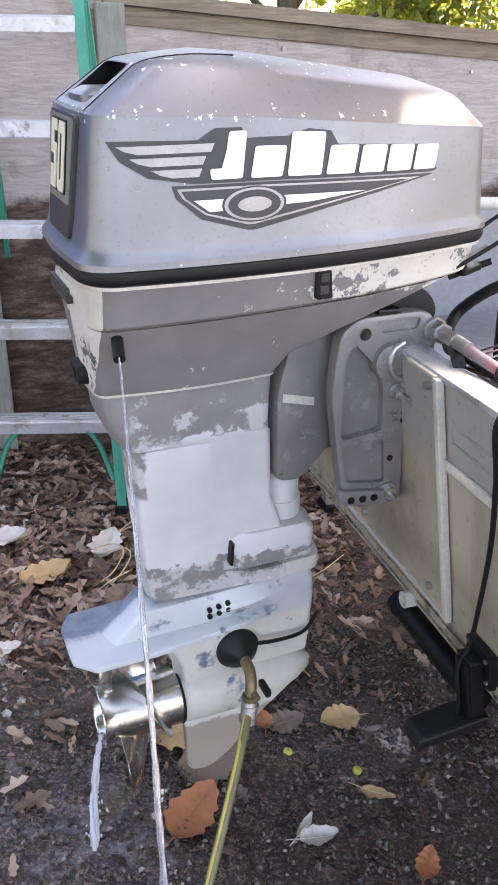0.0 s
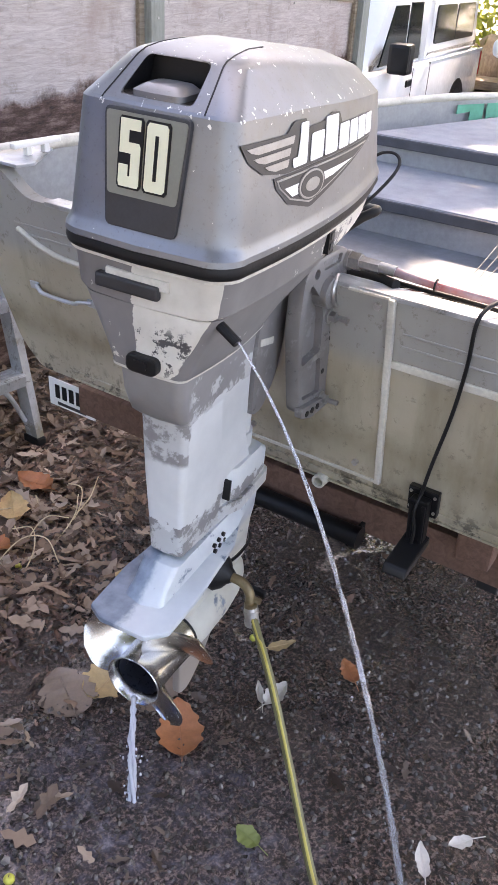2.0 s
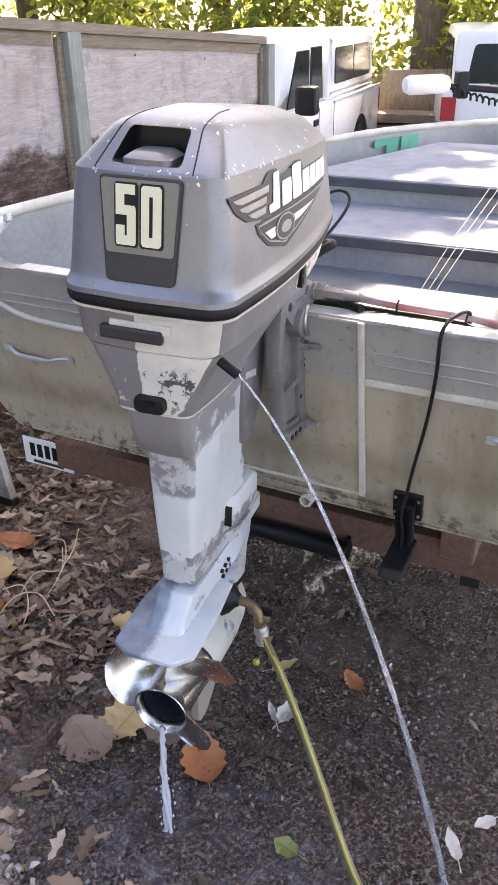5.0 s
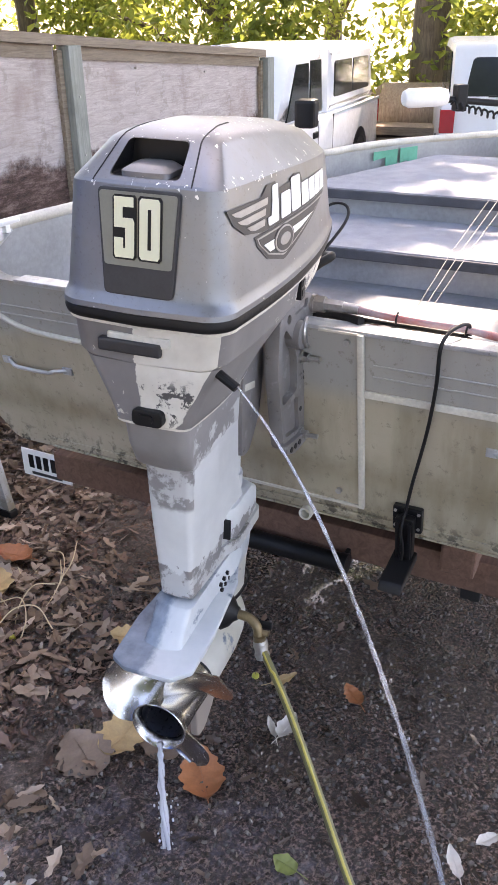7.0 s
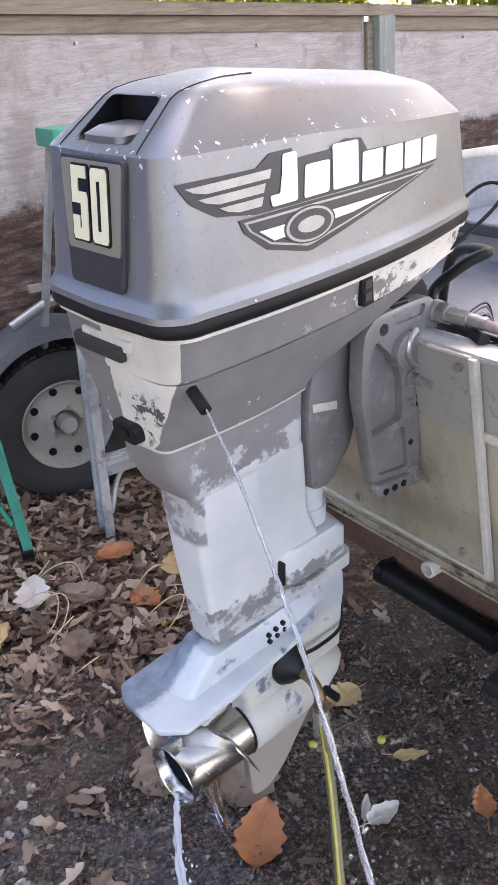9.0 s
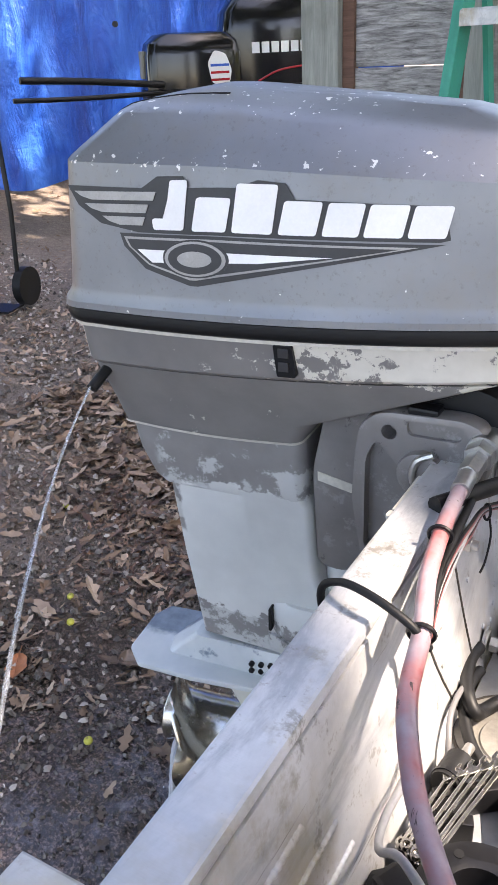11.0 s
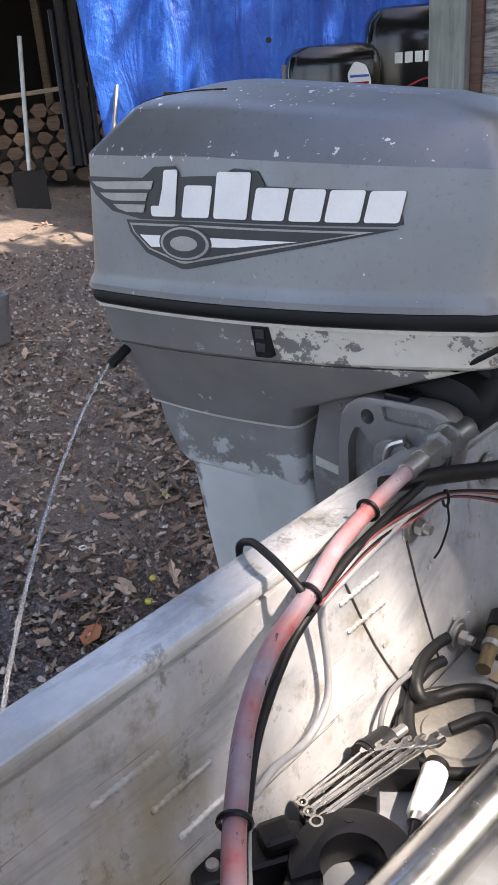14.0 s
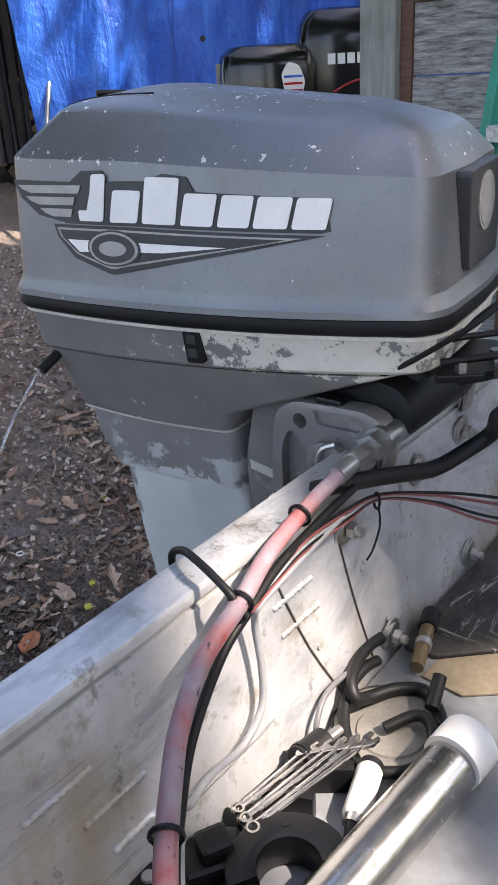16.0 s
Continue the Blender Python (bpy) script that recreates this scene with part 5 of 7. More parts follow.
# ---- loose things in the stern ----
def make_wrenches():
    for i in range(6):
        a = Vector((0.112 + 0.0062 * i, -0.263 - 0.0024 * i, 0.846 + 0.004 * (i % 2)))
        c = Vector((0.128 + 0.0102 * i, -0.168 + 0.0108 * i, 0.852))
        d = c - a
        n = d.length
        w = thing("wrench", BOAT @ Matrix.Translation(a) @ d.to_track_quat("X", "Z").to_matrix().to_4x4(), "chrome combination wrench in a black rack", "wrench", "wrench set")
        k = 0.68 + 0.06 * i
        part("shank", slab([(0.003, -0.002), (n - 0.008, -0.0022 * k), (n - 0.008, 0.0022 * k), (0.003, 0.002)], -0.0018, 0.0018, 2, 0.0008), "steel", w)
        rim = [[((0.0062 * k + q * math.cos(u)) * math.cos(v), (0.0062 * k + q * math.cos(u)) * math.sin(v), 0.004 * math.sin(u)) for u in (2 * math.pi * j / 6 for j in range(6))] for v in (2 * math.pi * j / 14 for j in range(14)) for q in (0.0024,)]
        bm = bmesh.new()
        rows = [[bm.verts.new(p) for p in r] for r in rim]
        skin(bm, rows + [rows[0]], False)
        part("ring_end", bm, "steel", w, "", 40)
        jaw = [(-0.012, -0.003), (0.0, -0.0085), (0.011, -0.0075), (0.012, -0.0035), (0.003, -0.003), (0.003, 0.003), (0.012, 0.0035), (0.011, 0.0075), (0.0, 0.0085), (-0.012, 0.003)]
        part("open_end", slab([(n + k * p, k * q) for p, q in jaw], -0.0028, 0.0028, 2, 0.0006), "steel", w)
    r = thing("wrench_rack", BOAT, "black plastic rack holding wrenches", "tool rack")
    for u in (0.12, 0.45, 0.8):
        a = Vector((0.106 + 0.017 * u, -0.266 + 0.098 * u, 0.809))
        c = Vector((0.15 + 0.036 * u, -0.276 + 0.165 * u, 0.809))
        d = (c - a).normalized()
        q = Vector((-d.y, d.x, 0)) * 0.007
        part("bar", slab(rounded([(v.x, v.y) for v in (a - q, c - q, c + q, a + q)], 0.002), 0.81, 0.8435, 2, 0.0015), "black", r)


make_wrenches()
tb = thing("steel_tube", BOAT, "shiny steel tube with a white end cap on the deck", "tube")
part("tube", rodded((0.262, -0.085, 0.84), (0.222, -0.56, 0.84), 0.03, 36), "steel", tb, "", 40)
part("cap", rod(rodded((0.266, -0.044, 0.8435), (0.2625, -0.084, 0.8435), 0.0335, 32), (0.2665, -0.04, 0.8435), (0.266, -0.044, 0.8435), 0.031, 32), "pvc", tb, "white plastic end cap", 40)
bt = thing("plastic_bottle", BOAT, "white plastic tube bottle with a dark cap", "bottle")
part("body", loft([[(c.x + r * math.cos(a) * 0.95, c.y + r * math.cos(a) * 0.3, c.z + r * math.sin(a)) for a in (2 * math.pi * i / 20 for i in range(20))] for c, r in ((Vector((0.19, -0.128, 0.83)), 0.012), (Vector((0.191, -0.132, 0.83)), 0.0145), (Vector((0.2065, -0.188, 0.827)), 0.014), (Vector((0.2085, -0.194, 0.826)), 0.01))]), "pvc", bt, "", 40)
part("base_ring", rodded((0.188, -0.121, 0.83), (0.1902, -0.129, 0.83), 0.013, 18), "rubber", bt, "", 40)
part("collar", rodded((0.2085, -0.19, 0.828), (0.211, -0.2, 0.827), 0.0115, 14), "worn_steel", bt, "", 40)
part("cap", rodded((0.211, -0.2, 0.827), (0.216, -0.222, 0.824), 0.0085, 12, 0.0035), "black", bt, "", 40)
cp = thing("cable_plug", BOAT @ pose(0.128, -0.15, 0.838, 0, -84, 84), "dark round cable plug on the deck", "plug")
part("body", rodded((0, 0, -0.022), (0, 0, 0.022), 0.0165, 18), "rubber", cp, "", 40)
part("ring", rodded((0, 0, 0.012), (0, 0, 0.017), 0.018, 18), "black", cp)
part("pin", rodded((0, 0, -0.05), (0, 0, -0.022), 0.006, 12), "worn_steel", cp)
bk = thing("black_hook_bracket", BOAT @ pose(0.196, -0.288, 0.811, 0, 0, 38), "black plastic hook-shaped bracket", "bracket")
arc = [(0.062 * math.cos(a) * 1.0, 0.062 * math.sin(a)) for a in (radians(-30 + 230 * i / 22) for i in range(23))] + [(0.03 * math.cos(a), 0.03 * math.sin(a)) for a in (radians(200 - 230 * i / 22) for i in range(23))]
part("hook", slab(arc, 0.0, 0.042, 2, 0.008), "black", bk, "", 50)
part("stem", boxed((-0.066, -0.1, 0.004), (-0.028, -0.006, 0.036), 0.01), "black", bk)
part("pin_hole", rodded((-0.002, 0.046, 0.04), (-0.002, 0.046, 0.0428), 0.005, 12), "rubber", bk)
lv = thing("black_lever_bracket", BOAT @ pose(0.112, -0.325, 0.811, 0, 0, 62), "black plastic lever bracket with a steel rivet", "bracket")
part("block", slab(rounded([(-0.05, -0.022), (0.045, -0.03), (0.05, 0.012), (0.0, 0.03), (-0.05, 0.022)], 0.01), 0.0, 0.034, 2, 0.006), "black", lv)
part("lever", slab(rounded([(-0.075, -0.036), (-0.02, -0.04), (-0.014, -0.008), (-0.07, 0.004)], 0.012), 0.034, 0.052, 2, 0.004), "black", lv)
part("ridge", boxed((0.0, -0.02, 0.034), (0.034, 0.012, 0.05), 0.006), "black", lv)
part("rivet", rodded((-0.052, -0.018, 0.051), (-0.052, -0.018, 0.055), 0.0075, 14, 0.006), "worn_steel", lv)
hs = thing("bilge_hose", BOAT, "black hose coiled on the aft deck", "hose")
part("hose", tube([(0.098, 0.055, 0.845), (0.096, 0.029, 0.85), (0.1, -0.007, 0.852), (0.112, -0.042, 0.85), (0.125, -0.052, 0.838), (0.13, -0.028, 0.824), (0.148, 0.007, 0.82), (0.178, 0.023, 0.82), (0.206, 0.001, 0.822), (0.222, -0.018, 0.82)], 0.0085, 10), "rubber", hs, "", 60)
part("stub", tube([(0.196, 0.026, 0.85), (0.2, 0.008, 0.842), (0.205, -0.013, 0.834)], 0.0088, 10), "rubber", hs, "", 60)
h2 = thing("coiled_cord", BOAT, "dark cord looped round the deck hatch", "cord")
part("cord", tube([(0.108, 0.03, 0.83), (0.105, 0.0, 0.836), (0.108, -0.04, 0.834), (0.124, -0.077, 0.826), (0.145, -0.101, 0.82), (0.175, -0.123, 0.819), (0.203, -0.114, 0.82), (0.223, -0.094, 0.82), (0.229, -0.062, 0.822), (0.215, -0.034, 0.83), (0.194, -0.031, 0.832), (0.17, -0.062, 0.824)], 0.0072, 10), "rubber", h2, "", 60)
h3 = thing("thin_cord", BOAT, "thin grey cord against the transom", "cord")
part("cord", tube([(0.118, -0.13, 0.815), (0.112, -0.115, 0.845), (0.105, -0.087, 0.858), (0.103, -0.049, 0.856), (0.106, -0.017, 0.85)], 0.0036, 8), "wire_dark", h3, "", 60)
ft = thing("drain_fitting", BOAT, "tarnished pipe fitting with a hose clamp on the deck", "pipe fitting")
part("pipe", rodded((0.128, 0.135, 0.83), (0.152, 0.052, 0.824), 0.0095, 14), "brass", ft, "", 40)
part("clamp", rodded((0.139, 0.098, 0.828), (0.142, 0.088, 0.8275), 0.0115, 16), "worn_steel", ft, "", 40)
part("sleeve", rodded((0.122, 0.155, 0.832), (0.131, 0.125, 0.8295), 0.0125, 14), "rubber", ft, "", 40)
ld = thing("round_hatch", BOAT @ pose(0.168, -0.045, 0.809), "round pale hatch cover on the deck", "hatch")
part("cover", rod(rodded((0, 0, 0), (0, 0, 0.004), 0.068, 36), (0.006, -0.008, 0.004), (0.006, -0.008, 0.0065), 0.042, 32, 0.04), "hatch", ld, "", 40)
part("rim", tube([(0.068 * math.cos(a), 0.068 * math.sin(a), 0.003) for a in (2 * math.pi * i / 30 for i in range(31))], 0.0022, 6, steps=1), "seam_dirt", ld, "dirty hatch rim", 60)
mt = thing("stained_bilge_plate", BOAT, "black stained bilge plate with pale scrapes beside the transom", "plate")
part("sheet", slab(rounded([(0.112, 0.09), (0.112, 0.6), (0.4, 0.6), (0.4, 0.32), (0.158, 0.095)], 0.008), 0.809, 0.816, 2, 0.002), "scraped", mt)
# thin strip that paints a sunlit patch of the dirty deck
part("front_strip", slab([(0.158, 0.055), (0.163, 0.096), (0.4, 0.316), (0.45, 0.24), (0.215, 0.05)], 0.809, 0.8125, 2, 0.001), "beige_alu", mt, "dirty deck strip with sunlight put into its beige")
ct = thing("deck_cleat", BOAT @ pose(0.12, 1.03, 1.155), "white cleat on the boat corner", "cleat")
part("bar", boxed((-0.08, -0.01, 0.02), (0.08, 0.01, 0.035), 0.006), "pvc", ct)
for x in (-0.03, 0.03):
    part("leg", boxed((x - 0.009, -0.008, 0.0), (x + 0.009, 0.008, 0.022), 0.003), "pvc", ct)
rh = thing("rod_holder", BOAT @ pose(0.42, 0.93, 1.05), "small black rod holder on the port side", "rod holder")
part("block", boxed((-0.035, -0.02, 0.0), (0.035, 0.02, 0.06), 0.008), "black", rh)
part("strap", boxed((-0.038, -0.022, 0.022), (0.038, 0.022, 0.036), 0.003), "rubber", rh)
sp = thing("sprayed_mark", BOAT, "green sprayed paint mark inside the hull", "paint mark")
for i, (f0, f1, z0) in enumerate(((2.5, 2.6, 1.03), (2.58, 2.66, 0.98), (2.68, 2.74, 1.0), (2.73, 2.8, 0.97))):
    y0, y1 = 0.235 + 0.6 - 0.44 * (f0 - 2.5) - 0.024, 0.235 + 0.6 - 0.44 * (f1 - 2.5) - 0.024
    part("stroke", loft([[(f0, y0 - 0.01, z0), (f1, y1 - 0.01, z0 + 0.01), (f1, y1 - 0.01, 1.07), (f0, y0 - 0.01, 1.07)], [(f0, y0 - 0.012, z0), (f1, y1 - 0.012, z0 + 0.01), (f1, y1 - 0.012, 1.07), (f0, y0 - 0.012, 1.07)]]), "green_mark", sp)
fl = thing("trolling_motor", BOAT @ pose(2.24, 0.495, 1.345, 0, 0, -52), "white trolling motor head stowed over the bow deck with coiled cord", "trolling motor")
part("head", loft([[(x, r * math.cos(a), r * 0.85 * math.sin(a)) for a in (2 * math.pi * i / 20 for i in range(20))] for x, r in ((-0.1, 0.012), (-0.095, 0.035), (-0.07, 0.048), (0.07, 0.045), (0.1, 0.038), (0.108, 0.02))]), "pvc", fl, "", 40)
part("shaft", rodded((0.1, 0, -0.01), (0.75, -0.02, -0.07), 0.014, 12), "black", fl, "", 40)
part("bracket", boxed((0.14, -0.03, -0.06), (0.19, 0.03, 0.05), 0.008), "black", fl)
part("cord", tube([(0.12 + 0.009 * i, 0.016 * math.cos(i * 1.9) - 0.03, -0.03 - 0.0022 * i + 0.016 * math.sin(i * 1.9)) for i in range(56)], 0.005, 6, steps=3), "rubber", fl, "black coiled cord", 60)
sg = thing("seat_pedestal", BOAT, "black seat bracket on the bow deck", "bracket")
part("post", boxed((2.1, -0.2, 1.042), (2.2, -0.08, 1.24), 0.012), "black", sg)
ml = thing("mono_lines", BOAT, "clear fishing lines strung across the bench", "fishing line")
for i in range(3):
    part("line", tube([(0.75, 0.05 + 0.02 * i, 0.82), (1.5, -0.05 + 0.03 * i, 1.1), (2.1, -0.14, 1.2)], 0.0012, 5, steps=2), "twine", ml)

# ---- water jets and the flushing hose ----
E2W = MOTOR


def jet(name, pts, r0, r1, label, mat_="water"):
    line = smooth_path(pts, 10)
    n = len(line)
    o = thing(name, Matrix(), label, "water jet")
    for k in range(3):
        strand = []
        for i, p in enumerate(line):
            s = i / n
            a = 2.1 * k + s * 5
            wob = Vector((noise.noise((i * 0.31, k, 0)), noise.noise((i * 0.31, k, 5)), 0))
            strand.append(p + Vector((math.cos(a), math.sin(a), 0)) * (0.25 * r0 + 0.55 * r1 * s) + wob * r1 * 0.7 * s)
        rad = lambda i, m: (r0 + (r1 - r0) * i / m) * (0.62 + 0.5 * noise.noise((i * 0.5, k * 3.0, 9)))
        part("strand", tube(strand, r0, 8, None, 1, rad), mat_, o, "", 60)
    rr = random.Random(3)
    for i in range(26):
        p = line[int(n * rr.uniform(0.55, 0.99))] + Vector((rr.gauss(0, 0.012), rr.gauss(0, 0.012), rr.gauss(0, 0.01)))
        bm = bmesh.new()
        bmesh.ops.create_icosphere(bm, subdivisions=1, radius=rr.uniform(0.0012, 0.003), matrix=Matrix.Translation(p) @ Matrix.Diagonal((1, 1, rr.uniform(1, 3), 1)))
        part("droplet", bm, mat_, o, "", 180)
    return o


tip = MOTOR @ Vector((-0.363, -0.152, 1.14))
land = Vector((-0.012, 0.69, ground_z(-0.012, 0.69)))
flow = []
for i in range(9):
    s = i / 8
    p = tip.lerp(land, s)
    p.z = tip.z + (land.z - tip.z) * (0.4 * s + 0.6 * s * s)
    flow.append(p)
jet("telltale_jet", flow, 0.0019, 0.0055, "thin clear cooling water jet falling to the ground")
hubp = MOTOR @ Vector((-0.392, 0.0, 0.302))
gz0 = ground_z(hubp.x - 0.05, hubp.y - 0.05)
jet("exhaust_jet", [hubp, hubp + Vector((-0.012, -0.012, -0.06)), hubp + Vector((-0.022, -0.022, -0.16)), Vector((hubp.x - 0.028, hubp.y - 0.03, gz0))], 0.0062, 0.0085, "milky water running out of the propeller hub", "milky")
cup = thing("flush_muff", MOTOR, "black rubber flushing cup with a brass hose fitting", "flushing cup")
part("cup", loft([[(-0.123 + r * math.cos(a), y, 0.46 + r * math.sin(a)) for a in (2 * math.pi * i / 22 for i in range(22))] for y, r in ((-0.034, 0.043), (-0.042, 0.044), (-0.056, 0.034), (-0.066, 0.02), (-0.075, 0.014))]), "rubber", cup, "", 40)
part("elbow", tube([(-0.123, -0.07, 0.46), (-0.125, -0.1, 0.458), (-0.13, -0.12, 0.445), (-0.135, -0.128, 0.42)], 0.011, 12), "brass", cup, "", 50)
part("valve", rod(rodded((-0.136, -0.13, 0.425), (-0.137, -0.132, 0.395), 0.015, 12), (-0.13, -0.15, 0.43), (-0.13, -0.115, 0.43), 0.007, 8), "brass", cup, "", 40)
part("knob", boxed((-0.112, -0.15, 0.424), (-0.1, -0.112, 0.44), 0.004), "rubber", cup)
part("strap", tube([(-0.11, -0.05, 0.475), (-0.05, -0.055, 0.468), (0.02, -0.045, 0.462), (0.075, 0.0, 0.46)], 0.004, 6), "black", cup)
h0 = MOTOR @ Vector((-0.137, -0.133, 0.4))
hose_pts = [h0, h0.lerp(Vector((-0.06, 0.91, 0.045)), 0.3) + Vector((0.006, 0.0, 0.012)), h0.lerp(Vector((-0.06, 0.91, 0.045)), 0.65) + Vector((0.004, 0, 0.006)), Vector((-0.06, 0.91, 0.046)), Vector((-0.13, 0.77, 0.063)), Vector((-0.2, 0.62, 0.085)), Vector((-0.3, 0.42, 0.116)), Vector((-0.5, 0.1, 0.172)), Vector((-0.6, -0.6, 0.255))]
gh = thing("garden_hose", Matrix(), "olive garden hose with a yellow stripe running over wet soil", "hose")
part("hose", tube(hose_pts, 0.009, 14), "hose", gh, "", 60)
line = smooth_path(hose_pts)
part("stripe", tube([p + Vector((-0.003, -0.003, 0.007)) if i > 3 else p + Vector((-0.006, -0.0075, 0)) for i, p in enumerate(line)], 0.0035, 6, steps=1), "hose_line", gh, "yellow stripe", 60)
part("coupling", rod(rod(rodded(h0 + Vector((0, 0.002, 0.012)), h0 + Vector((-0.004, -0.012, -0.03)), 0.0155, 16), h0 + Vector((0, 0, 0.004)), h0 + Vector((0, -0.002, -0.003)), 0.0175, 16), h0 + Vector((-0.003, -0.008, -0.018)), h0 + Vector((-0.004, -0.01, -0.024)), 0.0175, 16), "worn_steel", gh, "metal hose coupling", 40)


# ---- the fence of old boards ----
FENCE = Matrix.Translation((1.78, 4.37, 0)) @ Matrix.Rotation(radians(18), 4, "Z")


def fence_top(u):
    return 1.6 - 0.062 * u


def make_fence():
    f = thing("board_fence", FENCE, "old plywood fence with flaking pinkish white paint and grey posts", "fence")
    ends = [-3.66, -2.44, -0.1, 2.34]
    for a, b in zip(ends, ends[1:]):
        if a < -3:
            continue
        bm = bmesh.new()
        n = 8
        rings = []
        for i in range(n + 1):
            u = a + 0.02 + (b - a - 0.04) * i / n
            w = 0.006 * math.sin(u * 3.1)
            rings.append([bm.verts.new(p) for p in ((u, 0.02 + w, -0.55), (u, 0.032 + w, -0.55), (u, 0.032 + w, fence_top(u) - 0.03), (u, 0.02 + w, fence_top(u) - 0.03))])
        skin(bm, rings)
        part("panel", bm, "board", f, "weathered plywood panel rotten at the foot")
        part("top_rail", loft([[(u, -0.03, fence_top(u) - 0.05), (u, 0.05, fence_top(u) - 0.05), (u, 0.05, fence_top(u)), (u, -0.03, fence_top(u))] for u in (a, b)]), "old_wood", f, "weathered top rail")
        part("cover_strip", loft([[(u, 0.004, fence_top(u) - 0.115), (u, 0.018, fence_top(u) - 0.115), (u, 0.018, fence_top(u) - 0.052), (u, 0.004, fence_top(u) - 0.052)] for u in (a + 0.05, b - 0.05)]), "old_wood", f)
    for u in (-2.44, -0.05, 2.36):
        z = fence_top(u) - 0.05
        part("post", boxed((u - 0.035, -0.055, -0.6), (u + 0.075, 0.018, z), 0.006), "post", f, "grey-green weathered post")
        part("post_shadow_gap", boxed((u - 0.075, -0.01, -0.6), (u - 0.036, 0.018, z - 0.02), 0.003), "old_wood", f)
    for u, dz in ((0.62, 0.15), (1.45, 0.16), (-0.8, 0.17), (-1.7, 0.15), (-0.03, 0.3), (-0.03, 0.6)):
        part("nail", rodded((u, -0.058 if u == -0.03 else 0.002, fence_top(u) - dz), (u, 0.02, fence_top(u) - dz), 0.007, 8), "worn_steel", f)
    # silvered board in a dark frame at the far end
    e = -3.66
    part("end_post", boxed((e - 0.02, -0.07, -0.6), (e + 0.14, 0.03, 2.2), 0.006), "post", f, "grey-green weathered post")
    part("end_post", boxed((e + 0.64, -0.06, -0.6), (e + 0.72, 0.03, 2.2), 0.006), "post", f, "grey-green weathered post")
    part("frame_bar", boxed((e + 0.14, -0.03, -0.5), (e + 0.19, 0.02, 2.2), 0.004), "brown_wood", f, "dark brown frame bar")
    part("frame_bar", boxed((e + 0.6, -0.03, -0.5), (e + 0.64, 0.02, 2.2), 0.004), "brown_wood", f, "dark brown frame bar")
    part("frame_bar", boxed((e + 0.19, -0.028, 1.72), (e + 0.6, 0.018, 1.9), 0.004), "log", f, "warm brown board")
    for i, (z0, z1) in enumerate(((-0.5, 0.9), (0.904, 1.46), (1.464, 1.72))):
        part("board", boxed((e + 0.19, -0.012 - 0.004 * (i % 2), z0), (e + 0.6, 0.01, z1), 0.003), "grey_wood", f, "silvered plywood board")
    part("panel", boxed((e + 0.72, 0.018, -0.55), (-2.44, 0.032, 1.75), 0.003), "board", f, "weathered plywood panel rotten at the foot")
    return f


make_fence()


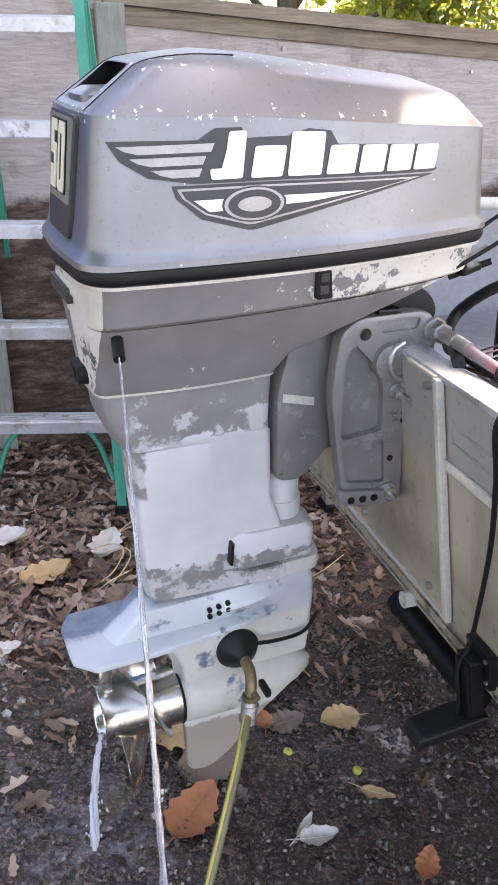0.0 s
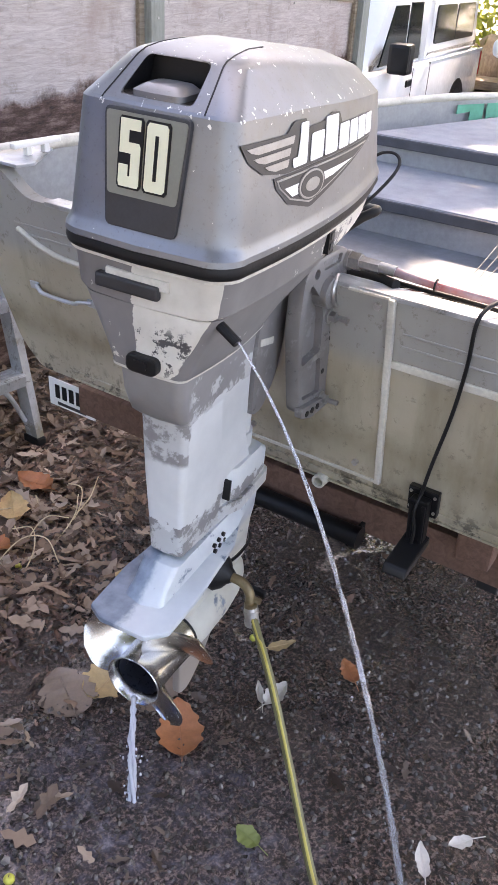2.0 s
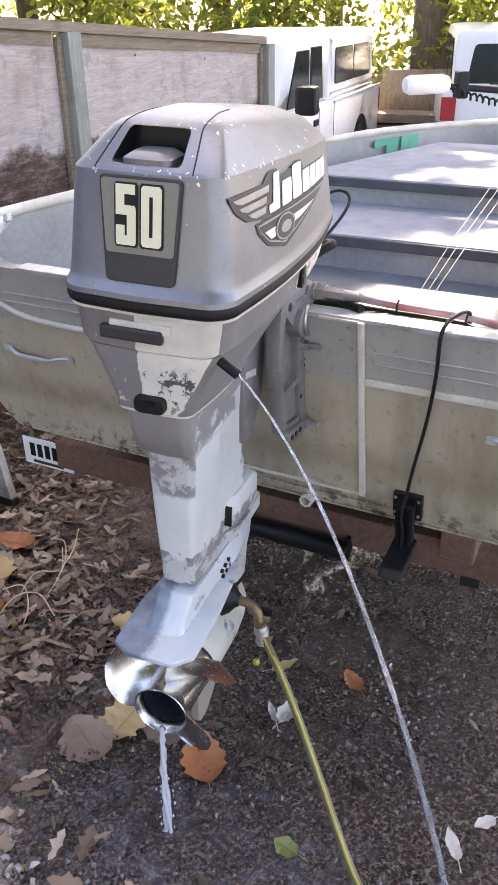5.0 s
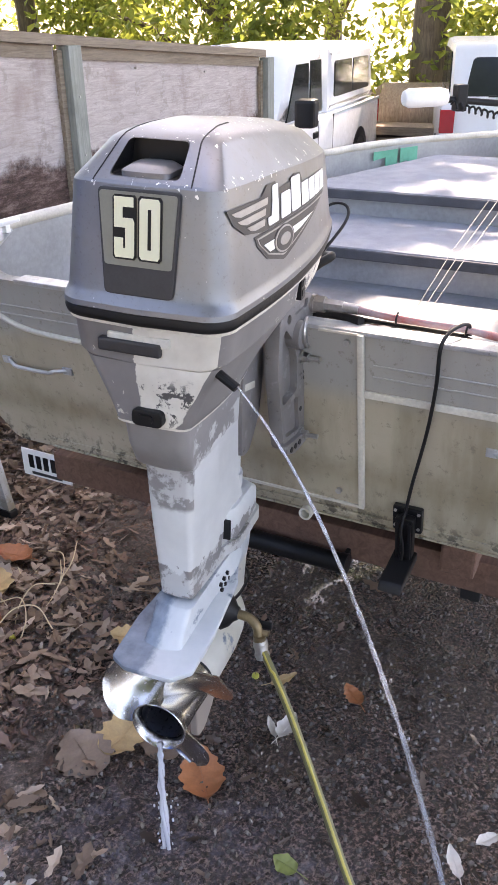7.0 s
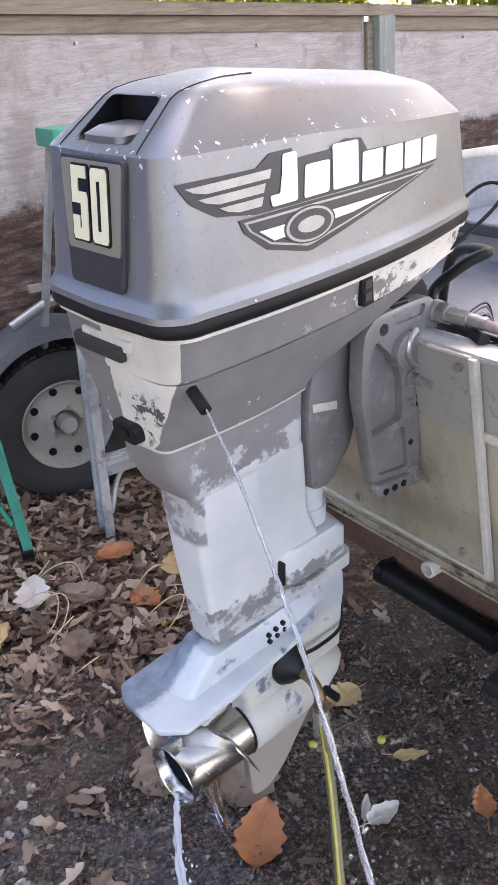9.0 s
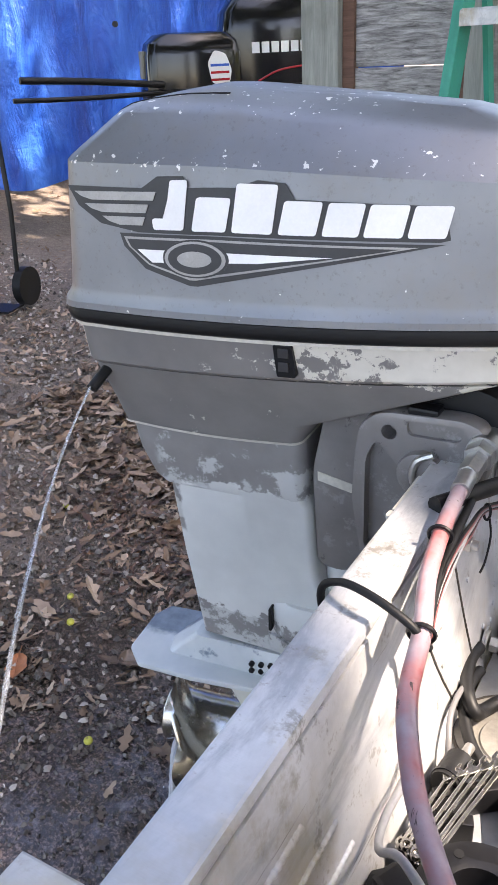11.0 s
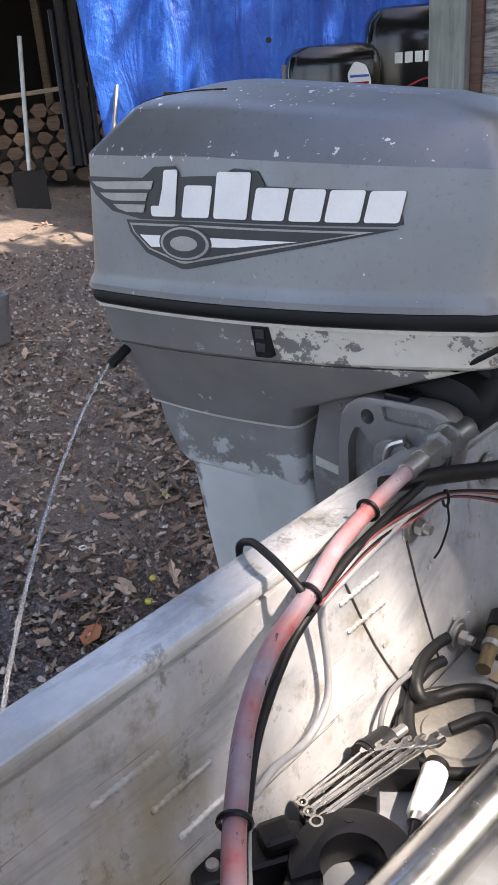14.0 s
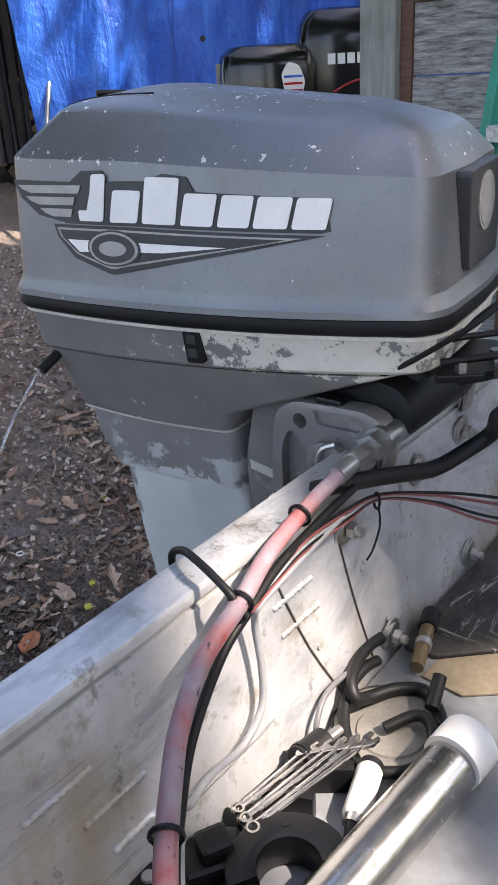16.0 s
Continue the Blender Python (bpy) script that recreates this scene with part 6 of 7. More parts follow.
# ---- ladders ----
def make_ladder(name, m, width, top, height, lean, steps, rail, step, label, cap):
    """A stepladder that faces -y, its front feet at z = 0 on either side of x = 0."""
    o = thing(name, m, label, "ladder")
    for s in (-1, 1):
        r = part("rail", loft([[(s * (width / 2) + dx, dy, 0.0) for dx, dy in ((-0.012, -0.035), (0.012, -0.035), (0.012, 0.035), (-0.012, 0.035))], [(s * (top / 2) + dx, lean + dy, height) for dx, dy in ((-0.012, -0.035), (0.012, -0.035), (0.012, 0.035), (-0.012, 0.035))]]), rail, o)
        for dy in (-0.03, 0.03):
            part("rail_lip", loft([[(s * (width / 2) + dx + s * 0.016, dy + k, 0.0) for dx, k in ((-0.008, -0.005), (0.008, -0.005), (0.008, 0.005), (-0.008, 0.005))], [(s * (top / 2) + dx + s * 0.016, lean + dy + k, height) for dx, k in ((-0.008, -0.005), (0.008, -0.005), (0.008, 0.005), (-0.008, 0.005))]]), rail, r)
        part("foot", boxed((s * width / 2 - 0.022, -0.045, -0.012), (s * width / 2 + 0.022, 0.045, 0.02), 0.005), "rubber", o)
        part("rear_leg", loft([[(s * (width / 2 + 0.02) + dx, 0.85 * height * 0.55 + dy, -0.02) for dx, dy in ((-0.01, -0.018), (0.01, -0.018), (0.01, 0.018), (-0.01, 0.018))], [(s * (top / 2 + 0.01) + dx, lean + 0.06 + dy, height - 0.02) for dx, dy in ((-0.01, -0.018), (0.01, -0.018), (0.01, 0.018), (-0.01, 0.018))]]), rail, o)
        t0 = steps[0] / height
        w0 = width / 2 + (top - width) / 2 * t0
        part("brace", tube([(s * (w0 - 0.01), lean * t0 * 0.4, steps[0] * 0.3), (s * (w0 - 0.07), lean * t0, steps[0] * 0.72), (s * (w0 - 0.16), lean * t0 + 0.02, steps[0] - 0.012)], 0.011, 8), rail, o, "", 60)
    for z in steps:
        t = z / height
        w = width / 2 + (top - width) / 2 * t
        y = lean * t
        sp_ = part("step", boxed((-w + 0.008, y - 0.045, z - 0.035), (w - 0.008, y + 0.045, z), 0.003), step, o, "ribbed aluminium step")
        for k in range(4):
            part("rib", boxed((-w + 0.012, y - 0.04 + 0.022 * k, z), (w - 0.012, y - 0.028 + 0.022 * k, z + 0.003), 0.001), step, sp_)
        part("front_lip", boxed((-w + 0.01, y - 0.049, z - 0.048), (w - 0.01, y - 0.044, z - 0.004), 0.001), step, sp_)
    for z in (0.22, 0.6):
        yy = 0.85 * height * 0.55 * (1 - z / height) + lean * z / height
        part("rear_bar", boxed((-width / 2, yy - 0.012, z * height), (width / 2, yy + 0.012, z * height + 0.03), 0.004), rail, o)
    if cap:
        top_ = part("top_cap", slab(rounded([(-top / 2 - 0.05, lean - 0.08), (top / 2 + 0.05, lean - 0.08), (top / 2 + 0.05, lean + 0.11), (-top / 2 - 0.05, lean + 0.11)], 0.03), height - 0.035, height + 0.025, 2, 0.006), "green", o, "green plastic top cap")
        for x in (-0.12, 0.02, 0.12):
            part("slot", boxed((x - 0.035, lean - 0.083, height - 0.01), (x + 0.035, lean - 0.078, height - 0.002)), "black", top_)
        tray = part("tool_tray", loft([[(-top / 2 + 0.02, lean + 0.05, height - 0.08), (top / 2 - 0.02, lean + 0.05, height - 0.08), (top / 2 - 0.02, lean + 0.068, height - 0.085), (-top / 2 + 0.02, lean + 0.068, height - 0.085)], [(-top / 2 + 0.02, lean - 0.02, height - 0.3), (top / 2 - 0.02, lean - 0.02, height - 0.3), (top / 2 - 0.02, lean - 0.0, height - 0.305), (-top / 2 + 0.02, lean - 0.0, height - 0.305)]]), "green", o, "folded green plastic tool tray")
        for r in (0.05, 0.075, 0.1):
            part("moulding", tube([(-0.02 + r * math.cos(a), lean + 0.012 + 0.32 * r * math.sin(a) * 0.95, height - 0.19 + r * math.sin(a)) for a in (2 * math.pi * i / 20 for i in range(21))], 0.003, 6, steps=1), "green", tray)
    return o


make_ladder("aluminium_stepladder", Matrix.Translation((0.118, 3.05, ground_z(0.118, 3.05) + 0.014)) @ Matrix.Rotation(radians(16), 4, "Z") @ pose(0, 0, 0, 0, 3, 0), 0.54, 0.34, 1.46, 0.22, (0.31, 0.62, 0.93, 1.2), "alu", "alu", "dirty aluminium stepladder with a green plastic top standing on leaves", True)
make_ladder("green_stepladder", Matrix.Translation((-0.7, 2.86, ground_z(-0.7, 2.86) + 0.012)) @ Matrix.Rotation(radians(4), 4, "Z"), 0.5, 0.34, 1.95, 0.3, (0.36, 0.71, 1.06, 1.39, 1.71), "green", "alu", "green fibreglass stepladder with aluminium steps standing on leaves", False)


# ---- trailer with its wheel, behind the ladders ----
def make_wheel_trailer():
    o = thing("utility_trailer", pose(-0.2, 3.5, ground_z(-0.2, 3.4) + 0.335, 0, 0, 10), "old trailer with a dusty wheel and a dented grey fender", "trailer")
    prof = [(0.19, -0.07), (0.2, -0.09), (0.24, -0.1), (0.3, -0.1), (0.325, -0.085), (0.332, -0.05), (0.332, 0.05), (0.325, 0.085), (0.3, 0.1), (0.24, 0.1), (0.2, 0.09), (0.19, 0.07)]
    n = 48
    bm = bmesh.new()
    rings = [[bm.verts.new((r * math.cos(a), y, r * math.sin(a))) for r, y in prof] for a in (2 * math.pi * i / n for i in range(n))]
    skin(bm, rings + [rings[0]], False)
    w = part("tyre", bm, "tyre", o, "dusty black tyre", 40)
    for i in range(48):
        a = 2 * math.pi * i / 48
        part("tread_block", boxed((0.33, -0.08, -0.013), (0.337, 0.08, 0.013), 0.0, Matrix.Rotation(a, 4, "Y")), "tyre", w)
    disc = loft([[(r * math.cos(a), y, r * math.sin(a)) for a in (2 * math.pi * i / 40 for i in range(40))] for r, y in ((0.2, -0.085), (0.193, -0.09), (0.18, -0.07), (0.165, -0.04), (0.13, -0.035), (0.1, -0.05), (0.06, -0.055), (0.05, -0.04), (0.045, -0.02))], False)
    rim = part("rim", disc, "rim", o, "weathered white steel rim", 40)
    for i in range(8):
        a = 2 * math.pi * i / 8 + 0.2
        part("vent_hole", rodded((0.145 * math.cos(a), -0.044, 0.145 * math.sin(a)), (0.145 * math.cos(a), -0.02, 0.145 * math.sin(a)), 0.017, 14), "black", rim)
    part("hub", rod(rodded((0, -0.09, 0), (0, -0.02, 0), 0.036, 20, 0.042), (0, -0.1, 0), (0, -0.088, 0), 0.026, 18), "rim", o, "greasy hub cap", 40)
    for i in range(5):
        a = 2 * math.pi * i / 5
        part("wheel_nut", rodded((0.066 * math.cos(a), -0.07, 0.066 * math.sin(a)), (0.066 * math.cos(a), -0.048, 0.066 * math.sin(a)), 0.01, 6), "worn_steel", o)
    fen = [[(r * math.cos(a), y, r * math.sin(a) + 0.03) for r, y in ((0.4, -0.13), (0.4, 0.12), (0.394, 0.12), (0.394, -0.124), (0.36, -0.124), (0.36, -0.13))] for a in (radians(5 + 170 * i / 24) for i in range(25))]
    part("fender", loft(fen), "fender", o, "dented grey steel fender", 40)
    part("frame", boxed((-0.9, 0.18, 0.0), (1.2, 0.24, 0.12), 0.008), "brown_wood", o, "rusty frame rail")
    part("bed", boxed((-0.9, 0.2, 0.13), (1.2, 0.75, 0.2), 0.01), "dark", o, "dark trailer bed")
    part("light_bar", tube([(-0.15, -0.1, 0.47), (0.05, -0.06, 0.53), (0.25, 0.0, 0.5), (0.42, 0.05, 0.46)], 0.022, 8), "worn_steel", o, "grey pipe on the fender", 60)
    part("sack", boxed((0.1, 0.22, 0.2), (0.6, 0.55, 0.42), 0.06), "black", o, "black sack on the bed")


make_wheel_trailer()


def make_boat_trailer():
    o = thing("boat_trailer", BOAT, "dark boat trailer with wooden bunks under the hull", "trailer")
    for y in (-0.25, 0.62):
        part("bunk", boxed((0.22, y - 0.045, 0.38), (2.6, y + 0.045, 0.535), 0.008), "brown_wood", o, "red-brown wooden bunk")
        part("bunk_post", boxed((0.5, y - 0.03, 0.1), (0.56, y + 0.03, 0.38), 0.004), "dark", o)
        part("frame_rail", boxed((0.72, y - 0.04, 0.06), (3.4, y + 0.04, 0.14), 0.006), "dark", o)
    part("cross_beam", boxed((0.28, -0.6, 0.3), (0.36, 1.1, 0.4), 0.006), "brown_wood", o, "red-brown wooden cross beam")
    part("rear_beam", boxed((0.6, -0.45, 0.07), (0.68, 0.95, 0.15), 0.006), "brown_wood", o)
    rl = part("roller", rodded((0.245, 0.05, 0.305), (0.245, 0.41, 0.305), 0.028, 18), "rubber", o, "black keel roller", 40)
    for y in (0.05, 0.39):
        part("end_cap", rodded((0.245, y, 0.305), (0.245, y + 0.02, 0.305), 0.032, 18), "black", rl, "", 40)
        part("roller_arm", boxed((0.235, y + 0.004, 0.3), (0.3, y + 0.016, 0.335), 0.002), "dark", rl)
    pl = part("number_plate", boxed((0.33, 1.08, 0.25), (0.336, 1.29, 0.355), 0.004), "pvc", o, "worn white number plate")
    for i in range(5):
        part("plate_bar", boxed((0.3275, 1.11 + 0.032 * i, 0.285), (0.331, 1.13 + 0.032 * i, 0.335)), "black", pl)
    part("plate_line", boxed((0.3275, 1.12, 0.26), (0.331, 1.25, 0.27)), "charcoal", pl)
    part("plate_arm", boxed((0.337, 0.9, 0.3), (0.36, 1.3, 0.33), 0.003), "dark", o)


make_boat_trailer()


def make_bag():
    o = thing("black_bag", BOAT @ pose(2.4, 1.35, 1.06), "crumpled black bag beside the boat", "bag")
    bm = bmesh.new()
    bmesh.ops.create_icosphere(bm, subdivisions=4, radius=0.12)
    for v in bm.verts:
        n = noise.noise(v.co * 9) * 0.05 + noise.noise(v.co * 22) * 0.02
        v.co = Vector((v.co.x * 1.7, v.co.y, v.co.z * 0.85)) * (1 + n * 4)
    part("sack", bm, "black", o, "", 40)
    part("knot", rodded((0.06, 0, 0.08), (0.08, 0.01, 0.13), 0.014, 9, 0.025), "black", o)
    prop = thing("bag_crate", BOAT @ pose(2.4, 1.35, 0.0), "dark wooden crate under the bag", "crate")
    part("box", boxed((-0.25, -0.16, -0.4), (0.25, 0.16, 0.97), 0.01), "dark", prop)


make_bag()


# ---- shed, tarpaulin and stored motors ----
def make_shed():
    s = thing("dark_shed", pose(-9.6, 4.6, 0.3, 0, 0, 60), "open timber shed, its inner shade put into near-black boards", "shed")
    # walls coloured nearly black to stand for the dim interior
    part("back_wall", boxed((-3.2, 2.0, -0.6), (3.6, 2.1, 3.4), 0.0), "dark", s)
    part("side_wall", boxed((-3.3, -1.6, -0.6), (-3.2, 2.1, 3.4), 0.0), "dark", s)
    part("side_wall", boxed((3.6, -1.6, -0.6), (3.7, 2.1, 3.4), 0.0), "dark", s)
    # long front overhang, out of view, added to keep light off the woodpile
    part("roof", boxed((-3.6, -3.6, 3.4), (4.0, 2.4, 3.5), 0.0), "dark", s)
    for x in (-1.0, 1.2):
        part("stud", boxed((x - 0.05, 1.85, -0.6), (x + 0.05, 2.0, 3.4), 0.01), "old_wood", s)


make_shed()


def make_tarp():
    a, b = Vector((-5.25, 2.95, 0)), Vector((-3.1, 5.6, 0))
    d = (b - a).normalized()
    nrm = Vector((d.y, -d.x, 0))
    n, m = 60, 26
    bm = bmesh.new()
    grid = []
    for j in range(m + 1):
        v = j / m
        row = []
        for i in range(n + 1):
            u = i / n
            z = 3.2 - v * (2.45 - 0.35 * u + 0.12 * math.sin(u * 9))
            fold = 0.05 * math.sin(u * 34 + 3.2 * v + 2 * noise.noise((u * 4, v * 2, 8))) * (0.3 + 0.9 * v) + 0.09 * noise.noise((u * 7, v * 2.2, 1)) + 0.03 * noise.noise((u * 20, v * 8, 4))
            p = a.lerp(b, u) + d * (0.16 * v * (1 - u)) + nrm * fold
            row.append(bm.verts.new((p.x, p.y, z)))
        grid.append(row)
    for j in range(m):
        for i in range(n):
            bm.faces.new((grid[j][i], grid[j][i + 1], grid[j + 1][i + 1], grid[j + 1][i]))
    t = thing("blue_tarpaulin", Matrix(), "crumpled blue tarpaulin hung across the shed front", "tarpaulin")
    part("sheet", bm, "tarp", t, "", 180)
    p = a.lerp(b, 0.42)
    part("torn_hole", rodded(p + nrm * 0.11 + Vector((0, 0, 1.73)), p + nrm * 0.13 + Vector((0, 0, 1.73)), 0.02, 9), "black", t, "small torn hole")
    for u in (0.2, 0.5, 0.8):
        p = a.lerp(b, u)
        part("eyelet", rodded(p + nrm * 0.1 + Vector((0, 0, 3.14)), p + nrm * 0.12 + Vector((0, 0, 3.14)), 0.02, 10), "worn_steel", t)


make_tarp()


def make_stored_motor(x, y, z, turn, w, l, h, label, letters):
    o = thing("stored_motor", pose(x, y, z, 0, 0, turn), label, "outboard motor", "stored motors")
    half = lambda q: w * (1 - 0.18 * (q / (l / 2)) ** 2)
    part("engine_cover", loft([ring(-l / 2, l / 2, half, 0, 0.06, 0.01), ring(-l / 2 + 0.005, l / 2 - 0.005, half, h * 0.6, 0.06, 0.01), ring(-l / 2 + 0.02, l / 2 - 0.02, lambda q: half(q) - 0.012, h * 0.82, 0.06, 0.01), ring(-l / 2 + 0.07, l / 2 - 0.06, lambda q: half(q) - 0.05, h * 0.97, 0.06, 0.01), ring(-l / 2 + 0.12, l / 2 - 0.1, lambda q: half(q) - 0.09, h, 0.05, 0.0)]), "gloss_black", o, "glossy black engine cover", 35)
    part("lower_cowl", loft([ring(-l / 2 + 0.04, l / 2 - 0.05, lambda q: half(q) * 0.6, -0.18, 0.04, 0.01), ring(-l / 2 - 0.01, l / 2 + 0.01, lambda q: half(q) + 0.012, -0.03, 0.06, 0.01), ring(-l / 2 - 0.01, l / 2 + 0.01, lambda q: half(q) + 0.012, -0.002, 0.06, 0.01)]), "black", o, "", 35)
    part("leg", boxed((-0.1, -0.05, -1.1), (0.06, 0.05, -0.17), 0.02), "black", o)
    part("gearcase", boxed((-0.18, -0.035, -1.3), (0.1, 0.035, -1.08), 0.03), "black", o)
    if letters:
        for i in range(6):
            part("letter_block", boxed((-0.15 + 0.055 * i, -w - 0.0015, h * 0.36), (-0.108 + 0.055 * i, -w + 0.03, h * 0.36 + 0.055), 0.0), "pvc", o, "white letter block")
        part("stripe", tube([(-0.12, -w + 0.0, 0.02), (0.0, -w - 0.002, 0.07), (0.16, -w + 0.006, 0.09)], 0.006, 6), "red_lens", o, "thin red stripe")
    else:
        part("badge", boxed((-l / 2 - 0.014, -0.05, h * 0.2), (-l / 2 + 0.01, 0.05, h * 0.7), 0.006), "olive", o, "dull plate on the cover")
        bm = slab(rounded([(0.08, 0.02), (0.17, 0.0), (0.19, 0.08), (0.16, 0.16), (0.1, 0.18), (0.06, 0.12)], 0.02), -w - 0.003, -w + 0.02, 1)
        st = part("sticker", bm, "pvc", o, "worn white sticker with red and blue bars")
        for i in range(3):
            part("bar", boxed((0.075, -w - 0.0045, 0.03 + 0.035 * i), (0.175, -w - 0.002, 0.042 + 0.035 * i)), "red_lens" if i < 2 else "tarp", st)
    return o


make_stored_motor(-3.0, 3.62, 1.37, 62, 0.17, 0.52, 0.27, "glossy black outboard motor stored on a stand before the tarpaulin", False)
make_stored_motor(-2.95, 4.18, 1.36, 58, 0.2, 0.62, 0.45, "tall black outboard motor with white letter blocks stored on a stand", True)
stand = thing("motor_stand", pose(-3.0, 3.75, 0, 0, 0, 60), "black steel stand carrying stored motors", "stand")
g = ground_z(-3.0, 3.75)
for x in (-0.5, 0.7):
    for y in (-0.25, 0.3):
        part("leg", boxed((x - 0.025, y - 0.025, g - 0.05), (x + 0.025, y + 0.025, 1.2), 0.004), "black", stand)
part("beam", boxed((-0.6, -0.04, 1.12), (0.8, 0.08, 1.2), 0.006), "black", stand)
part("tiller", tube([(-0.3, -0.35, 1.4), (-0.7, -0.5, 1.44), (-1.0, -0.6, 1.46)], 0.016, 8), "black", stand, "black tiller arm", 60)
part("tiller", tube([(-0.3, -0.3, 1.36), (-0.75, -0.4, 1.36), (-1.05, -0.5, 1.37)], 0.012, 8), "black", stand, "black tiller arm", 60)
hd = thing("hand_truck", pose(-3.6, 2.55, ground_z(-3.6, 2.55), 0, 0, 30), "black hand truck leaning by the shed", "hand truck")
part("frame", tube([(-0.15, 0, 0.05), (-0.15, 0.05, 0.9), (0.15, 0.05, 0.9), (0.15, 0, 0.05)], 0.014, 8, steps=2), "black", hd, "", 60)
for s in (-1, 1):
    part("wheel", rodded((s * 0.2, 0.05, 0.11), (s * 0.15, 0.05, 0.11), 0.11, 20), "rubber", hd, "", 40)
part("toe_plate", boxed((-0.17, -0.16, 0.005), (0.17, 0.0, 0.015), 0.002), "black", hd)
wp = thing("woodpile", pose(-7.6, 3.1, ground_z(-7.6, 3.1), 0, 0, 75), "stacked split firewood in the shed mouth", "woodpile")
rnd = random.Random(5)
for row in range(6):
    for i in range(11):
        x = -1.1 + 0.2 * i + 0.1 * (row % 2) + rnd.uniform(-0.02, 0.02)
        k = [(0.09 * rnd.uniform(0.7, 1.1) * math.cos(a), 0.075 * rnd.uniform(0.7, 1.1) * math.sin(a)) for a in (2 * math.pi * j / 6 for j in range(6))]
        bm = loft([[(x + p, y, 0.07 + 0.125 * row + q) for p, q in k] for y in (-0.2 + rnd.uniform(-0.04, 0.04), 0.25)])
        # log colour includes the shade of the shed mouth
        part("log", bm, "log", wp)
part("plank", boxed((-1.3, -0.24, 0.82), (1.3, 0.3, 0.86), 0.004, pose(0, 0, 0, 0, -4, 0)), "old_wood", wp, "weathered plank on top")


def make_pole(name, base, tip, r, mat_, label, cat):
    o = thing(name, Matrix(), label, cat)
    part("shaft", rodded(base, tip, r, 10), mat_, o, "", 40)
    return o


e0 = Vector((1.02, 0.78, 1.52))


def along(az, el, d):
    return e0 + d * Vector((math.cos(radians(az)), math.sin(radians(az)), math.tan(radians(el))))


sh = make_pole("snow_shovel", along(165.0, -4.6, 8.0), along(164.2, 3.2, 8.2), 0.02, "worn_steel", "snow shovel with a dark blade standing on the soil", "shovel")
part("blade", boxed((-0.15, -0.02, -0.34), (0.15, 0.02, 0.04), 0.01, Matrix.Translation(along(165.1, -4.9, 7.9)) @ pose(0, 0, 0, -25, 0, 75)), "dark", sh, "dark blue-grey blade")
make_pole("leaning_pipe", along(159.7, -5.0, 6.3), along(158.6, 0.2, 6.6), 0.018, "worn_steel", "grey pipe leaning on the tarpaulin", "pipe")
for i in range(5):
    a = 160.4 + 0.45 * i
    make_pole("tool_handle", along(a, -4.6, 7.3), along(a - 0.2 + 0.1 * (i % 3), 4.5 + (i % 2), 7.5), 0.025 + 0.01 * (i % 2), "dark" if i % 2 else "black", "dark tool handle leaning in the shed", "tool")
tub = thing("plastic_tub", pose(-3.3, 1.5, ground_z(-3.3, 1.5), 0, 0, 20), "dark blue plastic tub on the soil", "tub")
part("body", loft([ring(-r, r, lambda q, r=r: r * 0.8, z, 0.05, 0.0) for z, r in ((0, 0.16), (0.25, 0.19), (0.25, 0.175), (0.03, 0.15))]), "fender", tub, "", 40)


# ---- parked vehicles ----
def body_side(o, name, outline, w, mat_, bevel=0.05):
    return part(name, slab(rounded(outline, 0.08), -w, w, 1, bevel), mat_, o, "", 40)


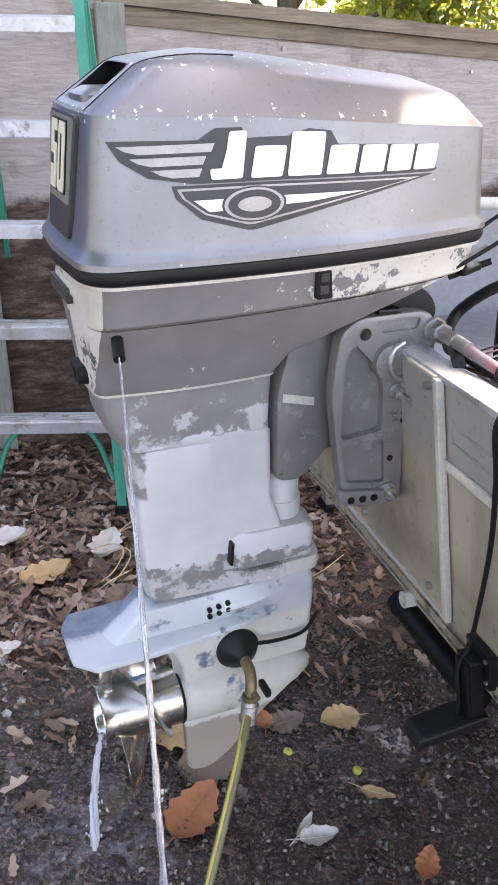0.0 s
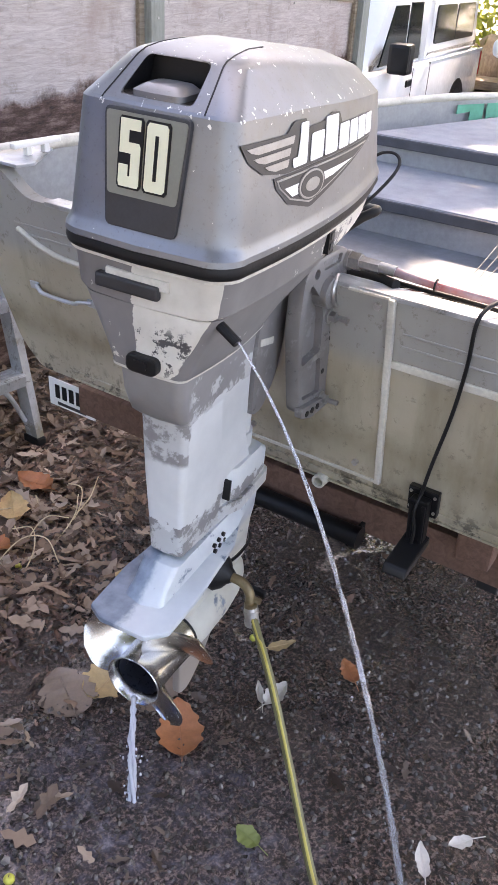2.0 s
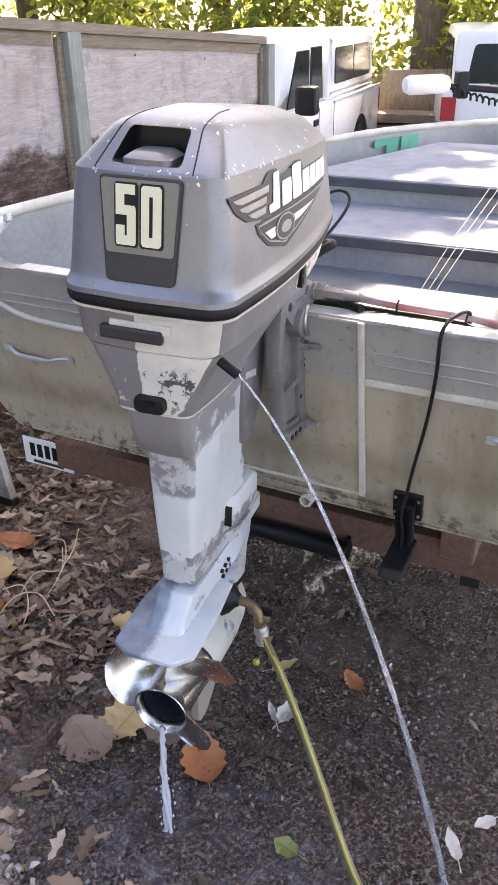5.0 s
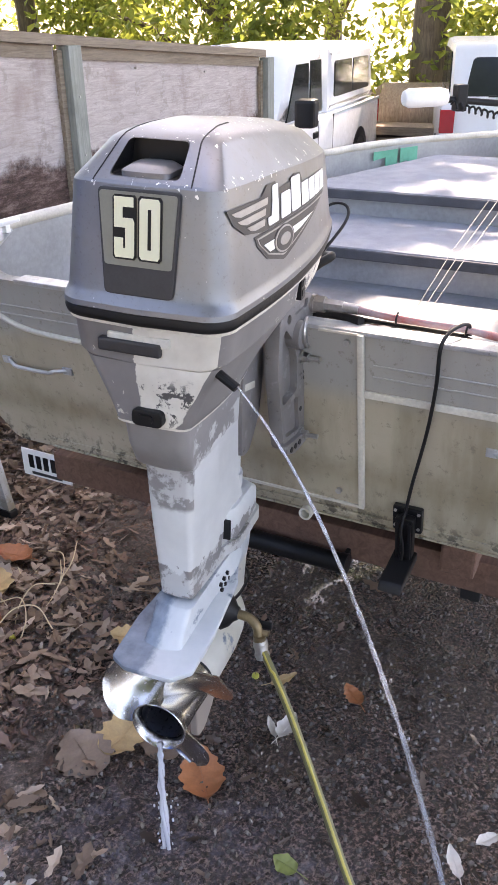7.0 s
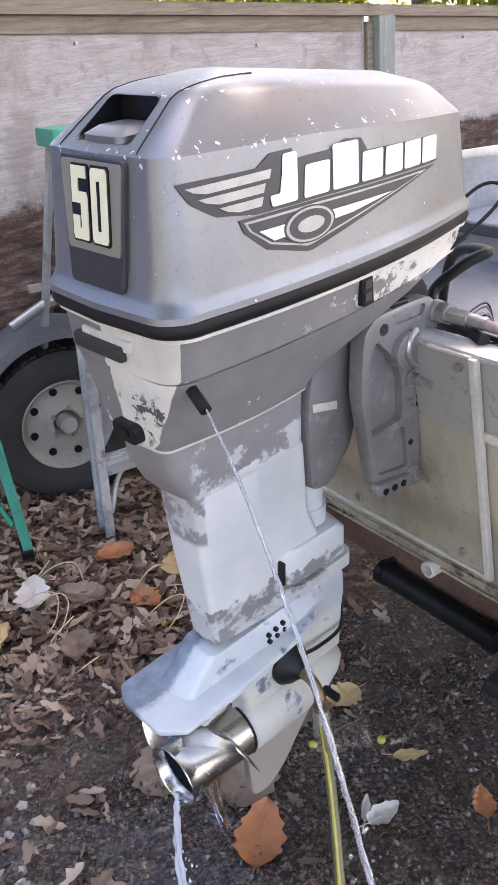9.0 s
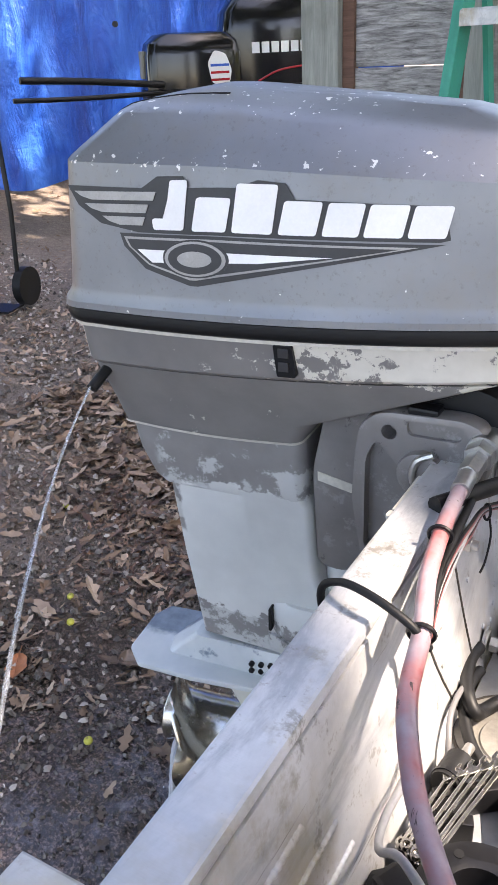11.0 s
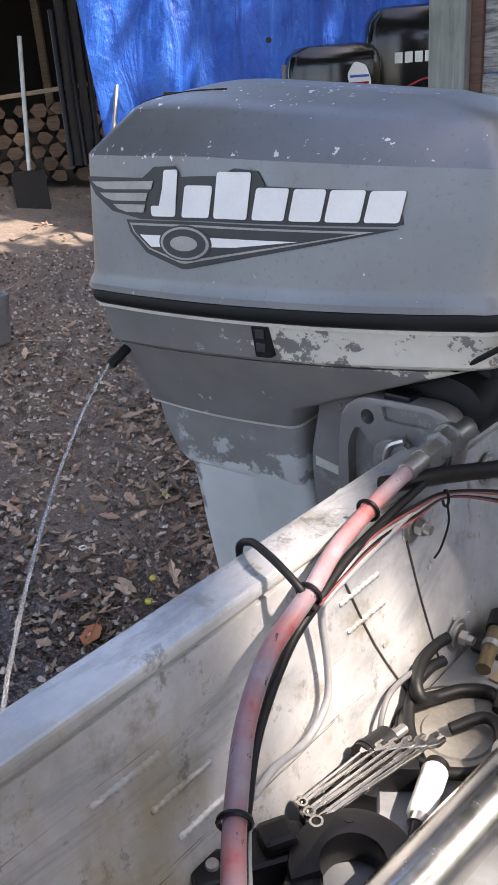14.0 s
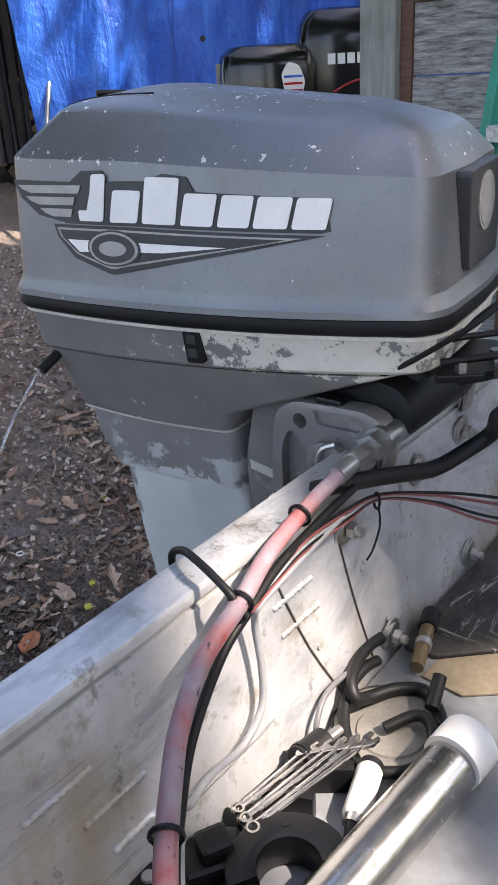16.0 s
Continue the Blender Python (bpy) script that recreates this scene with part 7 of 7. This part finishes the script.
def make_pickup():
    """Nose at -x, the near side at -y."""
    o = thing("pickup_truck", pose(5.35, 7.2, -0.46, 0, 0, 24.5), "white pickup truck with a white cargo cap parked behind the fence", "truck")
    body_side(o, "body", [(-1.6, 0.42), (4.0, 0.42), (4.0, 1.12), (-1.2, 1.14), (-1.65, 1.0)], 0.98, "car")
    body_side(o, "cab", [(-0.35, 1.1), (0.25, 1.82), (1.35, 1.86), (1.5, 1.1)], 0.86, "car", 0.09)
    cap = body_side(o, "cargo_cap", [(1.52, 1.1), (1.52, 1.84), (3.7, 1.86), (3.98, 1.12)], 0.9, "car", 0.1)
    for x0, x1, x2, x3, z1 in ((0.0, 0.35, 0.78, 0.8, 1.7), (0.86, 0.86, 1.28, 1.34, 1.72)):
        part("side_window", slab([(x0, 1.16), (x1, z1), (x2, z1), (x3, 1.16)], -0.875, -0.84, 1, 0.006), "car_glass", o, "dark door window")
    for x0, x1 in ((1.75, 2.62), (2.66, 3.55)):
        part("cap_window", slab(rounded([(x0, 1.28), (x0, 1.68), (x1 - 0.05, 1.68), (x1 + 0.04, 1.28)], 0.05), -0.915, -0.87, 1, 0.006), "car_glass", cap, "dark cap window")
    part("door_seam", boxed((0.84, -0.983, 0.5), (0.852, -0.97, 1.1)), "black", o)
    part("door_seam", boxed((1.48, -0.983, 0.5), (1.492, -0.97, 1.12)), "black", o)
    part("door_handle", boxed((0.62, -1.0, 0.93), (0.8, -0.97, 1.0), 0.01), "black", o, "black door handle")
    part("mirror", boxed((-0.1, -1.2, 1.12), (0.1, -0.98, 1.4), 0.04), "black", o, "black door mirror")
    part("cap_rail", boxed((1.5, -0.99, 1.1), (3.98, -0.97, 1.13), 0.004), "car", o)
    for x in (-0.95, 2.9):
        part("arch", rodded((x, -0.984, 0.4), (x, -0.9, 0.4), 0.43, 28), "black", o, "", 40)
        w = part("wheel", rodded((x, -0.99, 0.36), (x, -0.76, 0.36), 0.36, 28), "tyre", o, "", 40)
        part("rim", rodded((x, -1.0, 0.36), (x, -0.98, 0.36), 0.21, 20), "worn_steel", w, "", 40)
        w = part("wheel", rodded((x, 0.99, 0.36), (x, 0.76, 0.36), 0.36, 28), "tyre", o, "", 40)
    part("tail_lamp", boxed((3.94, -0.985, 0.78), (4.02, -0.82, 1.08), 0.012), "red_lens", o, "red tail lamp")
    part("bumper", boxed((3.98, -0.95, 0.42), (4.12, 0.95, 0.58), 0.03), "worn_steel", o)


make_pickup()


def make_wagon():
    """Tail at -x, the near side at +y."""
    o = thing("white_wagon", pose(8.84, 5.42, -0.4, 0, 0, 35), "white sport utility vehicle parked beyond the boat", "car")
    body_side(o, "body", [(0.0, 0.45), (4.4, 0.45), (4.4, 1.0), (3.2, 1.12), (0.0, 1.15)], 0.95, "car")
    top = body_side(o, "cabin", [(0.04, 1.1), (0.3, 1.78), (2.4, 1.82), (3.1, 1.1)], 0.84, "car", 0.09)
    part("rear_window", slab(rounded([(-0.68, 1.2), (0.68, 1.2), (0.6, 1.66), (-0.6, 1.66)], 0.06), 0.0, 0.03, 0, 0.006), "car_glass", top, "dark rear window")
    top.children[0].matrix_local = pose(0.05, 0, 0) @ pose(0, 0, 1.15, 0, 21, 0) @ pose(0, 0, -1.15)
    part("side_window", slab([(0.35, 1.2), (0.5, 1.68), (1.3, 1.7), (1.3, 1.2)], 0.82, 0.856, 1, 0.006), "car_glass", o, "dark side window")
    part("side_window", slab([(1.4, 1.2), (1.4, 1.7), (2.3, 1.7), (2.75, 1.2)], 0.82, 0.856, 1, 0.006), "car_glass", o, "dark side window")
    for y in (0.8, -0.8):
        part("tail_lamp", boxed((-0.03, y - 0.02, 0.78), (0.12, y + 0.155 if y > 0 else y + 0.1, 1.05), 0.012), "red_lens", o, "red tail lamp")
    part("bumper", boxed((-0.12, -0.92, 0.42), (0.06, 0.92, 0.62), 0.03), "car", o)
    part("wiper", boxed((-0.01, -0.1, 1.19), (0.01, 0.4, 1.21), 0.003), "black", o)
    for x in (0.85, 3.5):
        for s in (-1, 1):
            part("wheel", rodded((x, s * 0.97, 0.34), (x, s * 0.74, 0.34), 0.34, 28), "tyre", o, "", 40)


make_wagon()
tank = thing("gas_tank", pose(10.6, 8.15, 0.35, 0, 90, 120), "faded olive gas tank lying on a stand", "tank")
part("shell", loft([[(r * math.cos(a), r * math.sin(a), z) for a in (2 * math.pi * i / 24 for i in range(24))] for z, r in ((-0.75, 0.1), (-0.68, 0.3), (-0.5, 0.42), (0.5, 0.42), (0.68, 0.3), (0.75, 0.1))]), "old_wood", tank, "", 40)
for z in (-0.4, 0.4):
    part("foot", boxed((0.35, -0.3, z - 0.05), (0.75, 0.3, z + 0.05), 0.01), "dark", tank)
pal = thing("timber_stack", pose(9.9, 7.7, -0.36, 0, 0, 110), "stack of weathered timber beams", "timber")
for i in range(4):
    part("beam", boxed((-0.9, -0.3, 0.16 * i), (0.9 - 0.1 * i, 0.3, 0.16 * i + 0.12), 0.01), "old_wood", pal)


# ---- trees ----
def leaf_cloud(name, centres, count, size, seed, mat_, parent, flat=1.0):
    """Many small folded leaves in clumps round the centres (x, y, z, radius)."""
    g = np.random.default_rng(seed)
    c = np.array(centres)
    pick = g.integers(0, len(c), count)
    d = g.normal(size=(count, 3))
    d /= np.linalg.norm(d, axis=1)[:, None]
    r = g.uniform(0.25, 1.0, count) ** 0.6
    p = c[pick, :3] + d * (r * c[pick, 3])[:, None] * np.array([1, 1, flat])
    a = g.normal(size=(count, 3))
    a /= np.linalg.norm(a, axis=1)[:, None]
    b = np.cross(a, g.normal(size=(count, 3)))
    b /= np.linalg.norm(b, axis=1)[:, None]
    s = (size * g.uniform(0.6, 1.4, count))[:, None]
    up = np.cross(a, b) * s * 0.18
    v = np.stack([p - a * s, p + b * s * 0.5 + up, p + a * s, p - b * s * 0.5 + up], 1).reshape(-1, 3)
    f = [(i, i + 1, i + 2) for i in range(0, 4 * count, 4)] + [(i, i + 2, i + 3) for i in range(0, 4 * count, 4)]
    me = bpy.data.meshes.new(name)
    me.from_pydata(v.tolist(), [], f)
    me.materials.append(M[mat_])
    ob = new(name, me)
    ob.parent = parent
    return ob


def make_tree(x, y, h, r, seed, leaves, size, low=0.3, mat_="foliage"):
    rr = random.Random(seed)
    z0 = ground_z(x, y) - 0.1
    o = thing("tree", pose(x, y, z0), "leafy green tree with a brown trunk by the yard", "tree", "trees round the yard")
    rad = 0.012 * h + 0.08
    lean = Vector((rr.uniform(-0.3, 0.3), rr.uniform(-0.3, 0.3), 0))
    part("trunk", tube([Vector((0, 0, 0)), lean * 0.3 + Vector((0, 0, h * 0.3)), lean + Vector((0, 0, h * 0.65)), lean * 1.3 + Vector((0, 0, h))], rad, 10, steps=4, radius=lambda i, n: rad * (1.15 - 0.9 * i / n)), "bark", o, "", 60)
    cs = []
    for k in range(9):
        a = rr.uniform(0, 6.28)
        z = h * rr.uniform(low, 0.95)
        q = r * rr.uniform(0.45, 1.0)
        tip_ = Vector((math.cos(a) * q, math.sin(a) * q, z + h * 0.08))
        part("limb", tube([lean * (z / h) + Vector((0, 0, z - h * 0.08)), tip_ * 0.5 + Vector((0, 0, z * 0.5)), tip_], 0.05, 6, steps=3, radius=lambda i, n: rad * 0.4 * (1.1 - i / n)), "bark", o, "", 60)
        for _ in range(4):
            cs.append((tip_.x + rr.uniform(-0.6, 0.6), tip_.y + rr.uniform(-0.6, 0.6), tip_.z + rr.uniform(-0.7, 0.7), r * rr.uniform(0.18, 0.34)))
    tagged(leaf_cloud("crown", cs, leaves, size, seed, mat_, o), kind="stuff")


for i, (x, y, h, r) in enumerate(((12.5, 6.5, 8, 3.0), (13.5, 10, 9, 3.2), (10.5, 12.5, 9, 3.0), (7.5, 14, 9, 3.2), (4.0, 14.5, 8, 3.0), (0.5, 13.5, 8, 3.0), (16, 8, 10, 3.6), (15, 13.5, 11, 3.8), (-3.0, 15, 9, 3.2), (17, 4.5, 9, 3.4))):
    make_tree(x, y, h, r, 40 + i, 5200, 0.1, 0.12)
brush = thing("far_woods", Matrix(), "sunlit green undergrowth behind the yard", "undergrowth", kind="stuff")
rr = random.Random(9)
cs = []
for i in range(210):
    az = radians(rr.uniform(0, 112))
    d = rr.uniform(13, 20)
    x, y = -0.5 + d * math.cos(az), 0.5 + d * math.sin(az)
    cs.append((x, y, ground_z(x, y) + rr.uniform(0.1, 4.8), rr.uniform(0.5, 1.2)))
leaf_cloud("leaves", cs, 62000, 0.085, 3, "foliage", brush)
# crowns high overhead, out of view, added to shade the yard and block sky
for i, (x, y, h, r, k) in enumerate(((3.85, 0.62, 9.5, 4.8, 7500), (11.7, 8.7, 17.0, 5.6, 12000), (1.0, -6.5, 9.5, 4.6, 4000), (-6.5, 8.5, 9, 4.4, 5000), (6.5, -4.8, 10, 4.4, 4000), (-1.5, 8.0, 9.5, 4.6, 8000))):
    make_tree(x, y, h, r, 80 + i, k, 0.21, 0.66, "shade_canopy")

# unseen crown, seed picked to shade the motor and leave sun on the transom wall
make_tree(7.4, 3.2, 9.5, 4.8, 354, 8000, 0.21, 0.66, "shade_canopy")

# unseen trees aft, added to darken what the cover's rear face reflects
for i, (x, y, h, r) in enumerate(((-6.3, -2.6, 9, 3.0), (-4.6, -5.4, 9, 3.2), (-8.5, -4.5, 10, 3.4))):
    make_tree(x, y, h, r, 95 + i, 6500, 0.22, 0.12, "shade_canopy")


# ---- what lies on the ground ----
def litter(name, count, area, size, seed, mat_, label, cat, keep=None, thick=False, curl=0.35):
    g = random.Random(seed)
    verts, faces = [], []
    while count > 0:
        x, y = g.uniform(area[0], area[1]), g.uniform(area[2], area[3])
        if keep and g.random() > keep(x, y):
            continue
        count -= 1
        s = size * g.uniform(0.45, 1.35)
        a = g.uniform(0, 6.283)
        m = Matrix.Translation((x, y, ground_z(x, y) + 0.004 + s * g.uniform(0.02, 0.2))) @ Euler((g.gauss(0, 0.28), g.gauss(0, 0.28), a)).to_matrix().to_4x4()
        n = len(verts)
        if thick:
            w, t = s * g.uniform(0.4, 0.9), s * g.uniform(0.3, 0.6)
            pts = [(-s * 0.5, -w * 0.3, 0), (0, -w * 0.5, 0), (s * 0.5, -w * 0.2, 0), (s * 0.4, w * 0.4, 0), (-s * 0.3, w * 0.5, 0), (-s * 0.2, -w * 0.1, t), (s * 0.2, -w * 0.05, t), (0.05 * s, w * 0.25, t * 0.9)]
            verts += [m @ Vector(p) for p in pts]
            faces += [tuple(n + q for q in f) for f in ((0, 1, 6, 5), (1, 2, 6), (2, 3, 7, 6), (3, 4, 7), (4, 0, 5, 7), (5, 6, 7))]
        else:
            w = s * g.uniform(0.28, 0.62)
            c = curl * g.uniform(-0.6, 1.3)
            k = g.uniform(0.7, 1.2)
            rim = [(-0.5, 0.0), (-0.3, 0.55), (-0.08, 0.42), (0.08, 1.0 * k), (0.24, 0.5), (0.36, 0.62 * k), (0.55, 0.0)]
            top_ = [(p * s, q * w * 0.5, c * s * (q * q * 0.5 + p * p)) for p, q in rim]
            low = [(p * s, -q * w * 0.5 * g.uniform(0.7, 1.1), c * s * (q * q * 0.5 + p * p)) for p, q in rim[1:-1]]
            verts += [m @ Vector(p) for p in top_ + low + [(0.0, 0, 0.0)]]
            order = list(range(7)) + list(range(11, 6, -1))
            faces += [(n + order[j], n + order[(j + 1) % 12], n + 12) for j in range(12)]
    me = bpy.data.meshes.new(name)
    me.from_pydata([tuple(v) for v in verts], [], faces)
    me.materials.append(M[mat_])
    return tagged(new(name, me), label, cat, kind="stuff")


def dry_zone(x, y):
    """How thickly dry leaves lie: thick under the ladders and along the fence, thin on the wet soil."""
    d = 0.62 * y - 0.5 * x - 1.05 + 0.5 * noise.noise((x * 1.3, y * 1.3, 2))
    return 0.01 + max(0.0, min(1.0, d * 2.2)) * max(0.02, min(1.0, (y - 1.75) * 2.2 + 0.4 * noise.noise((x * 2, y * 2, 7))))


litter("dry_leaf_litter", 6500, (-2.4, 1.5, 1.5, 4.4), 0.085, 11, "litter", "thick layer of curled dry brown leaves", "leaf litter", dry_zone)
litter("damp_leaf_litter", 5200, (-1.6, 1.3, 1.55, 3.6), 0.05, 31, "damp_litter", "damp dark red-brown leaf litter", "leaf litter", lambda x, y: 0.5 * dry_zone(x, y + 0.18) + 0.015)
litter("leaf_crumbs", 9000, (-1.8, 1.2, 1.5, 3.4), 0.022, 32, "damp_litter", "crumbled brown leaf bits", "leaf scraps", lambda x, y: 0.6 * dry_zone(x, y + 0.3) + 0.03)
litter("yard_leaf_litter", 1500, (-3.4, -0.35, 0.8, 3.0), 0.06, 33, "litter", "dry leaves and bark scattered over the gravel yard", "leaf litter", lambda x, y: 0.12 if y - 0.5 * x < 1.55 else 1.0)
litter("far_leaf_litter", 1100, (-7.5, -0.8, -0.5, 4.5), 0.08, 12, "litter", "scattered dry leaves on the yard", "leaf litter")
litter("leaf_scraps", 9000, (-1.5, 1.4, 0.55, 2.4), 0.014, 13, "wet_litter", "dark wet leaf scraps and chips", "leaf scraps", None, False, 0.15)
litter("leaf_scraps", 260, (-1.3, 1.3, 0.7, 2.3), 0.04, 14, "wet_litter", "larger wet leaf scraps", "leaf scraps", None, False, 0.2)
litter("gravel", 9500, (-1.4, 1.3, 0.5, 2.4), 0.013, 15, "stones", "dark wet gravel and bark chips", "gravel", None, True)
litter("gravel", 9000, (-5.0, -0.5, 0.2, 3.2), 0.022, 16, "dry_stones", "dark gravel and bark chips", "gravel", None, True)
litter("leaf_scraps", 5000, (-5.0, -0.6, 0.2, 3.4), 0.035, 17, "litter", "brown leaf scraps and chips", "leaf scraps", None, False, 0.2)


def big_leaf(x, y, length, width, turn, mat_, label, curl=0.18, lobes=5, lift=0.017, tilt_=(0, 0)):
    o = thing("fallen_leaf", Matrix.Translation((x, y, ground_z(x, y) + lift)) @ Euler((tilt_[0], tilt_[1] - 0.1, radians(turn))).to_matrix().to_4x4(), label, "leaf", "large fallen leaves")
    bm = bmesh.new()
    n = 26
    rows = []
    for i in range(n + 1):
        s = i / n
        w = width / 2 * (math.sin(math.pi * s ** 0.8) ** 0.7) * (1 + 0.1 * math.sin(s * lobes * 6.283) + 0.16 * noise.noise((s * 14, x * 31, y * 17))) + 0.0004
        row = []
        for j in range(-3, 4):
            q = j / 3
            zz = curl * (q * q * width * 0.5 + (s - 0.5) ** 2 * length * 0.6) + 0.003 * noise.noise((s * 9, q * 4, x * 50))
            row.append(bm.verts.new(((s - 0.5) * length, w * q, zz)))
        rows.append(row)
    for a, b in zip(rows, rows[1:]):
        for j in range(6):
            bm.faces.new((a[j], a[j + 1], b[j + 1], b[j]))
    part("blade", bm, mat_, o, "", 180)
    part("stem", tube([(-length * 0.5 - 0.03, 0.004, 0.012), (-length * 0.4, 0, 0.006 + curl * length * 0.1), (length * 0.3, 0, 0.003)], 0.0013, 5), mat_, o)


big_leaf(-0.055, 1.39, 0.16, 0.105, 60, "rust_leaf", "rust orange oak leaf lying on wet soil below the motor", 0.25)
big_leaf(-0.1, 1.64, 0.17, 0.12, 15, "tan_leaf", "tan curled leaf on wet soil below the propeller", 0.3)
big_leaf(-0.02, 1.56, 0.18, 0.14, 35, "brown_leaf", "dull brown wet leaf on the soil", 0.12)
big_leaf(-0.22, 1.66, 0.16, 0.14, 80, "brown_leaf", "dark wet leaf with a water sheen", 0.05)
big_leaf(0.37, 1.5, 0.085, 0.035, -20, "tan_leaf", "narrow tan leaf on wet soil", 0.2, 1)
big_leaf(0.22, 1.35, 0.085, 0.05, 10, "pale_leaf", "bleached torn leaf on wet soil", 0.5, 3)
big_leaf(0.19, 1.38, 0.07, 0.02, 60, "pale_leaf", "bleached torn leaf strip on wet soil", 0.5, 2)
big_leaf(0.45, 1.31, 0.08, 0.05, 70, "rust_leaf", "small rust orange leaf on wet soil", 0.3)
big_leaf(-0.112, 1.056, 0.06, 0.045, 100, "green_leaf", "faded green leaf on wet soil", 0.2, 2)
big_leaf(0.1, 1.72, 0.06, 0.05, 100, "rust_leaf", "small orange leaf beside the skeg", 0.3)
big_leaf(0.16, 1.72, 0.1, 0.08, 20, "brown_leaf", "brown leaf on wet soil", 0.2)
big_leaf(0.3, 1.75, 0.11, 0.09, 200, "tan_leaf", "tan leaf under the boat", 0.3)
big_leaf(0.18, 2.0, 0.12, 0.1, 130, "tan_leaf", "tan leaf under the boat", 0.3)
big_leaf(-0.86, 1.226, 0.11, 0.055, -35, "rust_leaf", "rust orange leaf on wet soil beside the boat", 0.25, 2)
big_leaf(-0.7, 1.5, 0.1, 0.07, 60, "brown_leaf", "curled brown leaf on wet soil", 0.5)
big_leaf(-0.62, 1.9, 0.1, 0.06, 20, "pale_leaf", "pale dry leaf on soil", 0.3)
big_leaf(0.25, 0.78, 0.06, 0.03, 160, "pale_leaf", "pale torn leaf on mud", 0.4, 2)
big_leaf(0.15, 0.8, 0.075, 0.03, 50, "pale_leaf", "pale wet leaf where the jet lands", 0.4, 2)
for x, y, s, t, k in ((-0.6, 2.3, 0.17, 30, "tan_leaf"), (-0.45, 2.55, 0.16, 80, "pale_leaf"), (-0.3, 2.5, 0.16, 150, "brown_leaf"), (-0.15, 2.75, 0.15, 200, "rust_leaf"), (-0.8, 2.5, 0.18, 10, "pale_leaf"), (0.05, 2.6, 0.15, 70, "tan_leaf"), (-0.35, 2.2, 0.14, 260, "brown_leaf"), (0.2, 2.75, 0.15, 120, "rust_leaf"), (-0.95, 2.2, 0.16, 45, "brown_leaf"), (-0.1, 2.4, 0.13, 300, "rust_leaf")):
    big_leaf(x, y, s, s * 0.7, t, k, "large curled dry leaf on the leaf litter", 0.4, 4, 0.03)
for x, y in ((-0.075, 2.28), (0.16, 1.62), (0.33, 1.58), (-0.95, 1.44), (-1.05, 1.5), (-1.5, 1.75), (-0.55, 1.25)):
    o = thing("fallen_fruit", pose(x, y, ground_z(x, y) + 0.009), "small yellow-green fallen fruit", "fruit", "fallen fruits")
    bm = bmesh.new()
    bmesh.ops.create_uvsphere(bm, u_segments=14, v_segments=9, radius=0.0115)
    for v in bm.verts:
        v.co.z *= 0.88 if v.co.z > 0 else 0.95
        v.co.z -= 0.0035 * max(0, 1 - (v.co.xy.length / 0.004)) * (1 if v.co.z > 0 else 0)
    part("flesh", bm, "fruit", o, "", 180)
    part("stalk", rodded((0, 0, 0.007), (0.002, 0, 0.016), 0.0008, 5), "bark", o)
rg = random.Random(21)
for i in range(12):
    x, y = rg.uniform(-0.5, 0.25), rg.uniform(2.2, 2.75)
    pts = [(x + 0.16 * math.cos(i + k * 0.8) * (0.6 + 0.1 * k), y + 0.11 * math.sin(i + k * 0.9), ground_z(x, y) + 0.03 + 0.03 * math.sin(k * 1.3 + i)) for k in range(5)]
    o = thing("straw_stem", Matrix(), "thin curved dry stem lying on the leaves", "stem", "dry stems")
    part("stem", tube(pts, 0.0022, 5), "straw", o, "", 60)
o = thing("white_ring", pose(-1.3, 1.36, ground_z(-1.3, 1.36) + 0.006), "small white plastic ring on gravel", "ring")
part("ring", tube([(0.012 * math.cos(a), 0.012 * math.sin(a), 0) for a in (2 * math.pi * i / 16 for i in range(17))], 0.0035, 6, steps=1), "pvc", o, "", 60)
